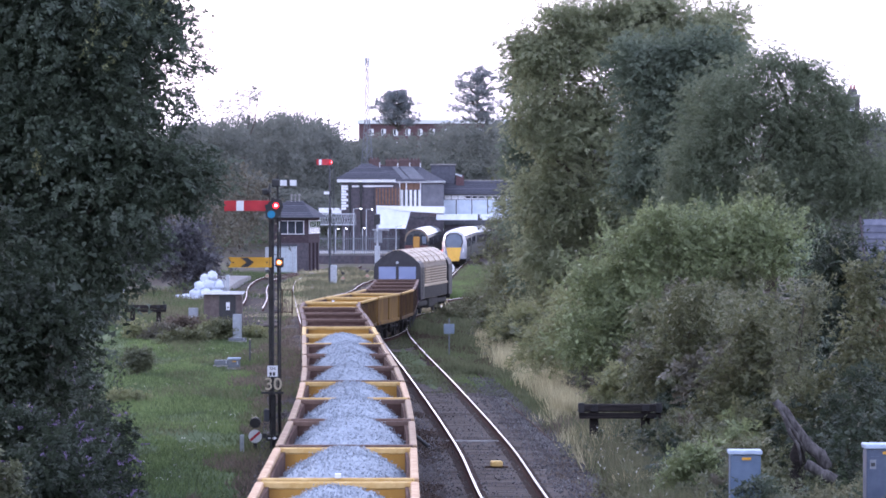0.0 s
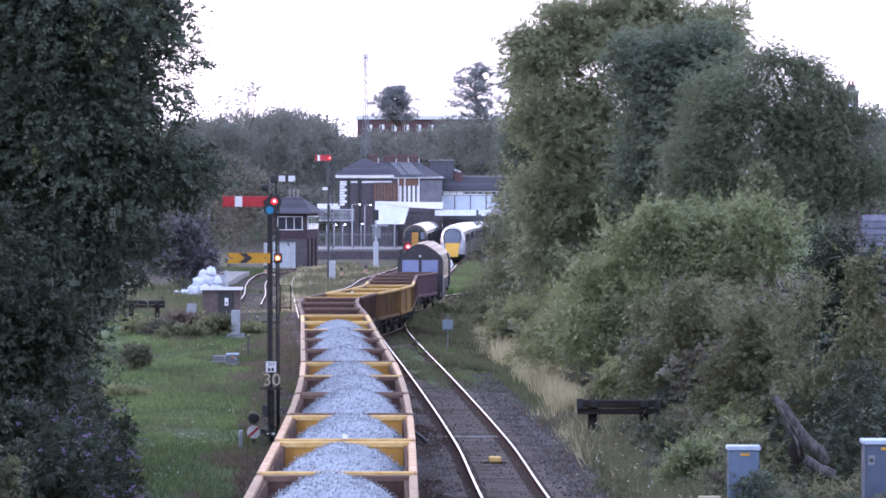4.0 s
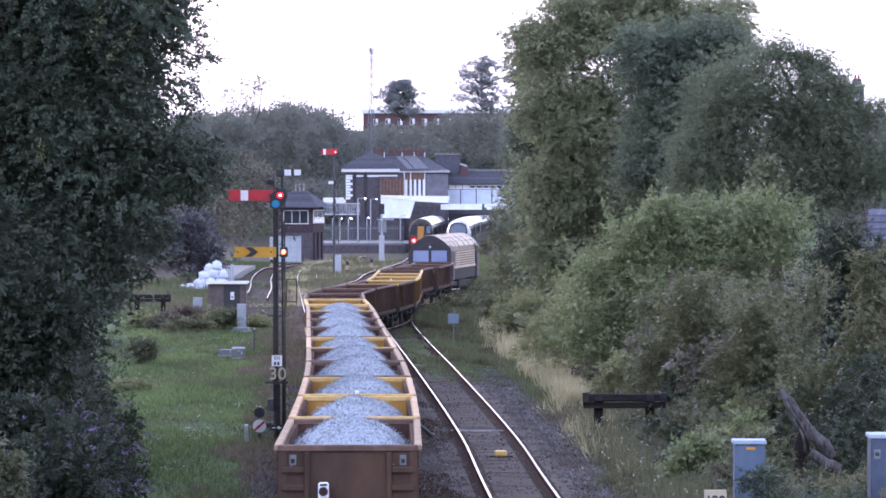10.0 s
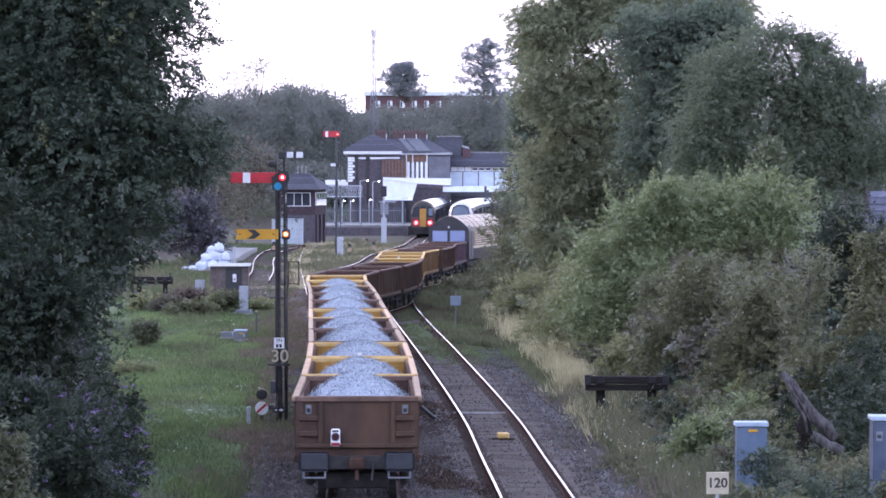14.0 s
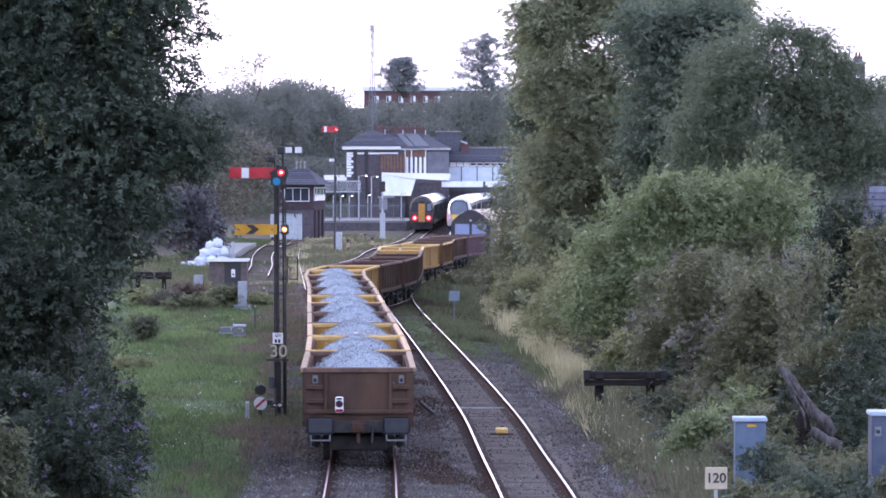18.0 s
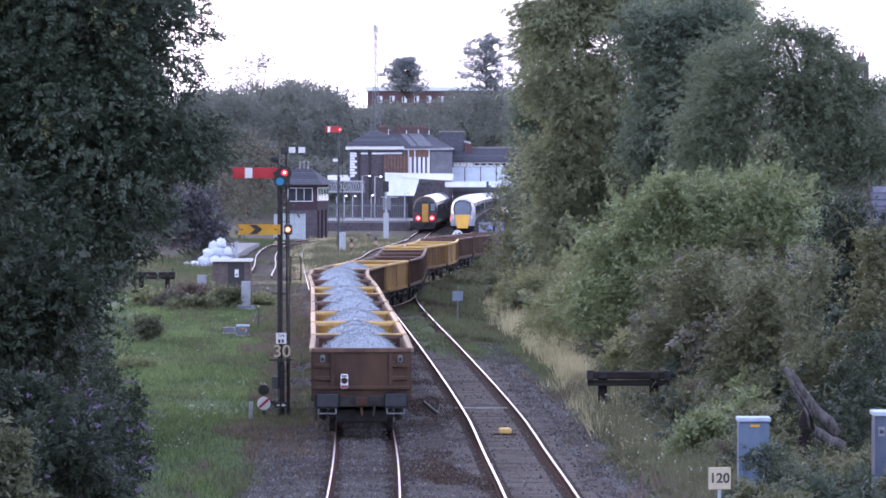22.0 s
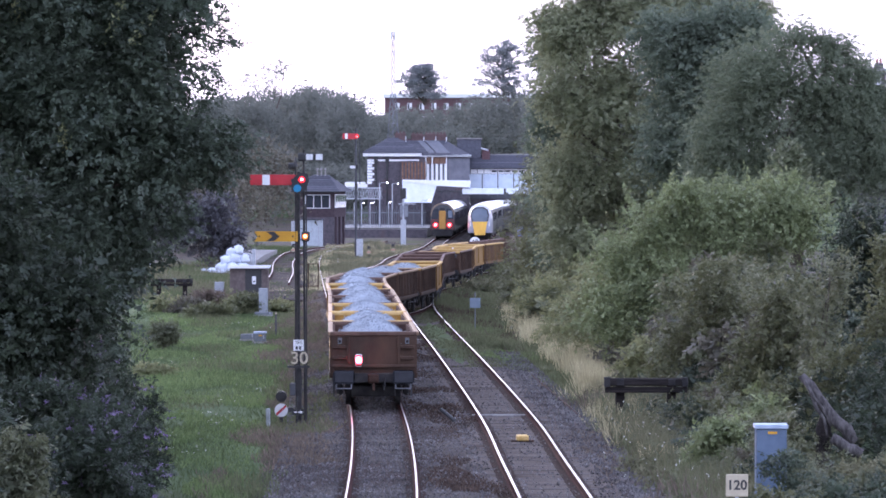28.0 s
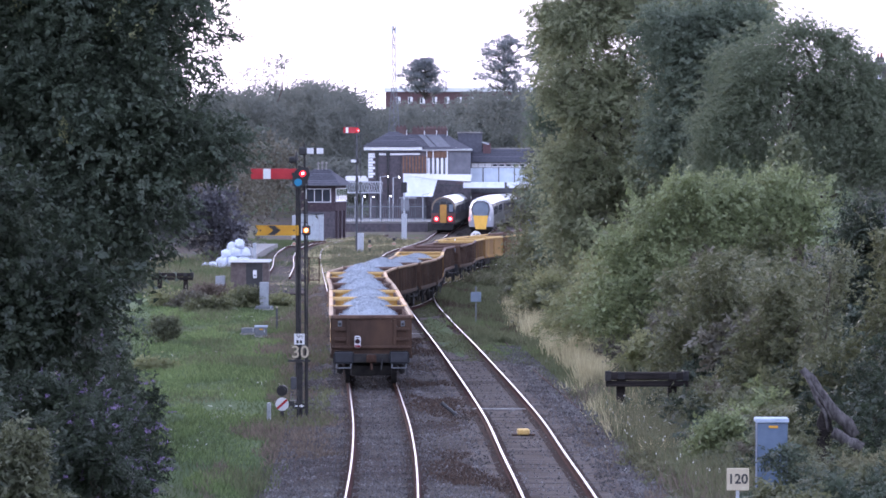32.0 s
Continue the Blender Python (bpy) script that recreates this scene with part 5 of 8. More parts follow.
part("lean_to", boxm(-2.0, -1.15, 0.2, 1.8, 0, 2.6), M_GALV, sh)

# ---- lattice mast ----
ms = empty("lattice_mast", pose(-6.5, 547, float(ground_height(-6.5, 547))), "tall pale grey steel lattice radio mast", "mast")
mast_top = 26.5 - float(ground_height(-6.5, 547))


def mast_half(z):
    return float(np.interp(z, [0, 13, 16.7, 18.3, 26.5], [1.5, 0.68, 0.45, 0.28, 0.17]))


lev = [k * 1.1 for k in range(int(mast_top / 1.1) + 1)]
legs = [(1, 0.6), (-1, 0.6), (0, -1)]
for lx, ly in legs:
    part("leg", pipe(bmesh.new(), [(lx * mast_half(a), ly * mast_half(a), a) for a in lev], 0.055, 5), M_CABLEBOX, ms)
for a, b in zip(lev, lev[1:]):
    ha, hb = mast_half(a), mast_half(b)
    for i in range(3):
        p, q = legs[i], legs[(i + 1) % 3]
        bm = bmesh.new()
        tube(bm, (p[0] * ha, p[1] * ha, a), (q[0] * hb, q[1] * hb, b), 0.04, n=4)
        tube(bm, (q[0] * ha, q[1] * ha, a), (p[0] * ha, p[1] * ha, a), 0.035, n=4)
        part("bracing", bm, M_CABLEBOX, ms)
for k, (dx, z) in enumerate(((0.3, -1.6), (-0.3, -1.5), (0.0, -0.6))):
    part("antenna", boxm(dx - 0.1, dx + 0.1, -0.2, 0.0, mast_top + z, mast_top + z + 1.4), M_WHITE, ms)

# ---- brick flats on the hill ----
fl = empty("brick_flats", pose(0, 928.1, float(ground_height(0, 928.1))), "long red-brick block of flats with a white roof edge", "building")
g0 = float(ground_height(0, 928.1))
fw = part("wall", boxm(-12.9, 24, 0, 10, 0, 24.6 - g0), M_DULLBRICK, fl)
part("roof", boxm(-13.3, 24.4, -0.5, 10.5, 24.6 - g0, 25.5 - g0), M_WHITE, fl)
for k in range(13):
    x = -10.6 + k * 2.75
    for z in (21.9, 18.9):
        w = part("window", boxm(x, x + 1.05, -0.06, 0.02, z - g0, z + 1.5 - g0), M_WHITE, fw)
        part("pane", boxm(x + 0.1, x + 0.5, -0.09, -0.06, z + 0.1 - g0, z + 1.4 - g0), M_GLASS, w)
part("side_block", boxm(-21, -12.9, 3, 9, 0, 20.3 - g0), M_WHITE, fl)

# ---- semaphore signal beside the near line ----
def text_part(name, words, size, m, material, parent, depth=0.01, heavy=0.0):
    """Lettering as a solid mesh."""
    cu = bpy.data.curves.new(name, "FONT")
    cu.body, cu.size, cu.extrude, cu.align_x, cu.align_y, cu.offset = words, size, depth, "CENTER", "CENTER", heavy
    tmp = bpy.data.objects.new(name, cu)
    me = bpy.data.meshes.new_from_object(tmp)
    bpy.data.objects.remove(tmp)
    me.materials.clear()
    me.materials.append(material)
    ob = new(name, me)
    ob.parent = parent
    ob.matrix_basis = m
    return ob


sg = empty("semaphore_signal", pose(-4.07, 117.0, -0.42) @ Matrix.Diagonal((1.055, 1.055, 1.024, 1)), "lattice-steel semaphore signal with red and yellow arms", "signal")
part("post", tubem((0, 0, 0), (0, 0, 7.15), 0.045, 0.04, 10), M_BLACK, sg)
part("post_casing", boxm(-0.08, 0.08, -0.08, 0.08, 0.0, 1.7, bevel=0.02), M_BLACK, sg)
part("rear_post", tubem((0.17, 0.08, 0), (0.13, 0.08, 7.75), 0.032, 0.028, 8), M_BLACK, sg)
part("front_pole", tubem((-0.08, -0.1, 1.2), (-0.08, -0.1, 7.3), 0.025, 0.02, 8), M_BLACK, sg)
part("finial", tubem((-0.08, -0.1, 7.3), (-0.08, -0.1, 7.55), 0.06, 0.01, 8), M_BLKPAINT, sg)
arm = part("stop_arm", boxm(-1.3, 0.0, -0.12, -0.1, 6.78, 7.07, bevel=0.008), M_RED, sg)
part("white_band", boxm(-0.97, -0.77, -0.126, -0.121, 6.785, 7.065), M_WHITE, arm)
part("arm_bracket", boxm(-0.2, -0.05, -0.16, -0.12, 6.86, 6.96), M_BLKPAINT, arm)
plate = part("spectacle", prismm([(-0.12, 7.0), (0.02, 7.12), (0.24, 7.1), (0.29, 6.9), (0.2, 6.66), (0.06, 6.54), (-0.08, 6.53), (-0.18, 6.62), (-0.19, 6.78)], "y", -0.17, -0.13), M_BLKPAINT, sg)
part("red_lens", tubem((0.09, -0.2, 6.93), (0.09, -0.165, 6.93), 0.085, n=16), M_REDGLOW, plate)
part("lamp_flame", tubem((0.095, -0.212, 6.935), (0.095, -0.201, 6.935), 0.042, n=12), M_REDCORE, plate)
part("blue_lens", tubem((-0.03, -0.19, 6.69), (-0.03, -0.165, 6.69), 0.105, n=16), M_BLUELENS, plate)
da = part("distant_arm", prismm([(-1.18, 5.22), (-1.1, 5.36), (-1.18, 5.5), (-0.02, 5.5), (-0.02, 5.22)], "y", -0.12, -0.1), M_ARMYEL, sg)
part("black_chevron", prismm([(-0.86, 5.23), (-0.66, 5.23), (-0.5, 5.36), (-0.66, 5.49), (-0.86, 5.49), (-0.7, 5.36)], "y", -0.126, -0.121), M_BLKPAINT, da)
for x in (-0.15, -1.05):
    part("arm_bolt", tubem((x, -0.135, 5.36), (x, -0.12, 5.36), 0.025), M_BLKPAINT, da)
lampb = part("lamp_case", boxm(0.08, 0.3, -0.2, 0.0, 5.22, 5.5, bevel=0.03), M_BLKPAINT, sg)
part("amber_lens", tubem((0.18, -0.225, 5.36), (0.18, -0.2, 5.36), 0.075, n=16), M_AMBER, lampb)
part("lamp_flame", tubem((0.185, -0.237, 5.365), (0.185, -0.226, 5.365), 0.04, n=12), M_AMBERCORE, lampb)
ba = part("back_arm", boxm(0.2, 0.64, 0.05, 0.07, 7.48, 7.64), M_WHITE, sg)
part("black_band", boxm(0.38, 0.46, 0.044, 0.05, 7.475, 7.645), M_BLKPAINT, ba)
part("arm_lamp", boxm(-0.02, 0.2, 0.0, 0.14, 7.44, 7.66, bevel=0.03), M_BLKPAINT, sg)
part("upper_lamp", boxm(-0.28, -0.06, -0.1, 0.06, 7.22, 7.4, bevel=0.04), M_BLKPAINT, sg)
sp = part("plate_bracket", boxm(-0.3, 0.3, -0.16, -0.1, 1.72, 1.78), M_BLKPAINT, sg)
text_part("speed_number", "30", 0.48, pose(0.02, -0.17, 1.98, 90, 0, 0), M_CREAM2, sp, 0.012, 0.004)
idp = part("identity_plate", boxm(-0.14, 0.14, -0.15, -0.12, 2.2, 2.5), M_WHITE, sg)
text_part("plate_letters", "SH", 0.14, pose(0, -0.155, 2.42, 90, 0, 0), M_BLKPAINT, idp, 0.003)
for k in range(2):
    part("plate_bar", boxm(-0.08 + k * 0.09, -0.02 + k * 0.09, -0.156, -0.15, 2.23, 2.32), M_BLKPAINT, idp)
part("phone_box", boxm(-0.24, -0.08, -0.16, 0.0, 0.95, 1.3, bevel=0.02), M_DKGREY, sg)
arrow = part("arrow_plate", boxm(-0.18, 0.16, -0.2, -0.17, 0.42, 0.58), M_BLKPAINT, sg)
part("arrow_mark", prismm([(-0.12, 0.485), (0.04, 0.485), (0.04, 0.45), (0.13, 0.5), (0.04, 0.55), (0.04, 0.515), (-0.12, 0.515)], "y", -0.206, -0.2), M_WHITE, arrow)
ld = part("ladder", tubem((-0.06, 0.45, 0), (-0.06, 0.2, 7.0), 0.018, n=6), M_BLACK, sg)
part("ladder_stile", tubem((0.2, 0.45, 0), (0.2, 0.2, 7.0), 0.018, n=6), M_BLACK, ld)
for k in range(22):
    z = 0.3 + k * 0.31
    y = 0.45 - 0.25 * z / 7.0
    part("rung", tubem((-0.06, y, z), (0.2, y, z), 0.012, n=5), M_DKGREY, ld)
bm = bmesh.new()
for k in range(14):
    tube(bm, (0.2 + 0.03 * math.sin(k), -0.1, k * 0.5), (0.2 + 0.03 * math.sin(k + 1), -0.1, k * 0.5 + 0.5), 0.012, n=5)
part("cable", bm, M_BLKPAINT, sg)
part("front_stake", tubem((-0.02, -0.35, 0), (-0.02, -0.35, 0.95), 0.022, n=6), M_BLKPAINT, sg)

# ground disc signal
gd = empty("ground_disc_signal", pose(-4.62, 118.4, -0.42) @ Matrix.Diagonal((1.06, 1.06, 1.06, 1)), "white ground disc signal with a red stripe", "signal")
part("stand", boxm(-0.05, 0.05, -0.05, 0.05, 0, 0.3), M_BLKPAINT, gd)
disc = part("disc", tubem((0, -0.1, 0.45), (0, -0.07, 0.45), 0.18, n=24), M_WHITE, gd)
part("red_stripe", prismm([(-0.15, 0.36), (-0.11, 0.31), (0.15, 0.54), (0.11, 0.59)], "y", -0.106, -0.101), M_RED, disc)
lamp = part("lamp_house", tubem((0, -0.12, 0.82), (0, 0.12, 0.82), 0.15, n=14), M_BLKPAINT, gd)
part("lamp_hood", tubem((0, -0.2, 0.84), (0, -0.12, 0.84), 0.1, n=12), M_BLKPAINT, lamp)
part("lever", boxm(0.15, 0.32, -0.02, 0.02, 0.4, 0.52), M_BLKPAINT, gd)
mk = tagged(part("marker_post", boxm(-0.06, 0.06, -0.05, 0.05, 0, 0.55, bevel=0.02), M_GALV), "short grey marker post in the grass", "post")
mk.matrix_basis = pose(-4.98, 117.9, -0.42)

# ---- signals further off ----
fs = empty("semaphore_signal", pose(-7.5, 358.7, -0.4), "tall distant semaphore signal with a red arm", "signal")
part("post", tubem((0, 0, 0), (0, 0, 11.4), 0.12, 0.08, 10), M_DKGREY, fs)
fa = part("stop_arm", boxm(-1.15, 0.15, -0.12, -0.09, 10.45, 10.95), M_RED, fs)
part("white_band", boxm(-0.95, -0.72, -0.13, -0.12, 10.46, 10.94), M_WHITE, fa)
part("red_lens", tubem((0.12, -0.2, 10.68), (0.12, -0.12, 10.68), 0.12, n=12), M_REDGLOW, fs)
part("lamp_flame", tubem((0.12, -0.22, 10.68), (0.12, -0.205, 10.68), 0.05, n=10), M_REDCORE, fs)
part("shunt_arm", boxm(-0.5, 0.0, -0.12, -0.09, 7.9, 8.15), M_WHITE, fs)
part("lamp_case", boxm(-0.05, 0.2, -0.2, 0.0, 7.85, 8.2), M_BLKPAINT, fs)
part("third_arm", boxm(0.15, 1.0, -0.12, -0.09, 6.25, 6.55), M_WHITE, fs)
part("arm_lamp", boxm(-0.1, 0.15, -0.2, 0.0, 6.2, 6.6), M_BLKPAINT, fs)
part("base_cabinet", boxm(0.05, 0.6, -0.25, 0.25, 0, 1.75, bevel=0.03), M_GALV, fs)
part("ladder", boxm(0.3, 0.36, 0.3, 0.34, 0, 10.4), M_DKGREY, fs)
cs = empty("colour_light_signal", pose(-4.05, 429.7, -0.4), "grey colour-light signal post with black lamp head", "signal")
part("post", tubem((0, 0, 2.4), (0, 0, 5.2), 0.12, 0.1), M_GALV, cs)
part("base_cabinet", boxm(-0.28, 0.28, -0.2, 0.2, 0, 2.7, bevel=0.03), M_GALV, cs)
hd = part("lamp_head", boxm(-0.3, 0.3, -0.2, 0.1, 4.9, 6.0, bevel=0.05), M_BLKPAINT, cs)
part("lamp_hood", tubem((0, -0.4, 5.6), (0, -0.2, 5.6), 0.2, n=12), M_BLKPAINT, hd)
part("bracket", boxm(-0.5, 1.3, -0.05, 0.05, 4.3, 4.4), M_GALV, cs)
part("relay_case", boxm(-0.35, 0.5, -0.1, 0.1, 3.0, 4.2, bevel=0.03), M_PALE, cs)
for k, (x, y) in enumerate(((-13.4, 371), (-6.4, 360), (-4.4, 371))):
    d = empty("ground_disc_signal", pose(x, y, -0.4), "small white ground disc in the yard", "signal", "yard discs")
    part("stand", boxm(-0.06, 0.06, -0.05, 0.05, 0, 0.4), M_BLKPAINT, d)
    dd = part("disc", tubem((0, -0.1, 0.6), (0, -0.05, 0.6), 0.18, n=16), M_CREAM2, d)
    part("red_stripe", boxm(-0.16, 0.16, -0.115, -0.102, 0.57, 0.63), M_RED, dd)
    part("lamp_house", boxm(-0.13, 0.13, -0.08, 0.1, 0.9, 1.15, bevel=0.03), M_BLKPAINT, d)

# speed board and lineside plates
b10 = empty("speed_board", pose(2.49, 313, -0.4), "round white speed restriction board on a post", "sign")
part("post", tubem((0, 0, 0), (0, 0, 2.15), 0.06), M_GALV, b10)
dk = part("disc", tubem((0, -0.1, 2.2), (0, -0.06, 2.2), 0.41, n=28), M_WHITE, b10)
text_part("speed_number", "10", 0.55, pose(0, -0.112, 2.2, 90, 0, 0), M_BLKPAINT, dk, 0.004, 0.01)
M_PLATE = mat("faded_blue_plate", (0.15, 0.185, 0.235), (0.2, 0.24, 0.29), scale=4, rough=0.6)
bp = empty("lineside_plate", pose(1.5, 187.7, -0.25), "small blue-grey plate on a thin post by the line", "sign")
part("post", boxm(-0.025, 0.025, -0.025, 0.025, 0, 1.75), M_CABLEBOX, bp)
part("plate", boxm(-0.24, 0.24, -0.06, -0.03, 1.05, 1.5, bevel=0.01), M_PLATE, bp)
m120 = empty("mile_plate", pose(5.25, 73.4, -0.42), "cream mileage plate with black figures on a post", "sign")
part("post", boxm(-0.03, 0.03, -0.02, 0.04, 0, 1.6), M_GALV, m120)
pp = part("plate", boxm(-0.2, 0.2, -0.05, -0.02, 1.48, 1.88, bevel=0.012), M_CREAM2, m120)
text_part("mile_number", "120", 0.24, pose(0, -0.053, 1.68, 90, 0, 0), M_BLKPAINT, pp, 0.003, 0.006)

# ---- trees, bushes and grass ----
def limb_path(bm, a, b, r0, r1, rng, n=4, bend=0.06, sides=7):
    """A bent, tapering limb in one skin, a little uneven in girth."""
    a, b = np.array(a, float), np.array(b, float)
    ln = np.linalg.norm(b - a)
    d = Vector((b - a) / max(ln, 1e-6))
    u = d.orthogonal().normalized()
    w = d.cross(u)
    rings = []
    for k in range(n + 1):
        t = k / n
        c = Vector(a * (1 - t) + b * t + (rng.normal(0, bend, 3) * ln if 0 < k < n else 0))
        r = (r0 + (r1 - r0) * t) * rng.uniform(0.92, 1.08)
        rings.append([bm.verts.new(c + (u * math.cos(2 * math.pi * i / sides) + w * math.sin(2 * math.pi * i / sides)) * r * rng.uniform(0.93, 1.07)) for i in range(sides)])
    for p, q in zip(rings, rings[1:]):
        for i in range(sides):
            j = (i + 1) % sides
            bm.faces.new((p[i], p[j], q[j], q[i]))
    bm.faces.new(rings[0][::-1])
    bm.faces.new(rings[-1])


def shoot_quads(blobs, n, leaf, ratio, rng):
    """Leafy young shoots standing out of the outline of a crown."""
    qs = [np.zeros((0, 3, 3))]
    for b in blobs:
        for k in range(n):
            a = rng.uniform(0, 2 * math.pi)
            f = np.array([b[0] + 0.75 * b[3] * math.cos(a), b[1] + 0.75 * b[4] * math.sin(a), b[2] + b[5] * rng.uniform(0.3, 0.85)])
            d = unit(np.array([math.cos(a) * 0.5, math.sin(a) * 0.5, 1.0]) + rng.normal(0, 0.25, 3))
            s = rng.uniform(0, 1, 40)[:, None]
            ps = f + d * s * min(b[5], 1.6) * rng.uniform(0.35, 0.8) + rng.normal(0, leaf * 0.95, (40, 3)) * (1.2 - s)
            qs.append(leaf_quads(ps, np.repeat(d[None], 40, 0), leaf, rng, 0.1, ratio))
    return np.concatenate(qs)


def tree(name, label, base, blobs, material, leaf=0.13, clump=0.26, per=30, seed=1, trunk=0.25, bark=None, category="tree", inner=0.7, ratio=0.66, fill=0.3, shoots=6, pairs=4, sag=0.35):
    """blobs: (dx, dy, z, rx, ry, rz, clumps) from the foot of the trunk."""
    rng = np.random.default_rng(seed)
    z0 = float(ground_height(base[0], base[1])) - 0.05
    t = empty(name, pose(base[0], base[1], z0), label, category)
    top = max(blobs, key=lambda b: b[2])
    bm = bmesh.new()
    fork = np.array([top[0] * 0.25, top[1] * 0.25, min(b[2] for b in blobs) * 0.75 + 0.3])
    limb_path(bm, (0, 0, 0), fork, trunk, trunk * 0.75, rng, 3)
    limb_path(bm, fork, (top[0], top[1], top[2]), trunk * 0.72, trunk * 0.2, rng, 4)
    tr = part("trunk", bm, bark or M_BARK, t, smooth=True)
    for b in blobs:
        if b is not top:
            bm = bmesh.new()
            k = rng.uniform(0.3, 0.8)
            limb_path(bm, fork * (1 - k * 0.3) + np.array(top[:3]) * k * 0.3, (b[0], b[1], b[2] + 0.3 * b[5]), trunk * 0.4, trunk * 0.1, rng, 4)
            part("limb", bm, bark or M_BARK, tr, smooth=True)
    q = twig_leaves(blobs, clump, per, rng, fill, leaf, ratio, 15, pairs, sag)
    small = [(x, y, z, rx * 0.74, ry * 0.74, rz * 0.74, max(4, n * 0.6)) for x, y, z, rx, ry, rz, n in blobs]
    p2, o2 = crown_points(small, clump * 1.6, max(4, per * inner * 1.3), rng, 0.5)
    q2 = leaf_quads(p2, o2, leaf * 1.1, rng, 0.3, 0.7)
    core = [(x, y, z, rx * 0.42, ry * 0.42, rz * 0.42, n * 0.2) for x, y, z, rx, ry, rz, n in blobs if rx > 1.7 and inner > 0.2]
    if core:
        p3, o3 = crown_points(core, clump, 10, rng, 0.6)
        q2 = np.concatenate([q2, leaf_quads(p3, o3, leaf * 2.4, rng, 0.3, 0.8)])
    quads_mesh("crown", np.concatenate([q, q2, shoot_quads(blobs, shoots, leaf, ratio, rng)]), material, t)
    return t


# the tall trees beside the meadow
big = tree("sycamore_tree", "tall dark green leafy tree overhanging the meadow", (-9.6, 98),
     [(1.3, 0, 10.2, 3.2, 2.4, 2.7, 420), (1.6, -0.4, 7.8, 3.2, 2.4, 2.2, 380), (-1.0, 0.4, 7.6, 2.8, 2.0, 2.4, 280), (-0.6, -0.8, 6.0, 2.8, 2.0, 2.2, 260), (1.0, 0.3, 5.6, 2.6, 2.0, 1.7, 230), (-1.5, 0, 9.5, 2.6, 2.2, 3.0, 240), (0.7, 0, 12.4, 3.0, 2.4, 2.2, 260), (2.9, 0.4, 11.4, 1.2, 1.2, 1.5, 120), (3.4, 0.2, 7.5, 1.1, 1.1, 1.0, 90)],
     M_LEAF0, leaf=0.115, clump=0.24, per=76, seed=11, trunk=0.26, ratio=0.55)
tree("sycamore_tree", "dark leafy tree in the hedge row", (-9.8, 89.7),
     [(-0.3, 0, 3.6, 1.9, 1.6, 1.8, 200), (1.4, 0.3, 4.2, 1.3, 1.4, 1.4, 130), (-0.6, 0, 5.8, 1.8, 1.6, 1.9, 170), (0.8, 0.6, 2.6, 1.5, 1.4, 1.2, 150)],
     M_LEAFD, leaf=0.12, clump=0.24, per=48, seed=12, trunk=0.12, bark=M_PALEBARK)
tree("lime_tree", "dark broad tree standing behind the overhanging one", (-9.9, 109),
     [(0.9, 0, 10.8, 2.1, 2.0, 2.8, 330), (-0.6, 0, 10.4, 2.4, 2.0, 3.0, 330), (-0.2, 0, 13.2, 2.4, 2.2, 2.2, 280), (0.9, 0, 8.0, 2.4, 2.0, 2.2, 280), (-1.8, 0, 7.6, 2.4, 2.0, 2.4, 240)],
     M_LEAF0, leaf=0.12, clump=0.26, per=60, seed=14, trunk=0.3)
tree("elder_tree", "shrubby dark tree behind the hedge", (-11.0, 116.8),
     [(0.6, 0, 4.4, 2.2, 2.2, 2.0, 220), (-1.0, 0, 6.0, 2.4, 2, 2.4, 180), (0.3, 0, 2.4, 2.0, 2, 1.7, 180), (1.5, 1, 7.0, 2.2, 2, 2.0, 160)],
     M_LEAFD, leaf=0.13, clump=0.26, per=46, seed=13, trunk=0.16)
rg_ = np.random.default_rng(77)
tips = shoot_quads([(1.4, -1.6, 9.0, 2.4, 1.0, 2.6, 0), (0.2, -1.8, 7.0, 2.2, 1.0, 2.2, 0), (2.2, -1.2, 10.6, 1.6, 1.0, 1.8, 0)], 5, 0.1, 0.5, rg_)
tagged(quads_mesh("shoot_tuft", tips, M_LEAFA, big), "pale yellow-green young leaves", kind="stuff")
for k, (x, y, top) in enumerate(((-8.75, 90.4, 3.75), (-8.05, 90.8, 3.2))):
    bm = bmesh.new()
    limb_path(bm, (0, 0, 0), (0.16 - 0.2 * k, 0, top), 0.07 - 0.025 * k, 0.035, np.random.default_rng(k), 7, 0.035)
    tagged(part("bare_sapling", bm, M_PALEBARK, smooth=True), "pale bare trunk standing in the hedge", "trunk").matrix_basis = pose(x, y, -0.42)


def bush(label, x, y, blobs, material, leaf=0.1, clump=0.16, per=36, seed=3, name="bush", stems=5, ratio=0.5, inner=0.5, shoots=7, pairs=4):
    rng = np.random.default_rng(seed)
    z0 = float(ground_height(x, y)) - 0.03
    t = empty(name, pose(x, y, z0), label, "bush")
    for k in range(stems):
        b = blobs[k % len(blobs)]
        bm = bmesh.new()
        limb_path(bm, (rng.normal(0, 0.1), rng.normal(0, 0.1), 0), (b[0] + rng.normal(0, 0.25) * b[3], b[1] + rng.normal(0, 0.2), b[2] + 0.6 * b[5]), 0.03, 0.008, rng, 4)
        part("stem", bm, M_BARK, t)
    q = twig_leaves(blobs, clump, per, rng, 0.25, leaf, ratio, 13, pairs, 0.25)
    small = [(a, b, c, rx * 0.74, ry * 0.74, rz * 0.74, max(3, n * 0.6)) for a, b, c, rx, ry, rz, n in blobs]
    p2, o2 = crown_points(small, clump * 1.5, max(4, per * inner), rng, 0.5)
    qs = [q, leaf_quads(p2, o2, leaf * 1.15, rng, 0.3, 0.7)]
    qs.append(shoot_quads(blobs, shoots, leaf, ratio, rng))
    quads_mesh("foliage", np.concatenate(qs), material, t)
    return t


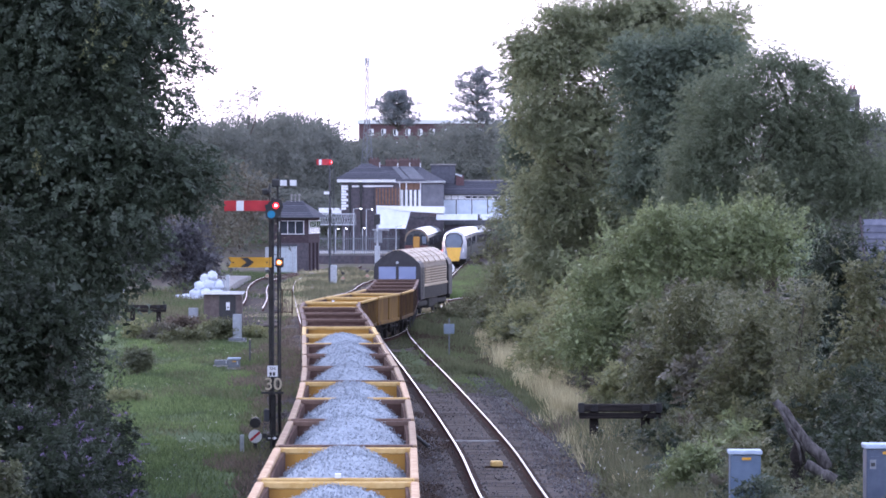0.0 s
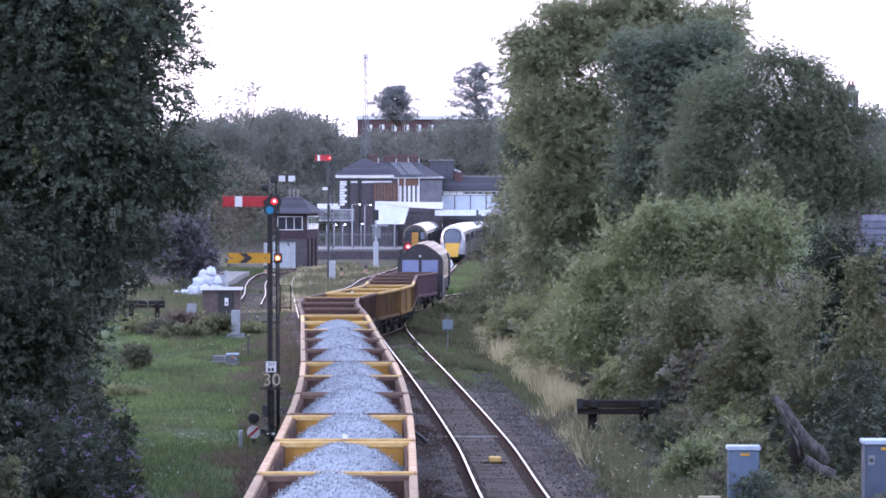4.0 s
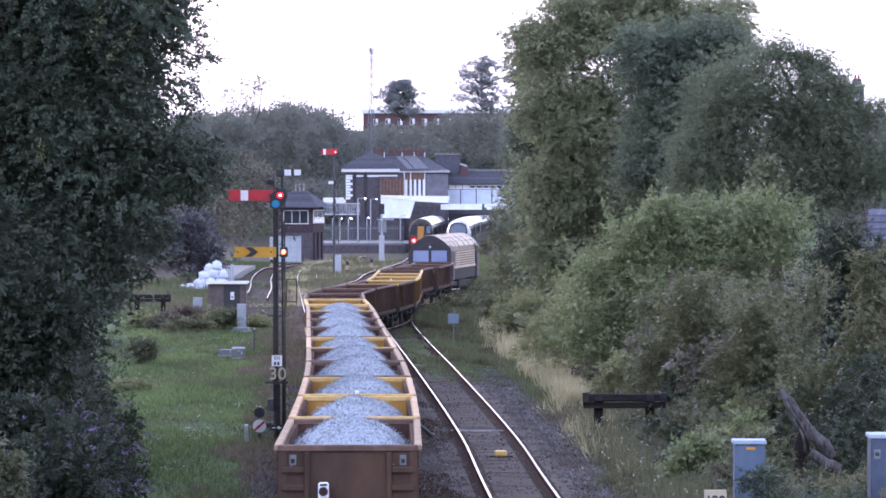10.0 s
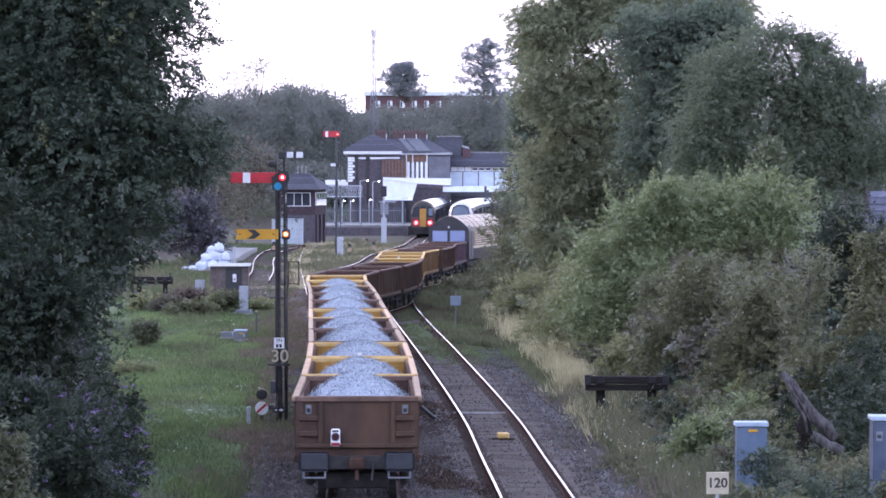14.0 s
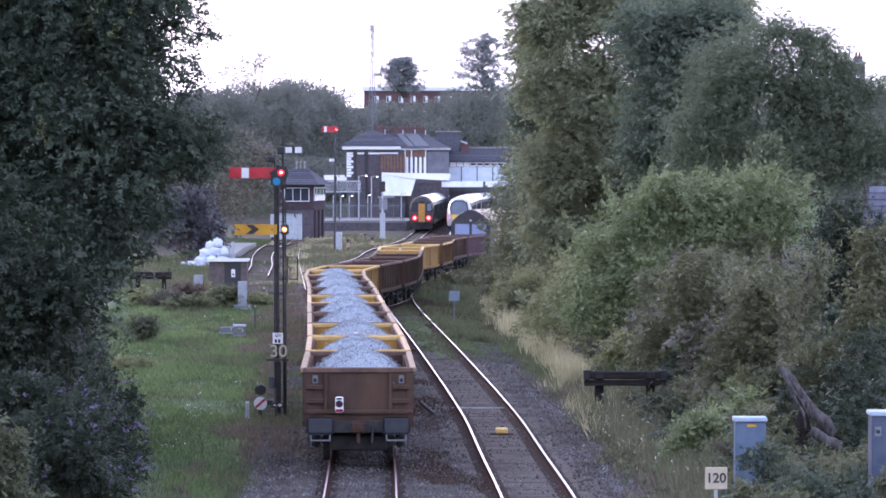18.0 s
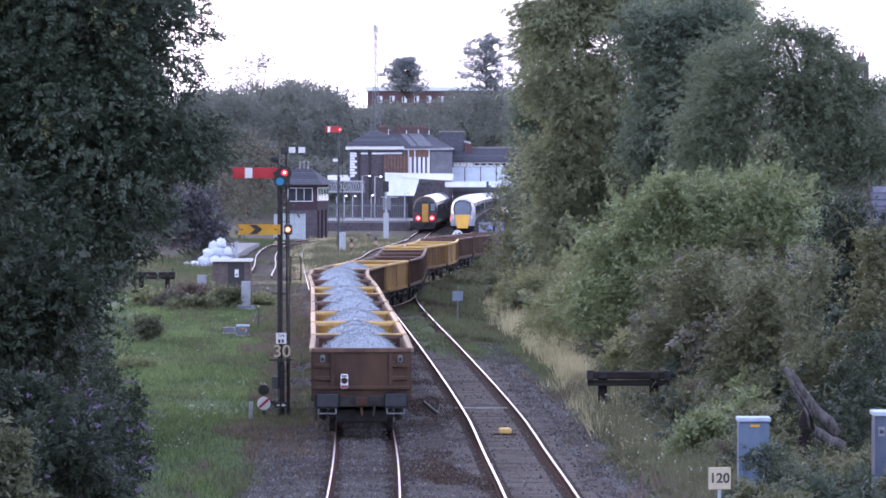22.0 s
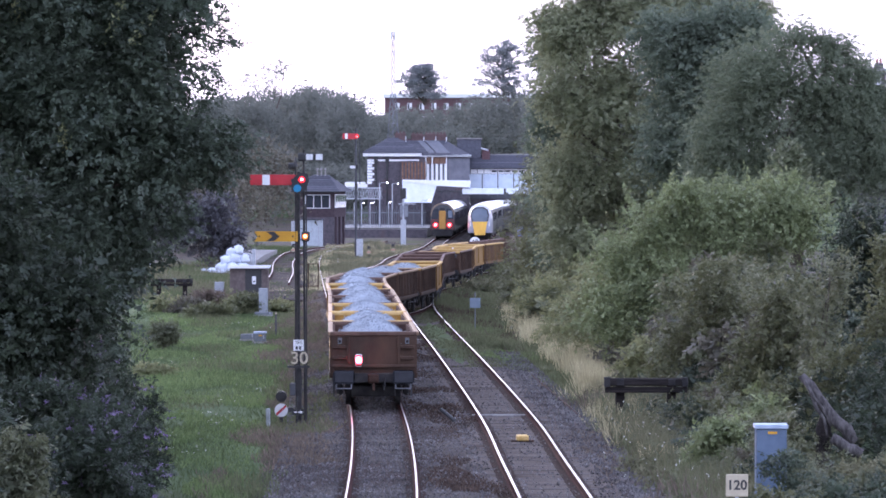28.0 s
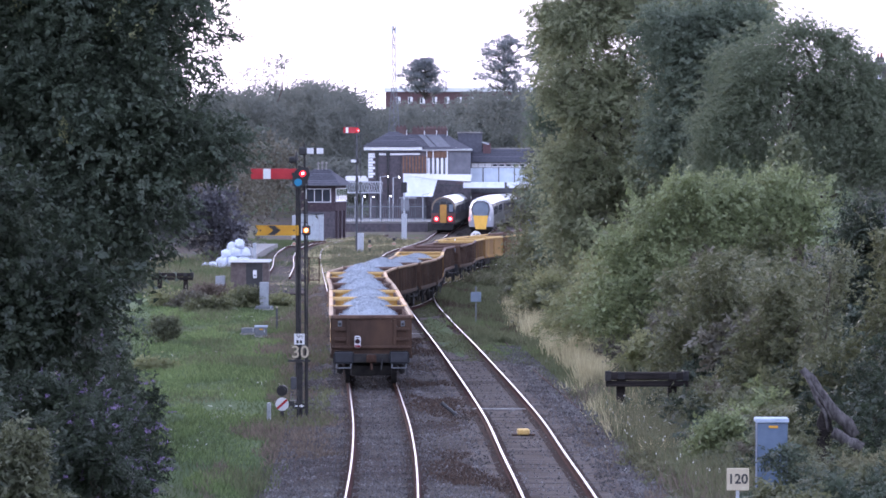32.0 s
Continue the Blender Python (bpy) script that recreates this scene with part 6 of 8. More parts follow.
def thicket(name, label, region, height, material, mounds, seed, leaf=0.11, clump=0.16, per=34, size=1.0, clumps=46, category="undergrowth"):
    """A tangle over a stretch of ground (x0, x1, y0, y1): many overlapping uneven mounds of leaves and upright shoots."""
    rng = np.random.default_rng(seed)
    x0, x1, y0, y1 = region
    kinds = material if isinstance(material, (list, tuple)) else [material]
    y = rng.uniform(y0, y1, mounds)
    a, b = (x0(y) if callable(x0) else np.full(mounds, x0)), (x1(y) if callable(x1) else np.full(mounds, x1))
    x = a + (b - a) * rng.uniform(0, 1, mounds)
    h = (height(x, y) if callable(height) else height) * rng.uniform(0.55, 1.3, mounds)
    g = ground_height(x, y)
    qs, ks = [], []
    for k in range(mounds):
        r = size * rng.uniform(0.4, 1.0)
        rz = min(h[k] * 0.75, r * rng.uniform(0.9, 1.7))
        blob = [(x[k], y[k], g[k] + h[k] - rz, r, r, rz, clumps * rng.uniform(0.7, 1.3)), (x[k], y[k], g[k] + (h[k] - rz) * 0.5, r * 0.9, r, max(0.2, (h[k] - rz) * 0.6), clumps * 0.4)]
        q = [twig_leaves(blob, clump, per, rng, 0.3, leaf * rng.uniform(0.75, 1.25), rng.uniform(0.4, 0.75), 7, int(rng.integers(2, 6)), 0.25)]
        for j in range(5):
            f = np.array([x[k] + rng.normal(0, 0.5) * r, y[k] + rng.normal(0, 0.4) * r, g[k] + h[k] * rng.uniform(0.6, 0.95)])
            d = unit(np.array([0, -0.1, 1.0]) + rng.normal(0, 0.35, 3))
            s = rng.uniform(0, 1, 22)[:, None]
            ps = f + d * s * r * rng.uniform(0.4, 0.8) + rng.normal(0, leaf * 0.7, (22, 3)) * (1.2 - s)
            q.append(leaf_quads(ps, np.repeat(d[None], 22, 0), leaf, rng, 0.1, 0.5))
        q = np.concatenate(q)
        qs.append(q)
        ks.append(np.full(len(q), int(np.clip((0.5 + 0.9 * noise.noise((x[k] * 0.4, y[k] * 0.13, seed)) + rng.normal(0, 0.22)) * len(kinds), 0, len(kinds) - 1))))
    return tagged(quads_mesh(name, np.concatenate(qs), kinds, which=np.concatenate(ks)), label, category, kind="stuff")


def blossom(parent, blobs, material, spikes, seed, length=0.28):
    """Drooping flower spikes over the outside of a bush."""
    rng = np.random.default_rng(seed)
    p, o = crown_points(blobs, 0.05, 2, rng, 0.0)
    pick = rng.choice(len(p), min(spikes, len(p)), replace=False)
    qs = []
    for i in pick:
        d = unit(o[i] + np.array([0, -0.4, -0.2]) + rng.normal(0, 0.3, 3))
        t = rng.uniform(0, 1, 22)[:, None]
        pts = p[i] + d * t * length + rng.normal(0, 0.022, (22, 3)) * (1.1 - t)
        qs.append(leaf_quads(pts, np.repeat(d[None], 22, 0), 0.045, rng, 0.0, 0.8))
    quads_mesh("blossom", np.concatenate(qs), material, parent)["label"] = "flower spikes"


# hedge along the meadow
HB = [(0, 0, 1.3, 1.3, 1.2, 1.3, 230), (0.5, 0.5, 0.7, 1.1, 1.1, 0.9, 150)]
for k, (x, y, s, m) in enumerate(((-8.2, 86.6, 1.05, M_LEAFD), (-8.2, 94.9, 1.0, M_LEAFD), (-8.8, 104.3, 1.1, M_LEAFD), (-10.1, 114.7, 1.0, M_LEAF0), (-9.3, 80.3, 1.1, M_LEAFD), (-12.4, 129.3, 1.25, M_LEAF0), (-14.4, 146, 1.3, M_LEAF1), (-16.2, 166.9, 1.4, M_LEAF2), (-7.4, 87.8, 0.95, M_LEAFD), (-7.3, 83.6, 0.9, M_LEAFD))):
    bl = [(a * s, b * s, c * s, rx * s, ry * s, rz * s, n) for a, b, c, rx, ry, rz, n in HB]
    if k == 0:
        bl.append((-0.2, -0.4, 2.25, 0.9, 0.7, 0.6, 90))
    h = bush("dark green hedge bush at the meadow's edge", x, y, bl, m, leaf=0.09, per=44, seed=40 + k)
    if k in (0, 1, 2, 8, 9):
        h["label"] = "buddleia bush with purple flower spikes"
        blossom(h, bl, M_PURPLE, 46, 60 + k)
bush("young pale green shrub with reddish tips", -8.15, 77.6, [(0, 0, 0.9, 0.75, 0.7, 0.9, 90), (0.3, 0, 0.5, 0.8, 0.6, 0.5, 60), (0.25, 0, 1.7, 0.3, 0.3, 0.55, 30)], M_LEAF1, leaf=0.12, per=36, seed=55)
bush("rounded grey-green shrub in the meadow", -11.5, 171, [(0, 0, 0.5, 0.55, 0.6, 0.55, 110)], M_LEAF1, leaf=0.1, seed=56, stems=3)
bush("low straggling shrub in the meadow", -10.7, 148.1, [(0, 0, 0.18, 0.4, 0.4, 0.2, 40), (0.7, 0.4, 0.14, 0.3, 0.3, 0.16, 24)], M_LEAFA, leaf=0.09, seed=57, stems=3)
for k, (x, y, w, h, m) in enumerate(((-12.3, 217, 1.2, 1.0, M_TAN), (-13.2, 215, 0.8, 0.6, M_LEAF9), (-11.8, 208, 1.1, 0.6, M_LEAF2), (-10.1, 214.6, 0.8, 0.95, M_LEAF2), (-10.7, 216, 0.6, 0.7, M_LEAFA), (-14.5, 216.9, 0.8, 0.6, M_LEAFA), (-8.6, 217, 0.4, 0.45, M_LEAFA))):
    bush("tangled bramble and weeds in front of the lineside hut", x, y, [(0, 0, h * 0.5, w * 0.7, 0.7, h * 0.55, 60), (w * 0.6, 0.2, h * 0.35, w * 0.5, 0.6, h * 0.4, 40), (-w * 0.5, -0.2, h * 0.3, w * 0.5, 0.5, h * 0.35, 36)], m, leaf=0.13, clump=0.24, per=20, seed=70 + k, stems=3, shoots=14)
bush("dark grey-leaved bush beside the yard", -17.6, 312.9, [(0, 0, 3.2, 2.0, 2.0, 2.6, 150), (-2.3, 0, 2.6, 2.0, 2, 2.5, 120), (1.2, 0, 1.6, 1.2, 1.2, 1.6, 70)], M_LEAFG, leaf=0.28, clump=0.5, per=26, seed=80)

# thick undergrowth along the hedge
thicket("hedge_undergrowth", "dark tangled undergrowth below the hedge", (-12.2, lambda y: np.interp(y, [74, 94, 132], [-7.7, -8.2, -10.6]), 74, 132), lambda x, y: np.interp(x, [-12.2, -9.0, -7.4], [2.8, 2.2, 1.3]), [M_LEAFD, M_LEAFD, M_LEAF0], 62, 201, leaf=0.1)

# the big trees on the other side of the line
tree("alder_tree", "tall olive-green tree with a ragged edge beside the line", (8.3, 202.3),
     [(-1.6, 0, 13.4, 2.6, 2.4, 2.6, 260), (1.2, 0, 14.6, 3.0, 2.6, 2.8, 280), (4.2, 0.4, 14.4, 3.0, 2.4, 2.4, 260), (6.0, 1.0, 13.6, 2.4, 2.2, 2.0, 160), (-2.0, -0.3, 10.0, 2.3, 2.2, 2.5, 260), (0.6, -0.8, 10.6, 2.8, 2.4, 2.6, 280), (3.6, -0.4, 12.0, 2.6, 2.4, 2.8, 240), (-1.9, -0.4, 6.6, 2.2, 2.0, 2.4, 240), (0.9, -0.9, 6.4, 2.6, 2.2, 2.6, 260), (-1.6, -0.5, 3.4, 2.3, 2.0, 2.2, 240), (1.0, -0.8, 2.6, 2.2, 2.0, 2.0, 200), (-3.0, 0, 14.2, 0.9, 0.8, 1.3, 60), (-0.7, 0.2, 15.4, 1.8, 1.6, 1.6, 120), (2.6, -0.6, 8.6, 2.2, 2.0, 2.4, 200), (2.4, -0.8, 5.0, 2.2, 2.0, 2.2, 160), (3.0, 0.4, 15.9, 2.5, 2.1, 1.6, 170), (6.3, 0.6, 14.9, 2.1, 2.0, 2.0, 150)],
     M_LEAFE, leaf=0.12, clump=0.3, per=80, seed=21, trunk=0.34)
tree("ivy_tree", "dark ivy-clad tree between the taller crowns", (12.2, 189.8),
     [(-1.0, 0, 12.4, 2.2, 2.0, 2.4, 240), (-0.8, -0.3, 9.8, 2.2, 2.2, 2.4, 240), (-1.4, -0.4, 7.2, 2.0, 2.0, 2.2, 200), (1.2, 0, 13.2, 2.0, 1.8, 1.8, 170), (0.8, -0.5, 10.4, 2.0, 1.8, 2.2, 160), (-0.2, -0.5, 5.0, 2.0, 1.8, 2.2, 140)],
     M_LEAFB, leaf=0.14, clump=0.3, per=64, seed=22, trunk=0.3)
tree("sycamore_tree", "dark sycamore edge beside the tall olive tree", (6.6, 212.0),
     [(-0.6, 0, 12.8, 1.7, 1.5, 2.0, 130), (-0.7, -0.3, 9.6, 1.6, 1.4, 2.2, 130), (-0.4, -0.5, 6.4, 1.5, 1.4, 2.0, 120), (-0.3, -0.5, 3.4, 1.5, 1.4, 1.8, 110)],
     M_LEAFB, leaf=0.16, clump=0.3, per=46, seed=34, trunk=0.2)
tree("willow_tree", "broad grey-green round-headed tree with fine leaves", (15.0, 175.2),
     [(-0.5, 0, 9.7, 4.0, 3.0, 3.1, 560), (1.9, 0, 8.5, 2.9, 2.6, 2.9, 360), (-2.6, -0.3, 7.6, 2.6, 2.4, 2.6, 320), (0.6, -0.6, 6.6, 3.6, 2.6, 2.6, 400), (4.1, 0, 6.6, 3.0, 2.4, 3.0, 340), (0.2, 0, 12.3, 1.3, 0.9, 0.9, 70), (1.6, 0, 11.8, 1.0, 0.8, 0.9, 60), (2.7, 0, 11.0, 0.9, 0.8, 0.8, 50), (3.7, 0, 9.8, 1.2, 0.9, 0.9, 70), (5.2, 0, 3.6, 2.4, 2, 2, 200), (-2.2, 0.6, 10.4, 1.6, 1.5, 1.7, 150)],
     M_LEAF7, leaf=0.085, clump=0.28, per=84, seed=23, trunk=0.36, ratio=0.5, fill=0.4, sag=0.5, shoots=2, inner=1.0)
tree("ash_tree", "bright green feathery ash tree above the bushes", (10.0, 150.2),
     [(-0.6, 0, 4.9, 1.5, 1.4, 1.6, 130), (0.5, 0.2, 5.4, 0.9, 0.9, 1.3, 60), (1.7, -0.2, 5.0, 1.5, 1.4, 1.7, 120), (3.0, -0.2, 4.9, 1.2, 1.3, 1.7, 90), (-2.2, -0.2, 4.2, 1.2, 1.2, 1.9, 110), (-3.6, -0.6, 3.2, 1.1, 1.1, 1.7, 90), (-1.2, -0.3, 5.9, 0.5, 0.5, 0.9, 24), (2.3, 0, 6.0, 0.5, 0.5, 1.0, 26), (0.6, -0.7, 3.2, 2.0, 1.5, 1.7, 120), (-1.6, -1.4, 2.4, 1.5, 1.3, 1.7, 110), (-3.9, -1.6, 1.6, 1.2, 1.2, 1.4, 80)],
     M_LEAF3, leaf=0.12, clump=0.36, per=66, seed=24, trunk=0.14, ratio=0.36, shoots=16, pairs=6, sag=0.45)
tree("whitebeam_tree", "pale grey-green sapling standing over the ash", (12.75, 155.0),
     [(0, 0, 6.0, 0.55, 0.6, 1.2, 60), (0.3, 0, 7.1, 0.32, 0.4, 0.8, 26), (0.7, 0, 6.3, 0.35, 0.4, 0.7, 24), (-0.4, 0, 5.2, 0.6, 0.6, 1.0, 40)], M_LEAF8, leaf=0.16, clump=0.26, per=30, seed=27, trunk=0.06, ratio=0.35)
bush("tall grey-green sallow bush by the line", 6.6, 158.5, [(0, 0, 2.0, 1.5, 1.5, 2.0, 190), (-1.0, -0.3, 1.4, 1.3, 1.2, 1.4, 130), (1.6, 0, 3.0, 1.4, 1.3, 1.6, 150), (0.5, 0, 3.6, 0.8, 0.8, 1.2, 60)], M_LEAFA, leaf=0.115, clump=0.28, per=50, seed=90, ratio=0.4)
bush("dark bramble thicket at the foot of the trees", 4.9, 187.7, [(0, 0, 1.2, 1.5, 1.4, 1.4, 160), (1.6, -0.5, 1.0, 1.5, 1.2, 1.2, 140)], M_LEAFA, leaf=0.12, clump=0.22, per=46, seed=91)
bush("dark bramble thicket beside the curve", 5.2, 225.3, [(0, 0, 2.2, 1.7, 2.0, 2.2, 170), (1.6, -1, 4.0, 1.8, 1.6, 2.4, 150)], M_LEAF2, leaf=0.13, clump=0.3, per=46, seed=92)
bush("leaning dark tree-bush beside the curve", 6.1, 254.5, [(0, 0, 3.0, 2.0, 2.2, 3.0, 170), (0.7, 0, 6.0, 2.2, 2, 3.0, 150)], M_LEAF2, leaf=0.16, clump=0.36, per=46, seed=93)
bush("tall dark thicket beside the fallen trunk", 11.6, 118.9, [(-0.8, 0, 2.2, 1.5, 1.4, 2.2, 240), (0.5, 0, 3.0, 1.2, 1.4, 2.4, 200), (0.2, -0.6, 1.2, 1.6, 1.2, 1.3, 170)], M_LEAFD, leaf=0.1, clump=0.24, per=44, seed=96)
bush("tall grey-green shrub gone to seed", 10.25, 109.5, [(-0.3, 0, 2.4, 0.45, 0.8, 1.5, 60), (0.2, 0, 3.7, 0.35, 0.6, 1.3, 46)], M_LEAF4, leaf=0.1, clump=0.2, per=36, seed=97, ratio=0.4)
bush("tall green shrub at the garden fence", 11.0, 104.0, [(0.2, 0, 2.2, 0.7, 0.8, 2.0, 140), (-0.9, 0, 1.4, 0.9, 0.8, 1.3, 120), (0.35, 0, 4.0, 0.35, 0.5, 1.5, 70)], M_LEAF2, leaf=0.1, clump=0.2, per=42, seed=98)
bush("young field maple with pale leaf tips over the fallen trunk", 9.15, 112.5, [(0, 0, 2.7, 0.9, 0.9, 1.4, 110), (-0.6, 0, 1.6, 0.9, 0.9, 1.3, 90), (0.5, 0.2, 3.4, 0.5, 0.6, 0.9, 40), (0.6, -0.3, 1.7, 0.8, 0.8, 1.2, 80), (-0.2, -0.4, 0.8, 1.0, 0.8, 0.9, 70)], M_LEAF2, leaf=0.105, clump=0.2, per=44, seed=99, ratio=0.6, pairs=2)
bush("bushy olive-leaved sapling behind the buffer stop", 8.2, 126.0, [(0, 0, 2.4, 1.0, 0.9, 1.6, 110), (-0.9, 0, 1.4, 0.9, 0.9, 1.3, 90), (0.9, 0.2, 2.0, 0.9, 0.9, 1.5, 90), (0.1, 0, 3.6, 0.5, 0.5, 0.8, 34)], M_LEAF2, leaf=0.11, clump=0.24, per=46, seed=100, ratio=0.45, pairs=4)
# leaf colour darkened here for the shade below the willow
tree("hawthorn_tree", "dark dense low tree below the garden fence", (12.3, 116),
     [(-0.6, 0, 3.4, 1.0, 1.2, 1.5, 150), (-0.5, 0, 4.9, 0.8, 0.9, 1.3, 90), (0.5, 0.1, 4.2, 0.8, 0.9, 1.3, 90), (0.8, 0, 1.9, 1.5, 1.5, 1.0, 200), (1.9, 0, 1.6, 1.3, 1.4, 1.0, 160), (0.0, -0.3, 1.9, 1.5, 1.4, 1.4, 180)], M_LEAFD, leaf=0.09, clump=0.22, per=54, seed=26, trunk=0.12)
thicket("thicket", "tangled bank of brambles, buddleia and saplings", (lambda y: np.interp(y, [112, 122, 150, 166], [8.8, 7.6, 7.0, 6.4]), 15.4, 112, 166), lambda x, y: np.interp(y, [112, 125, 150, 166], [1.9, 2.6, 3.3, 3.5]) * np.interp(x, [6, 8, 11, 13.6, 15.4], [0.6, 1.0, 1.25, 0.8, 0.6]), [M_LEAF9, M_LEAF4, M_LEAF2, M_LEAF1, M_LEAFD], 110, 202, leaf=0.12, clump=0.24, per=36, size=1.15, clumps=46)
# shade in the hollow by the trunk is put into the dark leaf colour
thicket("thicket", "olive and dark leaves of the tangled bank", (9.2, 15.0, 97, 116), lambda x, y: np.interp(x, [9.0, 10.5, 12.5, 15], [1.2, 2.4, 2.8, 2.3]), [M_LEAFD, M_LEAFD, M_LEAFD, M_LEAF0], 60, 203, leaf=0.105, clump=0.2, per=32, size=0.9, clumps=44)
thicket("thicket", "grey-green brambles spreading from the bank", (6.0, 8.6, 136, 160), lambda x, y: np.interp(x, [6.0, 7, 8.6], [0.9, 1.6, 2.2]), [M_LEAF9, M_LEAF4, M_LEAFA], 26, 208, leaf=0.12, clump=0.18, per=36, size=0.9)
thicket("young_shrubs", "bright green soft leaves behind the cabinet", (7.2, 9.4, 103, 112), lambda x, y: np.interp(x, [7.2, 8, 9.4], [0.8, 1.1, 1.5]), [M_LEAF2, M_LEAF3], 24, 207, leaf=0.11, clump=0.15, per=34, size=0.5, clumps=30)
thicket("rank_weeds", "rank green and yellowed weeds on the verge", (lambda y: np.interp(y, [71, 100, 120, 140], [5.2, 4.7, 5.0, 4.9]), lambda y: np.interp(y, [71, 100, 140], [11, 10.2, 8.0]), 71, 140), lambda x, y: np.interp(x, [4.7, 6.2, 10], [0.25, 0.5, 1.0]), [M_STRAW2, M_LEAF1, M_LEAF4, M_LEAF0], 200, 204, leaf=0.09, clump=0.13, per=22, size=0.5, clumps=18)
thicket("verge_scrub", "low dark brambles and shrubs on the verge", (lambda y: np.interp(y, [82, 92, 112, 126], [6.6, 6.3, 6.6, 6.8]), lambda y: np.interp(y, [82, 112, 126], [8.2, 9.0, 8.6]), 88, 126), lambda x, y: np.interp(x, [6.3, 7.2, 9.5], [0.5, 1.0, 1.6]), [M_LEAFD, M_LEAF0, M_LEAF1, M_LEAF2, M_LEAF6], 52, 209, leaf=0.1, clump=0.16, per=30, size=0.7, clumps=26)
bush("rounded fresh green sapling beside the grey cabinet", 6.4, 96.0, [(0, 0, 0.75, 0.42, 0.5, 0.6, 60), (-0.3, 0, 0.5, 0.4, 0.4, 0.5, 40), (0.2, 0, 1.1, 0.3, 0.3, 0.35, 26)], M_LEAF3, leaf=0.1, clump=0.15, per=34, seed=101, stems=3)
bush("brown withered dock and weeds beside the grey cabinet", 6.85, 93.0, [(0, 0, 0.45, 0.26, 0.3, 0.4, 40), (0.25, 0.1, 0.3, 0.25, 0.3, 0.3, 30)], M_LEAF6, leaf=0.07, clump=0.12, per=26, seed=102, stems=3)
thicket("nettles", "tall nettles and weeds round the grey cabinet", (6.0, 10.2, 74.5, 80.4), lambda x, y: np.interp(x, [6.0, 6.6, 8.2, 10.2], [1.0, 1.4, 1.1, 1.45]), [M_LEAF1, M_LEAF0, M_LEAF0, M_LEAF2], 60, 205, leaf=0.085, clump=0.12, per=32, size=0.42, clumps=24)
thicket("thicket", "dark brambles below the tall trees", (lambda y: np.interp(y, [166, 200, 240], [4.8, 3.8, 4.0]), 12, 166, 240), lambda x, y: np.interp(x, [3.4, 5, 12], [0.8, 2.0, 2.8]), [M_LEAFA, M_LEAF2, M_LEAF4], 60, 206, leaf=0.16, clump=0.24, per=30, size=1.3)

thicket("curve_weeds", "tall grey-green weeds and brambles beside the curve", (lambda y: np.interp(y, qR[:, 1], qR[:, 0]) + 2.7, lambda y: np.interp(y, qR[:, 1], qR[:, 0]) + 6.0, 254, 292), 1.45, [M_LEAF4, M_LEAF9, M_LEAF2, M_BLADE2], 46, 211, leaf=0.14, clump=0.22, per=22, size=0.95, clumps=24)
thicket("curve_weeds", "straggling olive weeds beside the curve", (lambda y: np.interp(y, qR[:, 1], qR[:, 0]) + 2.3, lambda y: np.interp(y, qR[:, 1], qR[:, 0]) + 4.6, 246, 345), 0.75, [M_LEAF4, M_STRAW2, M_LEAF2, M_LEAF9], 90, 210, leaf=0.15, clump=0.22, per=18, size=0.8, clumps=18)


def surface(x, y):
    """Height of the ground or of the ballast that lies on it."""
    xl, xr = np.interp(y, qL[:, 1], qL[:, 0]), np.interp(y, qR[:, 1], qR[:, 0])
    side = np.where(x < xl, xl - x, np.where(x > xr, x - xr, np.minimum(x - xl, xr - x)))
    bed_z = np.interp(side, [0, 1.45, 2.3], [-0.165, -0.165, -0.5])
    left = np.interp(xl - x, [0, 2.0, 2.9, 3.0], [-0.2, -0.26, -0.4, -0.6])
    right = np.interp(x - xr, [0, 1.9, 2.7, 2.8], [-0.2, -0.26, -0.4, -0.6])
    fill = np.where(x < xl, left, np.where(x > xr, right, -0.2))
    return np.maximum(ground_height(x, y), np.maximum(bed_z, np.where(y < 205, fill, -1.0)))


# low turf that has crept over the second line
M_TURF = mat("mossy_turf", (0.05, 0.067, 0.03), (0.08, 0.105, 0.046), scale=2.5, rough=0.95, bump=0.6, c3=(0.045, 0.04, 0.033), scale3=0.6, cover=0.35)
for lane, (u0, u1, ya, yb) in enumerate(((-0.66, 0.66, 152, 196), (0.9, 3.2, 149, 204))):
    q, s = spline(R_PTS, 1800)
    q = q[(q[:, 1] >= ya) & (q[:, 1] <= yb)]
    grow = np.minimum(1.0, np.minimum(np.arange(1, len(q) + 1), np.arange(len(q), 0, -1)) / 30) * (0.85 + 0.15 * np.sin(q[:, 1] * 0.9) * np.sin(q[:, 1] * 0.37 + lane))
    u = (u0 + u1) / 2 + np.outer(grow, np.linspace(u0 - u1, u1 - u0, 7) / 2)
    TX, TY = q[:, :1] + u, np.repeat(q[:, 1:], 7, 1)
    TZ = surface(TX, TY) + np.array([-0.02, 0.008, 0.014, 0.018, 0.014, 0.008, -0.02])
    tf = [(a * 7 + k, a * 7 + k + 1, (a + 1) * 7 + k + 1, (a + 1) * 7 + k) for a in range(len(q) - 1) for k in range(6)]
    tagged(link_mesh("turf", np.stack([TX, TY, TZ], -1).reshape(-1, 3), tf, M_TURF, smooth=True), "low green moss and turf creeping over the second line", "turf", kind="structure")

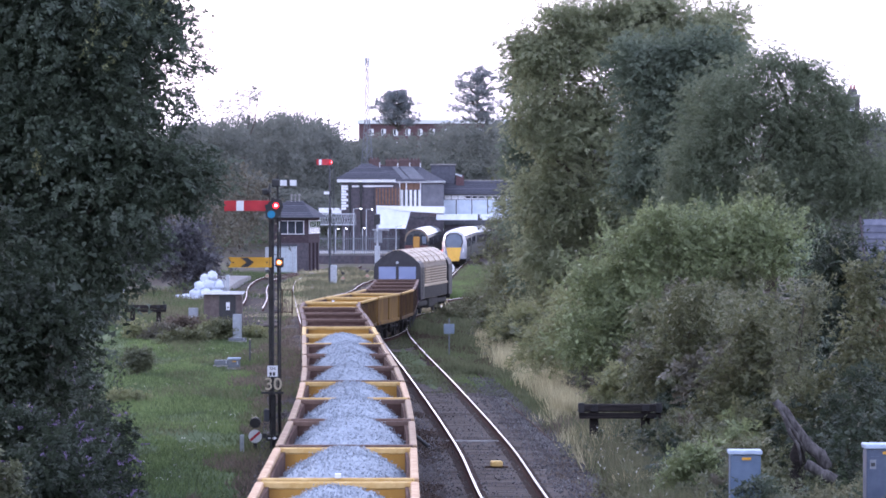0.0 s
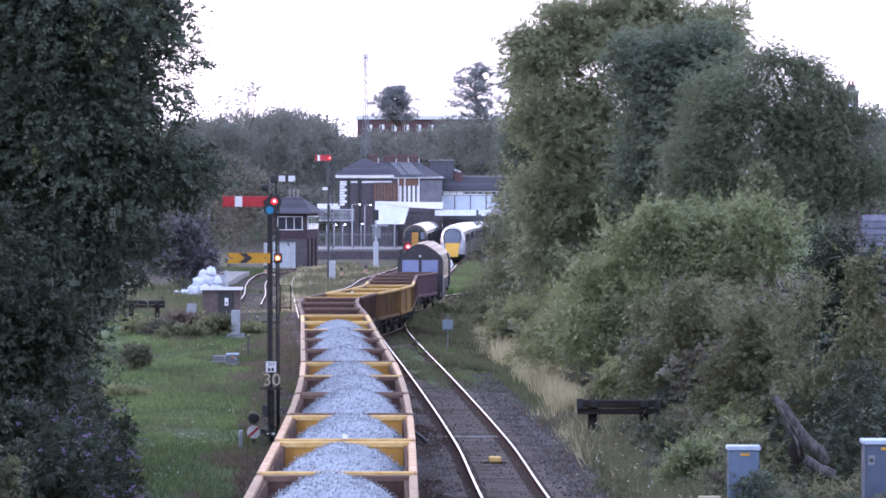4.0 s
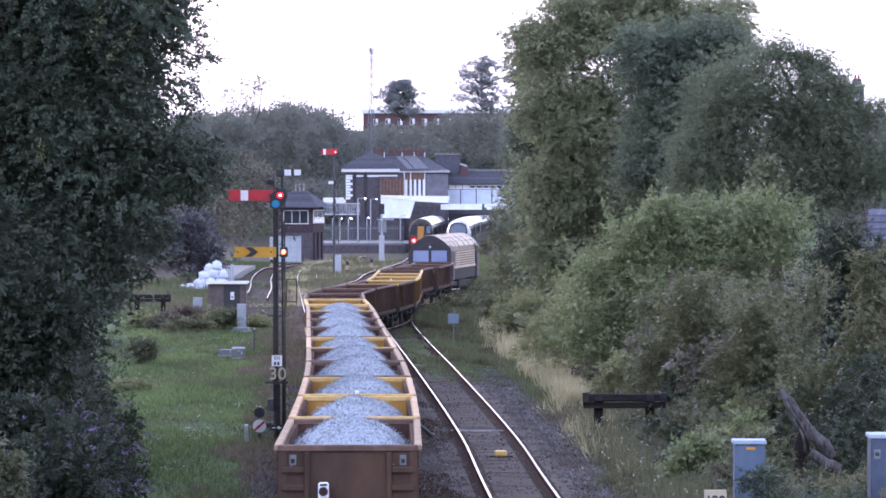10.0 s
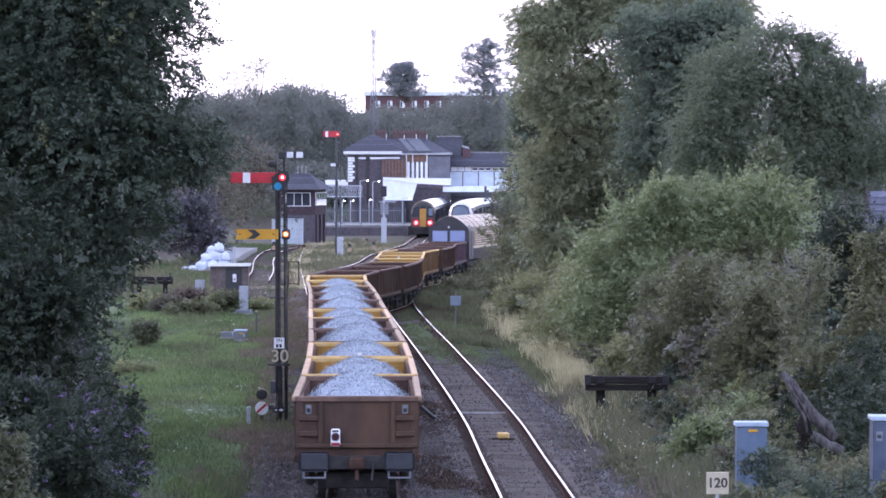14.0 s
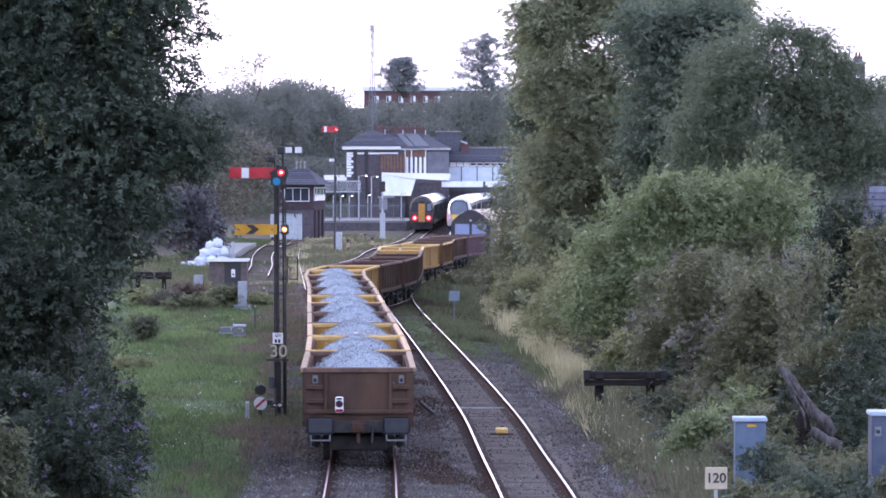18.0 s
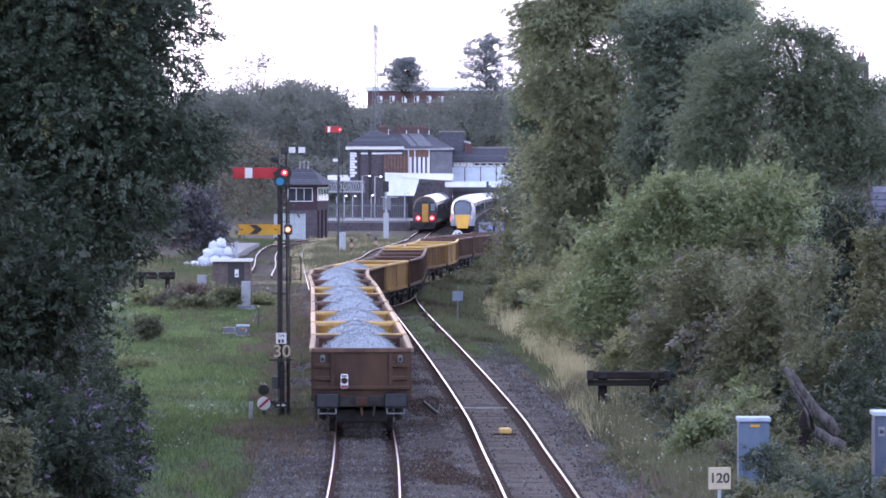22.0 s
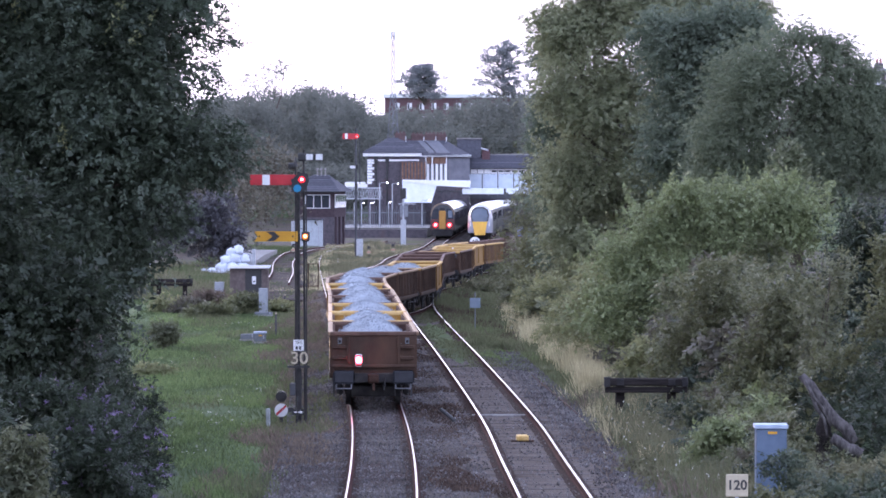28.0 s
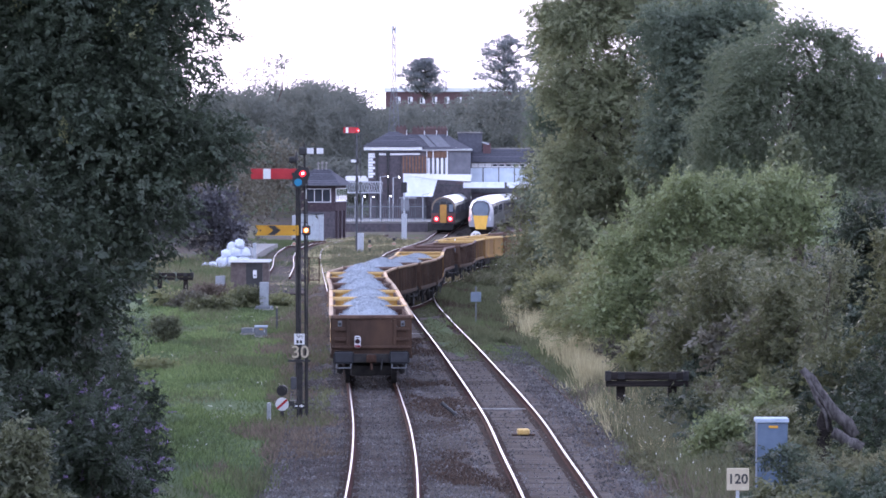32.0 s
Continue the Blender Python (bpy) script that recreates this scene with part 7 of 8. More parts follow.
# bare stems that rise through the thicket
for k, (x, y, h, lean) in enumerate(((10.1, 121.5, 4.0, -0.3), (10.5, 122.0, 3.7, -0.25), (9.6, 122.5, 3.2, 0.2))):
    rng = np.random.default_rng(300 + k)
    bm = bmesh.new()
    limb_path(bm, (0, 0, 0), (lean, 0, h), 0.04, 0.015, rng, 6, 0.02, 6)
    st_ = tagged(part("bare_sapling", bm, M_PALEBARK, smooth=True), "thin pale bare stem in the thicket", "trunk")
    st_.matrix_basis = pose(x, y, float(ground_height(x, y)) - 0.05)


# grass blades over the meadow and the verges
def blades(name, label, region, n, height, material, seed, lean=0.35, width=0.012, bare=-0.6):
    rng = np.random.default_rng(seed)
    x0, x1, y0, y1 = region
    x, y = rng.uniform(0, 1, n), y0 + (y1 - y0) * rng.uniform(0, 1, n) ** 1.25
    x = (x0(y) if callable(x0) else x0) * (1 - x) + (x1(y) if callable(x1) else x1) * x + rng.normal(0, 0.16, n) + 0.25 * np.sin(y * 0.7 + seed) * np.sin(y * 0.23)
    keep = np.array([noise.noise((a * 0.4, b * 0.12, seed)) for a, b in zip(x, y)]) > bare
    x, y = x[keep], y[keep]
    n = len(x)
    h = height * rng.uniform(0.4, 1.3, n) * (1 + 0.5 * np.sin(x * 0.9 + seed) * np.sin(y * 0.16))
    z = surface(x, y) - 0.02
    a = rng.uniform(0, 2 * math.pi, n)
    w = width * (1 + y / 190)
    base = np.stack([x, y, z], 1)
    tip = base + np.stack([rng.normal(0, lean, n) * h, rng.normal(0, lean, n) * h, h], 1)
    sd = np.stack([np.cos(a) * w, np.sin(a) * w, np.zeros(n)], 1)
    q = np.stack([base - sd, tip, base + sd], 1)
    return tagged(quads_mesh(name, q, material), label, "grass", kind="stuff")


def left_edge(y):
    return np.interp(y, qL[:, 1], qL[:, 0]) - 2.5


def right_edge(y):
    return np.interp(y, qR[:, 1], qR[:, 0]) + 2.6


blades("meadow_grass", "rough green meadow grass", (-16, left_edge, 71, 234), 90000, 0.13, M_BLADE, 5)
blades("meadow_grass", "lighter yellow-green grass in drifts over the meadow", (lambda y: np.interp(y, [71, 110, 234], [-6.4, -8.2, -15]), lambda y: left_edge(y) - 0.5, 71, 234), 30000, 0.13, M_BLADE3, 30, 0.4, 0.014, 0.08)
blades("meadow_grass", "soft light green grass in the far part of the meadow", (lambda y: np.interp(y, [84, 234], [-7.2, -16]), lambda y: left_edge(y) - 0.9, 84, 232), 42000, 0.15, M_BLADE3, 32, 0.4, 0.014, -0.02)
blades("meadow_weeds", "tufts of taller weeds in the meadow", (lambda y: np.interp(y, [71, 110, 234], [-7.5, -9.5, -16]), lambda y: left_edge(y) - 0.2, 71, 234), 22000, 0.26, M_BLADE2, 31, 0.4, 0.016, 0.16)
blades("dead_weeds", "dull brown dead grass at the meadow's edge", (lambda y: left_edge(y) - 1.5, lambda y: left_edge(y) + 0.1, 80, 200), 15000, 0.2, M_TAN, 33, 0.45, 0.016, 0.08)
blades("verge_grass", "rank green grass on the verge", (right_edge, lambda y: right_edge(y) + 4, 71, 146), 26000, 0.3, M_BLADE2, 6)
blades("verge_grass", "green grass between the lines and on the cess", (lambda y: np.interp(y, qR[:, 1], qR[:, 0]) - 0.65, lambda y: np.interp(y, qR[:, 1], qR[:, 0]) + 3.4, 150, 217), 20000, 0.09, M_BLADE2, 7, 0.35, 0.018, -0.1)
blades("dry_grass", "tall straw-coloured dry grass beside the line", (lambda y: np.interp(y, [130, 151, 170, 197, 215], [4.9, 4.7, 3.9, 3.1, 3.3]), lambda y: np.interp(y, [136, 151, 170, 197, 215], [5.3, 6.7, 7.0, 5.8, 4.6]), 136, 215), 19000, 0.7, M_STRAW, 8, 0.22, 0.014, -0.22)
blades("verge_grass", "long green grass below the trees", (right_edge, lambda y: right_edge(y) + 3.2, 140, 240), 14000, 0.22, M_BLADE2, 17)
blades("verge_grass", "fresh green grass over the second line", (lambda y: np.interp(y, qR[:, 1], qR[:, 0]) + 0.9, lambda y: np.interp(y, qR[:, 1], qR[:, 0]) + 3.4, 156, 207), 22000, 0.1, M_BLADE3, 29, 0.35, 0.018, -0.1)
blades("dead_weeds", "reddish-brown dead weeds between the two lines", (lambda y: np.interp(y, qL[:, 1], qL[:, 0]) + 1.15, lambda y: np.interp(y, qR[:, 1], qR[:, 0]) - 1.1, 74, 170), 24000, 0.07, M_WEED, 14, 0.5, 0.02, -0.05)
blades("dead_weeds", "reddish-brown dead weeds along the cess", (lambda y: np.interp(y, qL[:, 1], qL[:, 0]) - 2.9, lambda y: np.interp(y, qL[:, 1], qL[:, 0]) - 1.7, 95, 215), 14000, 0.12, M_TAN, 15, 0.5, 0.02, 0.0)
blades("dead_weeds", "reddish-brown dead weeds beside the second line", (lambda y: right_edge(y) - 0.8, lambda y: right_edge(y) + 0.3, 72, 140), 12000, 0.12, M_TAN, 16, 0.5, 0.02, 0.05)
blades("verge_grass", "rough olive grass over the shoulder of the curve", (lambda y: np.interp(y, qR[:, 1], qR[:, 0]) + 1.0, lambda y: np.interp(y, qR[:, 1], qR[:, 0]) + 4.2, 168, 330), 30000, 0.3, M_BLADE2, 18, 0.35, 0.018)
blades("dead_weeds", "brown dead weeds over the shoulder of the curve", (lambda y: np.interp(y, qR[:, 1], qR[:, 0]) + 0.9, lambda y: np.interp(y, qR[:, 1], qR[:, 0]) + 3.4, 168, 300), 16000, 0.25, M_WEED, 19, 0.4, 0.018, 0.0)
blades("tall_grass", "tall yellowing grass on the verge", (lambda y: right_edge(y) + 0.2, lambda y: right_edge(y) + 3.0, 84, 130), 16000, 0.6, M_STRAW2, 20, 0.35, 0.014, -0.1)
blades("tall_grass", "dry brown seeding grass on the verge", (lambda y: right_edge(y), lambda y: right_edge(y) + 2.2, 100, 134), 3000, 0.6, M_STRAW, 27, 0.4, 0.012, -0.05)
blades("dead_weeds", "dead brown stalks on the verge", (lambda y: right_edge(y) - 0.2, lambda y: right_edge(y) + 3.4, 78, 130), 9000, 0.45, M_TAN, 28, 0.45, 0.016, 0.0)
blades("tall_grass", "tall olive grass on the verge", (lambda y: right_edge(y) + 0.3, lambda y: right_edge(y) + 3.6, 76, 128), 18000, 0.5, M_BLADE2, 21, 0.3, 0.014, -0.3)
blades("verge_grass", "olive grass creeping over the cess", (lambda y: np.interp(y, qL[:, 1], qL[:, 0]) - 3.3, lambda y: np.interp(y, qL[:, 1], qL[:, 0]) - 1.5, 112, 290), 18000, 0.18, M_BLADE2, 22, 0.35, 0.018, -0.1)
blades("dead_weeds", "straw-brown dead grass on the cess", (lambda y: np.interp(y, qL[:, 1], qL[:, 0]) - 2.6, lambda y: np.interp(y, qL[:, 1], qL[:, 0]) - 1.3, 100, 290), 20000, 0.17, M_TAN, 23, 0.4, 0.018, -0.1)
blades("yard_grass", "weedy dry grass in the yard", (-20, left_edge, 229, 417), 30000, 0.3, M_BLADE, 9)
blades("yard_grass", "rough pale green grass between the station lines", (lambda y: np.interp(y, [p[1] for p in I_PTS], [p[0] for p in I_PTS]) + np.interp(y, [300, 344], [1.0, 1.5]), lambda y: np.interp(y, qR[:, 1], qR[:, 0]) - 2.1, 306, 440), 26000, 0.5, M_BLADE3, 34, 0.35, 0.02, -0.35)
blades("yard_grass", "olive grass between the station lines", (lambda y: np.interp(y, [p[1] for p in I_PTS], [p[0] for p in I_PTS]) + np.interp(y, [300, 344], [1.0, 1.5]), lambda y: np.interp(y, qR[:, 1], qR[:, 0]) - 2.1, 306, 440), 16000, 0.55, M_BLADE2, 35, 0.35, 0.02, -0.2)
blades("yard_straw", "olive weeds between the far sidings", (lambda y: np.interp(y, qL[:, 1], qL[:, 0]) + 0.2, lambda y: np.interp(y, [290, 310, 346, 420], [-5.5, -5.0, -4.6, -1.8]), 288, 425), 12000, 0.42, M_STRAW2, 24)
blades("yard_grass", "olive weeds over the far sleepers", (lambda y: np.interp(y, qL[:, 1], qL[:, 0]) - 2.4, lambda y: np.interp(y, qL[:, 1], qL[:, 0]) + 0.6, 296, 432), 8000, 0.22, M_BLADE2, 25)
blades("yard_straw", "dry weeds round the white bags", (-22, -12.3, 236, 322), 12000, 0.4, M_STRAW2, 26)
blades("yard_straw", "straw-coloured weeds beside the sidings", (-12, 2, 250, 428), 16000, 0.3, M_STRAW, 10)


# the wooded hill behind the station
def woodland(name, label, trees, material, seed, leaf=0.45):
    """trees: (x, y, top, radius) by the crown."""
    rng = np.random.default_rng(seed)
    blobs = []
    for x, y, top, r in trees:
        g = float(ground_height(x, y))
        h = top - g
        blobs += [(x, y, g + h * 0.72, r, r, h * 0.28, 76), (x + rng.normal(0, r * 0.3), y, g + h * 0.38, r * 0.95, r, h * 0.36, 34)]
    p, o = crown_points(blobs, 0.9, 14, rng, 0.2)
    return tagged(quads_mesh(name, leaf_quads(p, o, leaf, rng, 0.3, 0.7), material), label, "trees", kind="stuff")


rw = np.random.default_rng(99)


def rise(y, slope):
    """Height of a crown top that stands at that slope, in thousandths, above the eye's level."""
    return EYE[2] + slope * y / 1000


wood = []
for k in range(110):
    y, b = rw.uniform(572, 730), rw.uniform(-73, -16.3)
    top = np.interp(b, [-73, -61, -55, -48, -42, -33, -28, -25, -21, -18, -16], [14, 15, 19.5, 19, 19.5, 22, 21.5, 20.5, 18.5, 16, 13]) - rw.uniform(0, 8) * (rw.random() < 0.75)
    wood.append((b * y / 1000, y, rise(y, top - 0.8), rw.uniform(2.6, 4.8)))
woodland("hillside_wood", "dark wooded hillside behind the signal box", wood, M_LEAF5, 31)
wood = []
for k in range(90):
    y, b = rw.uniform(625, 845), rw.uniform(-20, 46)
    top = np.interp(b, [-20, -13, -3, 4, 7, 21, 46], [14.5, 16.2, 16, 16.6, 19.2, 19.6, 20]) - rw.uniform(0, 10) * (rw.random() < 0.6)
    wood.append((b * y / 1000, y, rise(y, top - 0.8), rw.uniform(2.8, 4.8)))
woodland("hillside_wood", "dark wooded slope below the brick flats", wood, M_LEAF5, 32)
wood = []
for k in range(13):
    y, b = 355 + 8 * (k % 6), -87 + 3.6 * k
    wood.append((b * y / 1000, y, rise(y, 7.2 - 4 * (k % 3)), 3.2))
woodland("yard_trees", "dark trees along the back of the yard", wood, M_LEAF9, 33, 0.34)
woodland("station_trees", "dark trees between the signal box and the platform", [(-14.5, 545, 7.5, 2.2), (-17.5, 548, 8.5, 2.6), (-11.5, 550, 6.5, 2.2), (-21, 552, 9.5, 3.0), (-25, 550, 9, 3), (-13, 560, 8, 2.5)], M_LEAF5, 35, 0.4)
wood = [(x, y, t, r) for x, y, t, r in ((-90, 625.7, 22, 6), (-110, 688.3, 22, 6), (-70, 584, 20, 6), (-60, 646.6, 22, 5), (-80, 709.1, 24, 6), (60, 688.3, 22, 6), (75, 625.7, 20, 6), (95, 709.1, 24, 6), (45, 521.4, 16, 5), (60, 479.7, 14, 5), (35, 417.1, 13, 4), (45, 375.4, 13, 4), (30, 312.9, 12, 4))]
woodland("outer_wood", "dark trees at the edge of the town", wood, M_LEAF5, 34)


def pine(x, y, top, spread, low, seed, label):
    """A pine whose layered, rounded crown begins at the share low of its height."""
    rng = np.random.default_rng(seed)
    g = float(ground_height(x, y))
    t = empty("pine_tree", pose(x, y, g), label, "tree")
    h = top - g
    bm = bmesh.new()
    limb_path(bm, (0, 0, 0), (0.3, 0, h * 0.95), 0.5, 0.14, rng, 5)
    tr = part("trunk", bm, M_BARK, t, smooth=True)
    blobs = []
    for k in range(33):
        f = (k // 4 + rng.uniform(0, 0.5)) / 8.5
        a = k * 2.4 + rng.uniform(-0.4, 0.4)
        r = spread * math.sqrt(max(0.03, 1 - (f * 1.25 - 0.25) ** 2)) * rng.uniform(0.4, 1.0)
        z = h * (low + (0.985 - low) * f)
        c = (math.cos(a) * r, math.sin(a) * r, z)
        bm = bmesh.new()
        limb_path(bm, (0.2, 0, z - r * 0.35), c, 0.15, 0.05, rng, 3)
        part("limb", bm, M_BARK, tr, smooth=True)
        for u in (0.55, 1.0):
            e = rng.uniform(0.2, 0.36) * spread
            blobs.append((c[0] * u, c[1] * u, c[2] + rng.uniform(-0.3, 0.5), e, e, e * 0.4, 26))
    p, o = crown_points(blobs, 0.32, 14, rng, 0.3, 6)
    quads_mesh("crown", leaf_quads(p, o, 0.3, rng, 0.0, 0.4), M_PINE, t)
    return t


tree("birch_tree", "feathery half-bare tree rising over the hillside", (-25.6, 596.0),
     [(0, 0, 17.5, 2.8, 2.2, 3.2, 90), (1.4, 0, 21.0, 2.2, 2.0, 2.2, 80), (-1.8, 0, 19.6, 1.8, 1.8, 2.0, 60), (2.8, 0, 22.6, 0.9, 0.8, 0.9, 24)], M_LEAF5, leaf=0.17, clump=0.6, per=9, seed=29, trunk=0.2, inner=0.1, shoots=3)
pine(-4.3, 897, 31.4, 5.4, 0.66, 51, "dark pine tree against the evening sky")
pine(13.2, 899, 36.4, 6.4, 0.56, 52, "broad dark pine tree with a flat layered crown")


def flowers(name, label, centres, seed, n=60, spread=0.5, height=0.35):
    rng = np.random.default_rng(seed)
    ps = []
    for x, y in centres:
        p = np.stack([rng.normal(x, spread, n), rng.normal(y, spread * 3, n)], 1)
        z = ground_height(p[:, 0], p[:, 1]) + height * rng.uniform(0.4, 1.2, n)
        ps.append(np.column_stack([p, z]))
    p = np.repeat(np.concatenate(ps), 3, axis=0)
    p = p + rng.normal(0, 0.02, p.shape)
    up = np.repeat([[0.0, -0.6, 0.8]], len(p), 0)
    return tagged(quads_mesh(name, leaf_quads(p, up, 0.035, rng, 0.0, 0.9), M_BLOOM), label, "flowers", kind="stuff")


flowers("meadow_flowers", "white flower heads scattered in the meadow", [(-6.9, 122), (-6.4, 131), (-6.0, 138), (-7.2, 112), (-6.6, 107), (-6.2, 118), (-9.5, 160), (-8.2, 196), (-10, 200), (-12.5, 204), (-5.2, 165), (-5.6, 190)], 81, 9, 0.4, 0.14)
flowers("verge_flowers", "white flower heads in the verge", [(5.6, 104), (5.2, 97), (6.2, 100), (6.6, 94), (5.0, 110), (5.8, 116), (3.9, 200), (4.4, 190), (4.6, 210), (5.6, 90)], 82, 16, 0.6, 0.75)

# ---- lineside things ----
def buffer_stop(x, y, label, turn=0):
    b = empty("buffer_stop", pose(x, y, -0.42, 0, 0, turn), label, "buffer stop", "buffer stops")
    bm = boxm(-1.2, 1.2, -0.14, 0.14, 1.08, 1.3, bevel=0.03)
    beam = part("beam", bm, M_WOODDK, b)
    part("lower_beam", boxm(-1.2, 1.2, -0.1, 0.1, 0.88, 1.05, bevel=0.02), M_WOODDK, b)
    for sx in (-0.75, 0.75):
        post = part("post", boxm(sx - 0.13, sx + 0.13, 0.1, 0.36, 0, 1.1, bevel=0.02), M_WOODDK, b)
        part("brace", tubem((sx, 0.3, 1.0), (sx, 1.4, 0.05), 0.08), M_RUST, post)
        part("shoe", boxm(sx - 0.1, sx + 0.1, -0.18, -0.14, 1.1, 1.28), M_BLACK, beam)
    part("iron_strap", boxm(-1.22, -1.05, -0.17, 0.17, 1.06, 1.33), M_BLACK, beam)
    part("iron_strap", boxm(1.05, 1.22, -0.17, 0.17, 1.06, 1.33), M_BLACK, beam)
    return b


buffer_stop(5.95, 120.3, "weathered timber buffer stop overgrown with weeds")
buffer_stop(-15.6, 237.8, "dark timber buffer stop at the end of the siding")
M_BLUEGREY = mat("blue_grey_cabinet_paint", (0.088, 0.123, 0.18), (0.123, 0.163, 0.229), scale=2.5, rough=0.6, c3=(0.08, 0.11, 0.15), scale3=0.9, cover=0.35)


M_LID = mat("pale_blue_lid", (0.3, 0.36, 0.45), (0.4, 0.46, 0.55), scale=3, rough=0.6)
M_DKBLUE = mat("dark_blue_cabinet_paint", (0.06, 0.075, 0.115), (0.09, 0.11, 0.155), scale=2.5, rough=0.6)


def cabinet(x, y, w, h, label, material, cap=True, z=-0.42):
    c = empty("lineside_cabinet", pose(x, y, z), label, "cabinet", "lineside cabinets")
    body = part("body", boxm(-w / 2, w / 2, 0, w * 0.8, 0.08, h, bevel=0.012), material, c)
    part("plinth", boxm(-w / 2 - 0.05, w / 2 + 0.05, -0.04, w * 0.8 + 0.04, 0, 0.08), M_CONC, c)
    part("door", boxm(-w / 2 + 0.03, w / 2 - 0.03, -0.015, 0.0, 0.16, h - 0.14), material, body)
    part("handle", boxm(w / 2 - 0.12, w / 2 - 0.08, -0.04, -0.015, h * 0.5, h * 0.5 + 0.14), M_GALV, body)
    if cap:
        part("lid", boxm(-w / 2 - 0.03, w / 2 + 0.03, -0.04, w * 0.8 + 0.04, h, h + 0.09, bevel=0.015), M_LID, c)
        part("notice", boxm(-w * 0.12, w * 0.18, -0.02, -0.014, h - 0.1, h - 0.05), M_ARMYEL, body)
    return c


cabinet(6.5, 81.3, 0.6, 2.2, "blue-grey steel equipment cabinet among weeds", M_BLUEGREY)
c2 = cabinet(8.95, 78.2, 0.8, 2.5, "dark blue-grey equipment cabinet with a white label", M_DKBLUE)
part("label_plate", boxm(-0.34, -0.22, -0.02, -0.014, 2.12, 2.3), M_PALE, c2)
part("label_bar", boxm(-0.32, -0.24, -0.026, -0.021, 2.17, 2.24), M_BLKPAINT, c2)
M_PALECAB = mat("pale_grey_cabinet_paint", (0.27, 0.29, 0.32), (0.36, 0.38, 0.41), scale=4, rough=0.6, c3=(0.2, 0.2, 0.19), scale3=1.5, cover=0.3)
cabinet(-9.29, 214.0, 0.46, 1.4, "pale grey slim equipment cabinet", M_PALECAB, False)
cabinet(-9.2, 212.0, 0.9, 0.22, "low grey cable box in the grass", M_CABLEBOX, False)
cabinet(-13.0, 240.5, 0.55, 1.05, "small pale grey cabinet beside the hut", M_PALECAB, False)
cabinet(-8.52, 180.4, 0.62, 0.3, "low grey steel cable box in the meadow", M_CABLEBOX, False)
cabinet(-7.85, 177.7, 0.5, 0.42, "low grey steel cable box with a pale lid", M_CABLEBOX, True)

# lineside hut
hut = empty("lineside_hut", pose(-11.25, 239.9, -0.42), "small brown hut with a white roof edge and dark door", "hut")
M_HUT = mat("brown_hut_boards", (0.1, 0.08, 0.075), (0.17, 0.14, 0.13), scale=3, rough=0.85, bump=0.3)
hw = part("wall", boxm(-1.1, 1.1, 0, 1.8, 0, 1.9), M_HUT, hut)
for k in range(10):
    part("board", boxm(-1.1 + k * 0.22, -0.9 + k * 0.22, -0.02, 0, 0.04, 1.86), M_HUT, hw)
part("roof", boxm(-1.2, 1.2, -0.2, 2.0, 1.9, 2.0), M_PANEL, hut)
part("roof_edge", boxm(-1.22, 1.22, -0.26, -0.2, 1.86, 2.04), M_WHITE, hut)
dr = part("door", boxm(-0.2, 0.75, -0.06, -0.02, 0.05, 1.8), M_BLKPAINT, hut)
part("notice", boxm(0.2, 0.42, -0.08, -0.06, 0.95, 1.4), M_WHITE, dr)
part("notice_bar", boxm(0.26, 0.36, -0.085, -0.08, 1.05, 1.15), M_BLKPAINT, dr)

# marker posts in the meadow
for x, y, h, m in ((-7.48, 185.6, 1.0, M_DKGREY), (-8.5, 223, 0.75, M_DKGREY)):
    mp = empty("marker_post", pose(x, y, -0.42), "thin dark marker post with a pale top in the grass", "post")
    part("post", boxm(-0.04, 0.04, -0.04, 0.04, 0, h, bevel=0.01), m, mp)
    part("cap", boxm(-0.045, 0.045, -0.045, 0.045, h, h + 0.09, bevel=0.01), M_CREAM2, mp)

# white bags of material
rb = np.random.default_rng(5)
M_BAG = mat("white_woven_bag", (0.511, 0.552, 0.643), (0.627, 0.663, 0.75), scale=3, rough=0.8, bump=0.5)


def bag(x, y, z, w, h, seed):
    rng = np.random.default_rng(seed)
    bm = bmesh.new()
    bmesh.ops.create_icosphere(bm, subdivisions=3, radius=1)
    for v in bm.verts:
        c = v.co
        k = 1.0 / max(abs(c.x), abs(c.y), abs(c.z)) ** 0.55
        n = noise.noise(Vector((c.x * 1.6 + seed, c.y * 1.6, c.z * 1.6)))
        crease = abs(noise.noise(Vector((c.x * 3.4, c.y * 3.4 + seed, c.z * 2.2))))
        sag = 1.0 + 0.16 * (0.4 - c.z)
        v.co = Vector((c.x * k * w / 2 * sag, c.y * k * w / 2 * sag, (c.z * k * 0.5 + 0.5) * h)) * (1 + 0.3 * n - 0.16 * crease)
    o = tagged(part("material_bag", bm, M_BAG, smooth=True), "bulging white woven bag of ballast material", "bag", "white bags")
    o.matrix_basis = pose(x, y, z, 0, 0, rng.uniform(0, 90))
    return o


HEAP = ((-0.75, 0, 0, 0.85, 0.8), (0, -0.1, 0, 0.85, 0.85), (0.72, 0.1, 0, 0.85, 0.85), (-1.45, 0.1, 0, 0.8, 0.45), (-1.95, -0.1, 0, 0.7, 0.4), (-0.45, 0.3, 0.76, 0.8, 0.62), (0.25, 0.2, 0.8, 0.8, 0.72), (0.85, 0.3, 0.8, 0.7, 0.7), (-0.1, 0.4, 1.3, 0.7, 0.62), (0.45, 0.3, 1.45, 0.65, 0.66))
for k, (dx, dy, dz, w, h) in enumerate(HEAP):
    bag(-15.5 + dx, 304.5 + dy, -0.42 + dz, w, h, 200 + k)
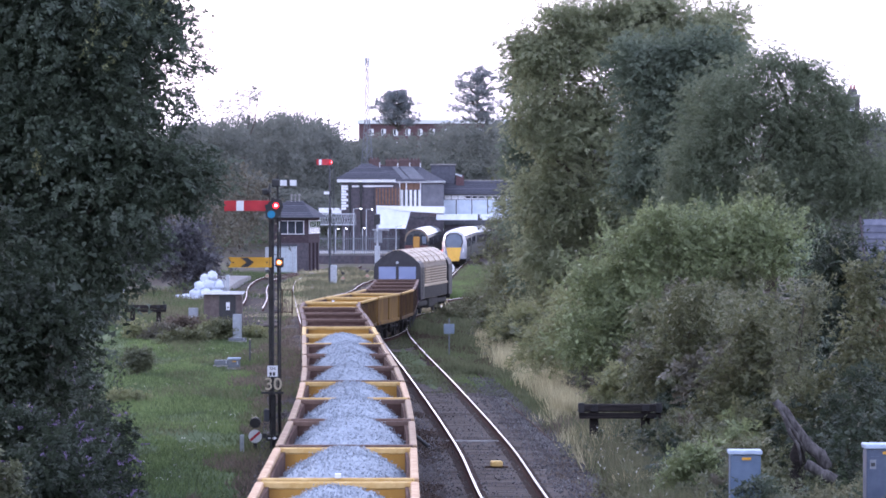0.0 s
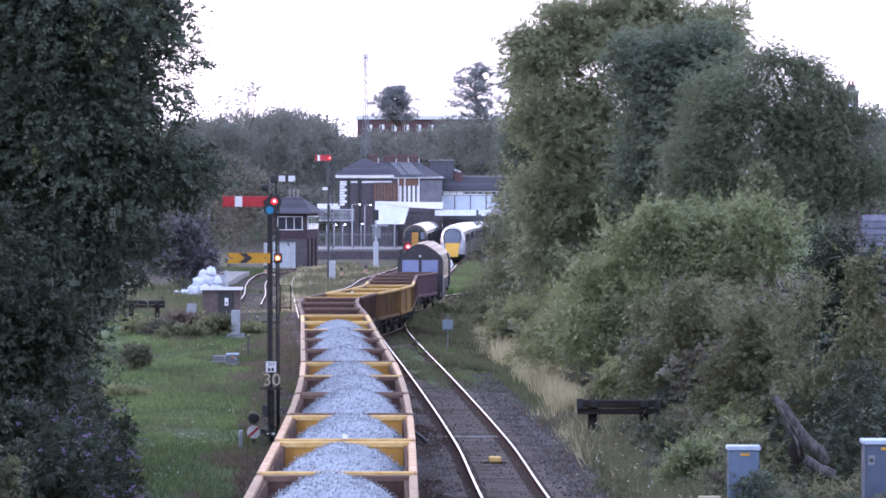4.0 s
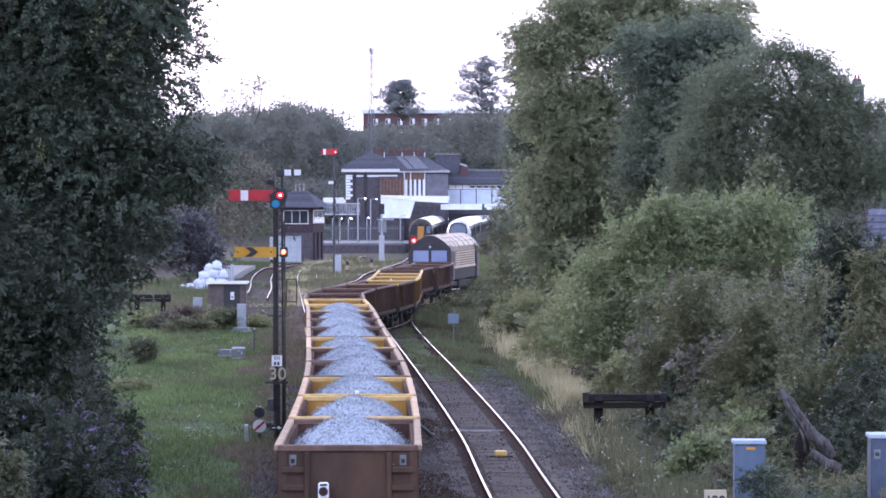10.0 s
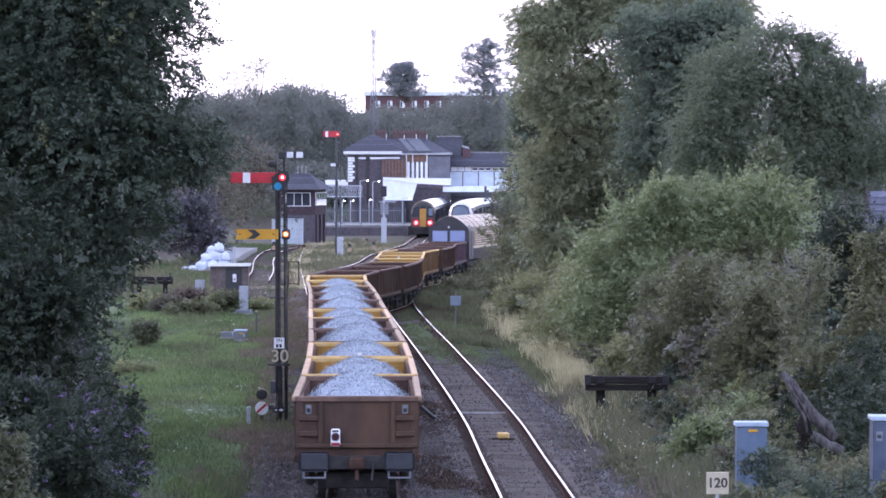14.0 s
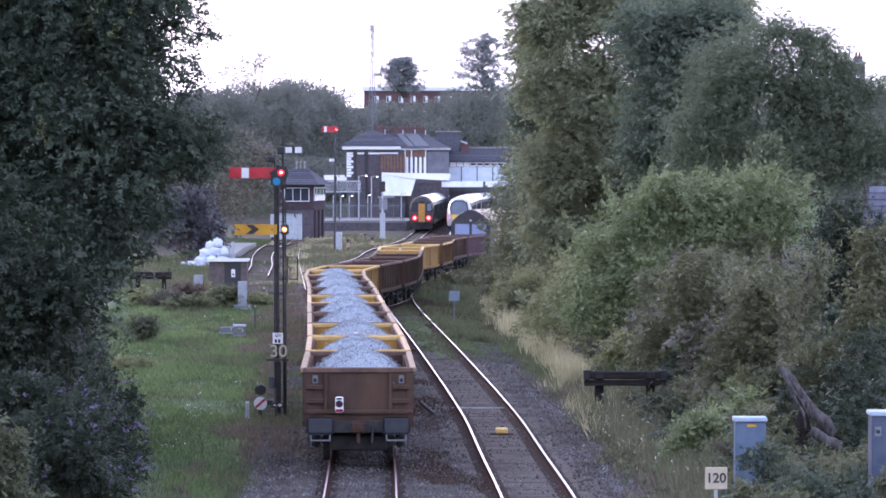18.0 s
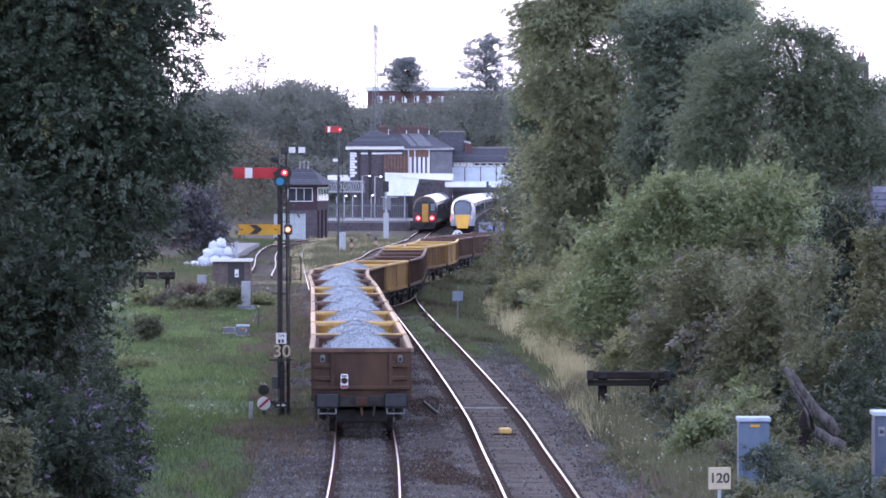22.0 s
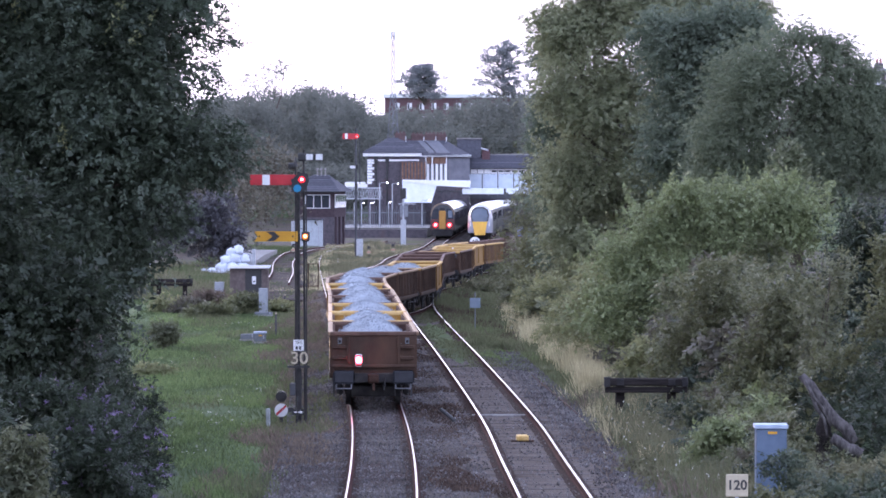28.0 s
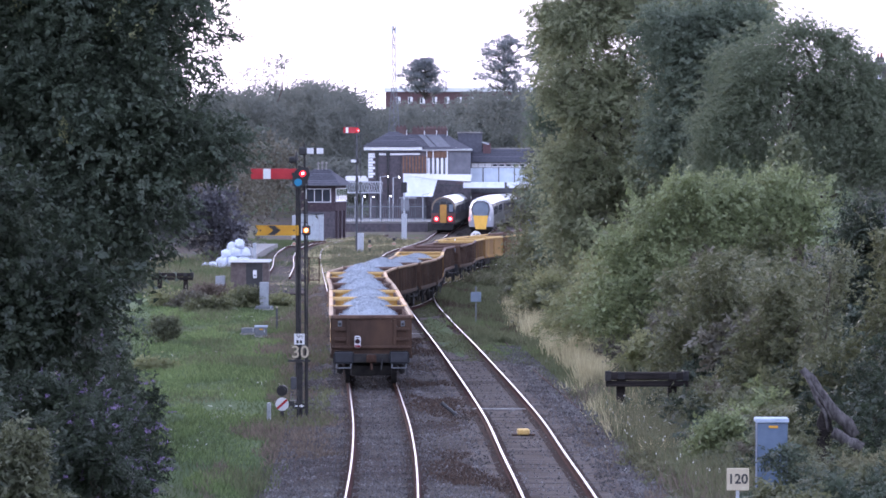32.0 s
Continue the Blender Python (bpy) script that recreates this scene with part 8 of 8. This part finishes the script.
bag(-23.6, 313, -0.3, 1.2, 0.7, 230)
bag(-22.4, 314, -0.3, 1.0, 0.6, 231)
for k, x in enumerate((-14.25, -13.95)):
    o = tagged(part("yard_post", boxm(-0.12, 0.12, -0.1, 0.1, 0, 1.5 + 0.35 * k, bevel=0.02), M_GALV), "grey steel post beside the bags", "post")
    o.matrix_basis = pose(x, 305.5, -0.42)
# concrete dock with a ramp
dock = tagged(part("loading_dock", prismm([(-16.8, 318), (-14.5, 318), (-14.95, 345), (-14.9, 372), (-18.0, 372)], "z", -0.45, 0.2), M_CONC), "low pale concrete loading dock beside the siding", "dock", kind="structure")
# hand rail by the walkway
hrail = empty("walkway_rail", pose(-8.2, 252.4, -0.42), "rusty tubular hand rail beside the line", "railing")
for x in (0, 0.62):
    part("upright", tubem((x, 0, 0), (x, 0, 1.9), 0.035), M_RUST, hrail)
for z in (0.5, 1.85):
    part("bar", tubem((-0.6, 0, z), (0.62, 0, z), 0.03), M_RUST, hrail)
# point rodding across the yard
rod = empty("point_rodding", pose(0, 0, 0), "rusty point rods running beside the line", "point rodding")
part("rod", tubem((-9.6, 254.5, -0.3), (-5.6, 251, -0.25), 0.04), M_RUST, rod)
part("rod", tubem((-9.8, 258, -0.3), (-6.4, 256, -0.25), 0.04), M_RUST, rod)
for k in range(4):
    part("roller_stand", boxm(-9.4 + k * 1.1, -9.2 + k * 1.1, 254.2 - k * 0.95, 254.4 - k * 0.95, -0.42, -0.27), M_DKGREY, rod)
# train-protection box between the rails and lineside stuff
mg = empty("track_magnet", pose(2.1, 107.8, -0.16, 0, 0, 2), "yellow track magnet on a sleeper between the rails", "track equipment")
M_MAGNET = mat("faded_yellow_box", (0.5, 0.33, 0.1), (0.65, 0.45, 0.18), scale=5, rough=0.6)
part("magnet", boxm(-0.16, 0.16, -0.2, 0.2, 0.02, 0.17, bevel=0.03), M_MAGNET, mg)
part("base_plate", boxm(-0.3, 0.3, -0.14, 0.14, 0.0, 0.03), M_RUST, mg)
pmv = empty("cable_stub", pose(0.16, 117.0, -0.2), "short black cable pipe leaning out of the ballast", "track equipment")
part("pipe", tubem((-0.2, 0.1, 0.36), (0.17, -0.1, 0.06), 0.055, 0.06, 10), M_BLKPAINT, pmv)
part("end_cap", tubem((0.15, -0.09, 0.075), (0.24, -0.14, 0.01), 0.075, 0.07, 10), M_BLKPAINT, pmv)
# board crossing strip between the rails of the second line
cs_b = tagged(part("cable_duct", boxm(0.25, 1.8, -0.09, 0.09, -0.02, 0.05, bevel=0.015), M_CONC), "pale cable duct laid across the second line", "duct")
cs_b.matrix_basis = pose(0.6, 119.5, -0.175, 0, 0, -1.5)
cs_c = tagged(part("cable_duct", boxm(-0.6, 1.5, -0.08, 0.08, -0.02, 0.05, bevel=0.015), M_CONC), "pale cable duct in the grass between the lines", "duct")
cs_c.matrix_basis = pose(-1.7, 175.2, -0.2, 0, 0, 2)
pr = empty("signal_wire_run", Matrix(), "grey signal wire pipe along the verge", "pipe")
part("pipe", tubem((4.05, 120, -0.24), (3.15, 145, -0.22), 0.025), M_RUST, pr)
part("pipe", tubem((2.7, 163, -0.24), (1.9, 188, -0.22), 0.025), M_RUST, pr)
# fallen grey trunk on the bank
ft = empty("fallen_trunk", pose(9.0, 95.9, 0.0), "weathered grey fallen trunk leaning on the bank", "dead tree")
rl = np.random.default_rng(8)
M_DEADWOOD = mat("weathered_dead_wood", (0.03, 0.027, 0.027), (0.12, 0.11, 0.107), scale=11, rough=0.95, bump=0.9, stretch=(1, 1, 0.3))
bm = bmesh.new()
limb_path(bm, (-0.62, 0.3, 2.12), (0.57, 0, 0.55), 0.1, 0.18, rl, 6, 0.02, 9)
part("trunk", bm, M_DEADWOOD, ft, smooth=True)
bm = bmesh.new()
limb_path(bm, (0.05, -0.2, 0.7), (0.72, -0.3, 0.3), 0.12, 0.15, rl, 4, 0.04)
part("root", bm, M_DEADWOOD, ft, smooth=True)
for a, b in (((-0.55, 0.2, 2.0), (0.05, 0, 0.95)), ((-0.4, 0.1, 1.7), (-0.05, -0.2, 0.7))):
    bm = bmesh.new()
    limb_path(bm, a, b, 0.05, 0.035, rl, 3, 0.04)
    part("branch", bm, M_DEADWOOD, ft, smooth=True)
bm = bmesh.new()
limb_path(bm, (-0.05, 0.5, -0.4), (-0.12, 0.45, 1.45), 0.24, 0.13, rl, 6, 0.03)
part("stump", bm, M_WOODDK, ft, smooth=True)

# ---- houses beyond the garden fence ----
M_TILE = mat("blue_grey_roof_tile", (0.075, 0.078, 0.105), (0.12, 0.122, 0.155), scale=4, rough=0.7, bump=0.3, obj=0.2)
gh = empty("garden_house", pose(18.4, 166.9, -0.25), "low house with a blue-grey tiled roof and brown barge board", "house")
part("wall", boxm(0.35, 8, 0.6, 7, -0.4, 3.0), M_REDBRICK, gh)
rg = part("roof", prismm([(0.0, 2.75), (3.7, 6.3), (7.4, 2.75)], "x", 0.0, 8.4), M_TILE, gh)
for k in range(13):
    a, b = k / 13, (k + 1) / 13
    bm = bmesh.new()
    v = [bm.verts.new(c) for c in ((0.02, 3.7 * a - 0.05, 2.75 + 3.55 * a + 0.07), (8.4, 3.7 * a - 0.05, 2.75 + 3.55 * a + 0.07), (8.4, 3.7 * b, 2.75 + 3.55 * b + 0.03), (0.02, 3.7 * b, 2.75 + 3.55 * b + 0.03), (0.02, 3.7 * a - 0.05, 2.75 + 3.55 * a), (8.4, 3.7 * a - 0.05, 2.75 + 3.55 * a))]
    bm.faces.new(v[:4])
    bm.faces.new((v[0], v[4], v[5], v[1]))
    part("tile_course", bm, M_TILE, rg)
part("barge_board", prismm([(-0.1, 2.6), (3.7, 6.3), (3.7, 6.5), (-0.25, 2.7)], "x", -0.06, 0.0), M_DKTIMBER, gh)
part("gutter", tubem((0, -0.12, 2.72), (8.4, -0.12, 2.72), 0.07), M_WHITE, gh)
gf_ = empty("garden_fence", pose(15.2, 150.2, 0.0), "weathered pinkish board fence of a garden", "fence")
M_FENCE = mat("weathered_fence_board", (0.25, 0.2, 0.2), (0.36, 0.3, 0.29), scale=4, rough=0.85, bump=0.3, obj=0.2, stretch=(1, 1, 0.2))
for k in range(26):
    part("fence_board", boxm(k * 0.16, k * 0.16 + 0.14, -0.02 - 0.02 * (k % 2), 0.0, -0.3, 1.7), M_FENCE, gf_)
th = empty("tall_house", pose(51.0, 500, float(ground_height(51, 500))), "tall dark brick house with a chimney behind the trees", "house")
part("wall", boxm(0, 2.8, 0, 7, 0, 20.0), M_DKBRICK, th)
part("parapet", boxm(-0.15, 2.9, -0.15, 7.1, 20.0, 20.3), M_CONC, th)
part("side_wing", boxm(2.8, 14, 1, 8, 0, 16.0), M_DKBRICK, th)
part("roof", prismm([(0.8, 16.0), (4.5, 17.0), (8.2, 16.0)], "x", 2.8, 14.2), M_SLATE, th)
ck = part("chimney", boxm(1.7, 2.7, 2.0, 3.4, 20.3, 21.0, bevel=0.05), M_DKBRICK, th)
for x in (2.0, 2.4):
    part("chimney_pot", tubem((x, 2.7, 21.0), (x, 2.7, 21.5), 0.16, 0.12), M_REDBRICK, ck)
for z in (15.6, 18.4):
    window(th, 1.4, 2.1, -0.02, z, z + 1.1, 2)

# loose stones on the beds


def stones(name, label, n, y0, y1, seed):
    rng = np.random.default_rng(seed)
    y = y0 + (y1 - y0) * rng.random(n) ** 1.2
    xl, xr = np.interp(y, qL[:, 1], qL[:, 0]), np.interp(y, qR[:, 1], qR[:, 0])
    x = xl - 2.6 + (xr - xl + 5.3) * rng.random(n)
    d = np.minimum(np.abs(x - xl), np.abs(x - xr))
    keep = (np.abs(d - 0.7525) > 0.1) & ((np.abs(x - xr) > 1.2) | (rng.random(n) < 0.25))
    x, y, d = x[keep], y[keep], d[keep]
    z = np.where(d < 1.5, -0.158, np.where(d < 2.0, -0.205, -0.235))
    m = len(x)
    sz = rng.uniform(0.016, 0.04, (m, 1))
    c = np.stack([x, y, z], 1)
    u = unit(rng.normal(size=(m, 3)))
    w = unit(np.cross(u, rng.normal(size=(m, 3))))
    top = c + np.array([0, 0, 1.0]) * sz
    a, b, e, f = c + u * sz, c + w * sz, c - u * sz, c - w * sz
    q = np.concatenate([np.stack([a, b, top], 1), np.stack([b, e, top], 1), np.stack([e, f, top], 1), np.stack([f, a, top], 1)])
    return tagged(quads_mesh(name, q, M_STONE), label, "stones", kind="stuff")


stones("loose_ballast", "loose grey ballast stones between the rails", 46000, 72, 165, 3)


def flashes():
    """Seconds at which the tail lamp flashes, about twice a second."""
    return [11.1 + 0.512 * k for k in range(33)] + [28.0, 28.5, 29.0, 29.5, 30.13, 30.6, 31.1, 31.6]


def motions():
    """The train draws away along its path, slowing a little towards the end; its tail lamp flashes."""
    for ob, offset, half in VEHICLES:
        rows = []
        for k in range(33):
            s = np.interp(k, [r[0] for r in TAIL_S], [r[1] for r in TAIL_S])
            rows.append((k, place_on(s + offset, half)))
        walk(ob, rows)
        # the wheels roll on the rails
        for ax in ob.children:
            if ax.name.split(".")[0] == "axle":
                y = ax.matrix_basis.translation.y
                turn = []
                for k in range(161):
                    s = np.interp(k / 5, [r[0] for r in TAIL_S], [r[1] for r in TAIL_S])
                    turn.append((k / 5, pose(0, y, 0.46, -math.degrees((s - TAIL_S[0][1]) / 0.46), 0, 0)))
                walk(ax, turn)
    lamp_rows = [(0, 180)]
    for t in flashes():
        lamp_rows += [(t + k / 30, 180 - 60 * (k + 3)) for k in range(-3, 4)]
    lamp_rows.append((32, 180))
    walk(FLASHER, [(t, pose(-0.435, -BOX - 0.258, 1.4, 0, 0, a)) for t, a in lamp_rows])


motions()
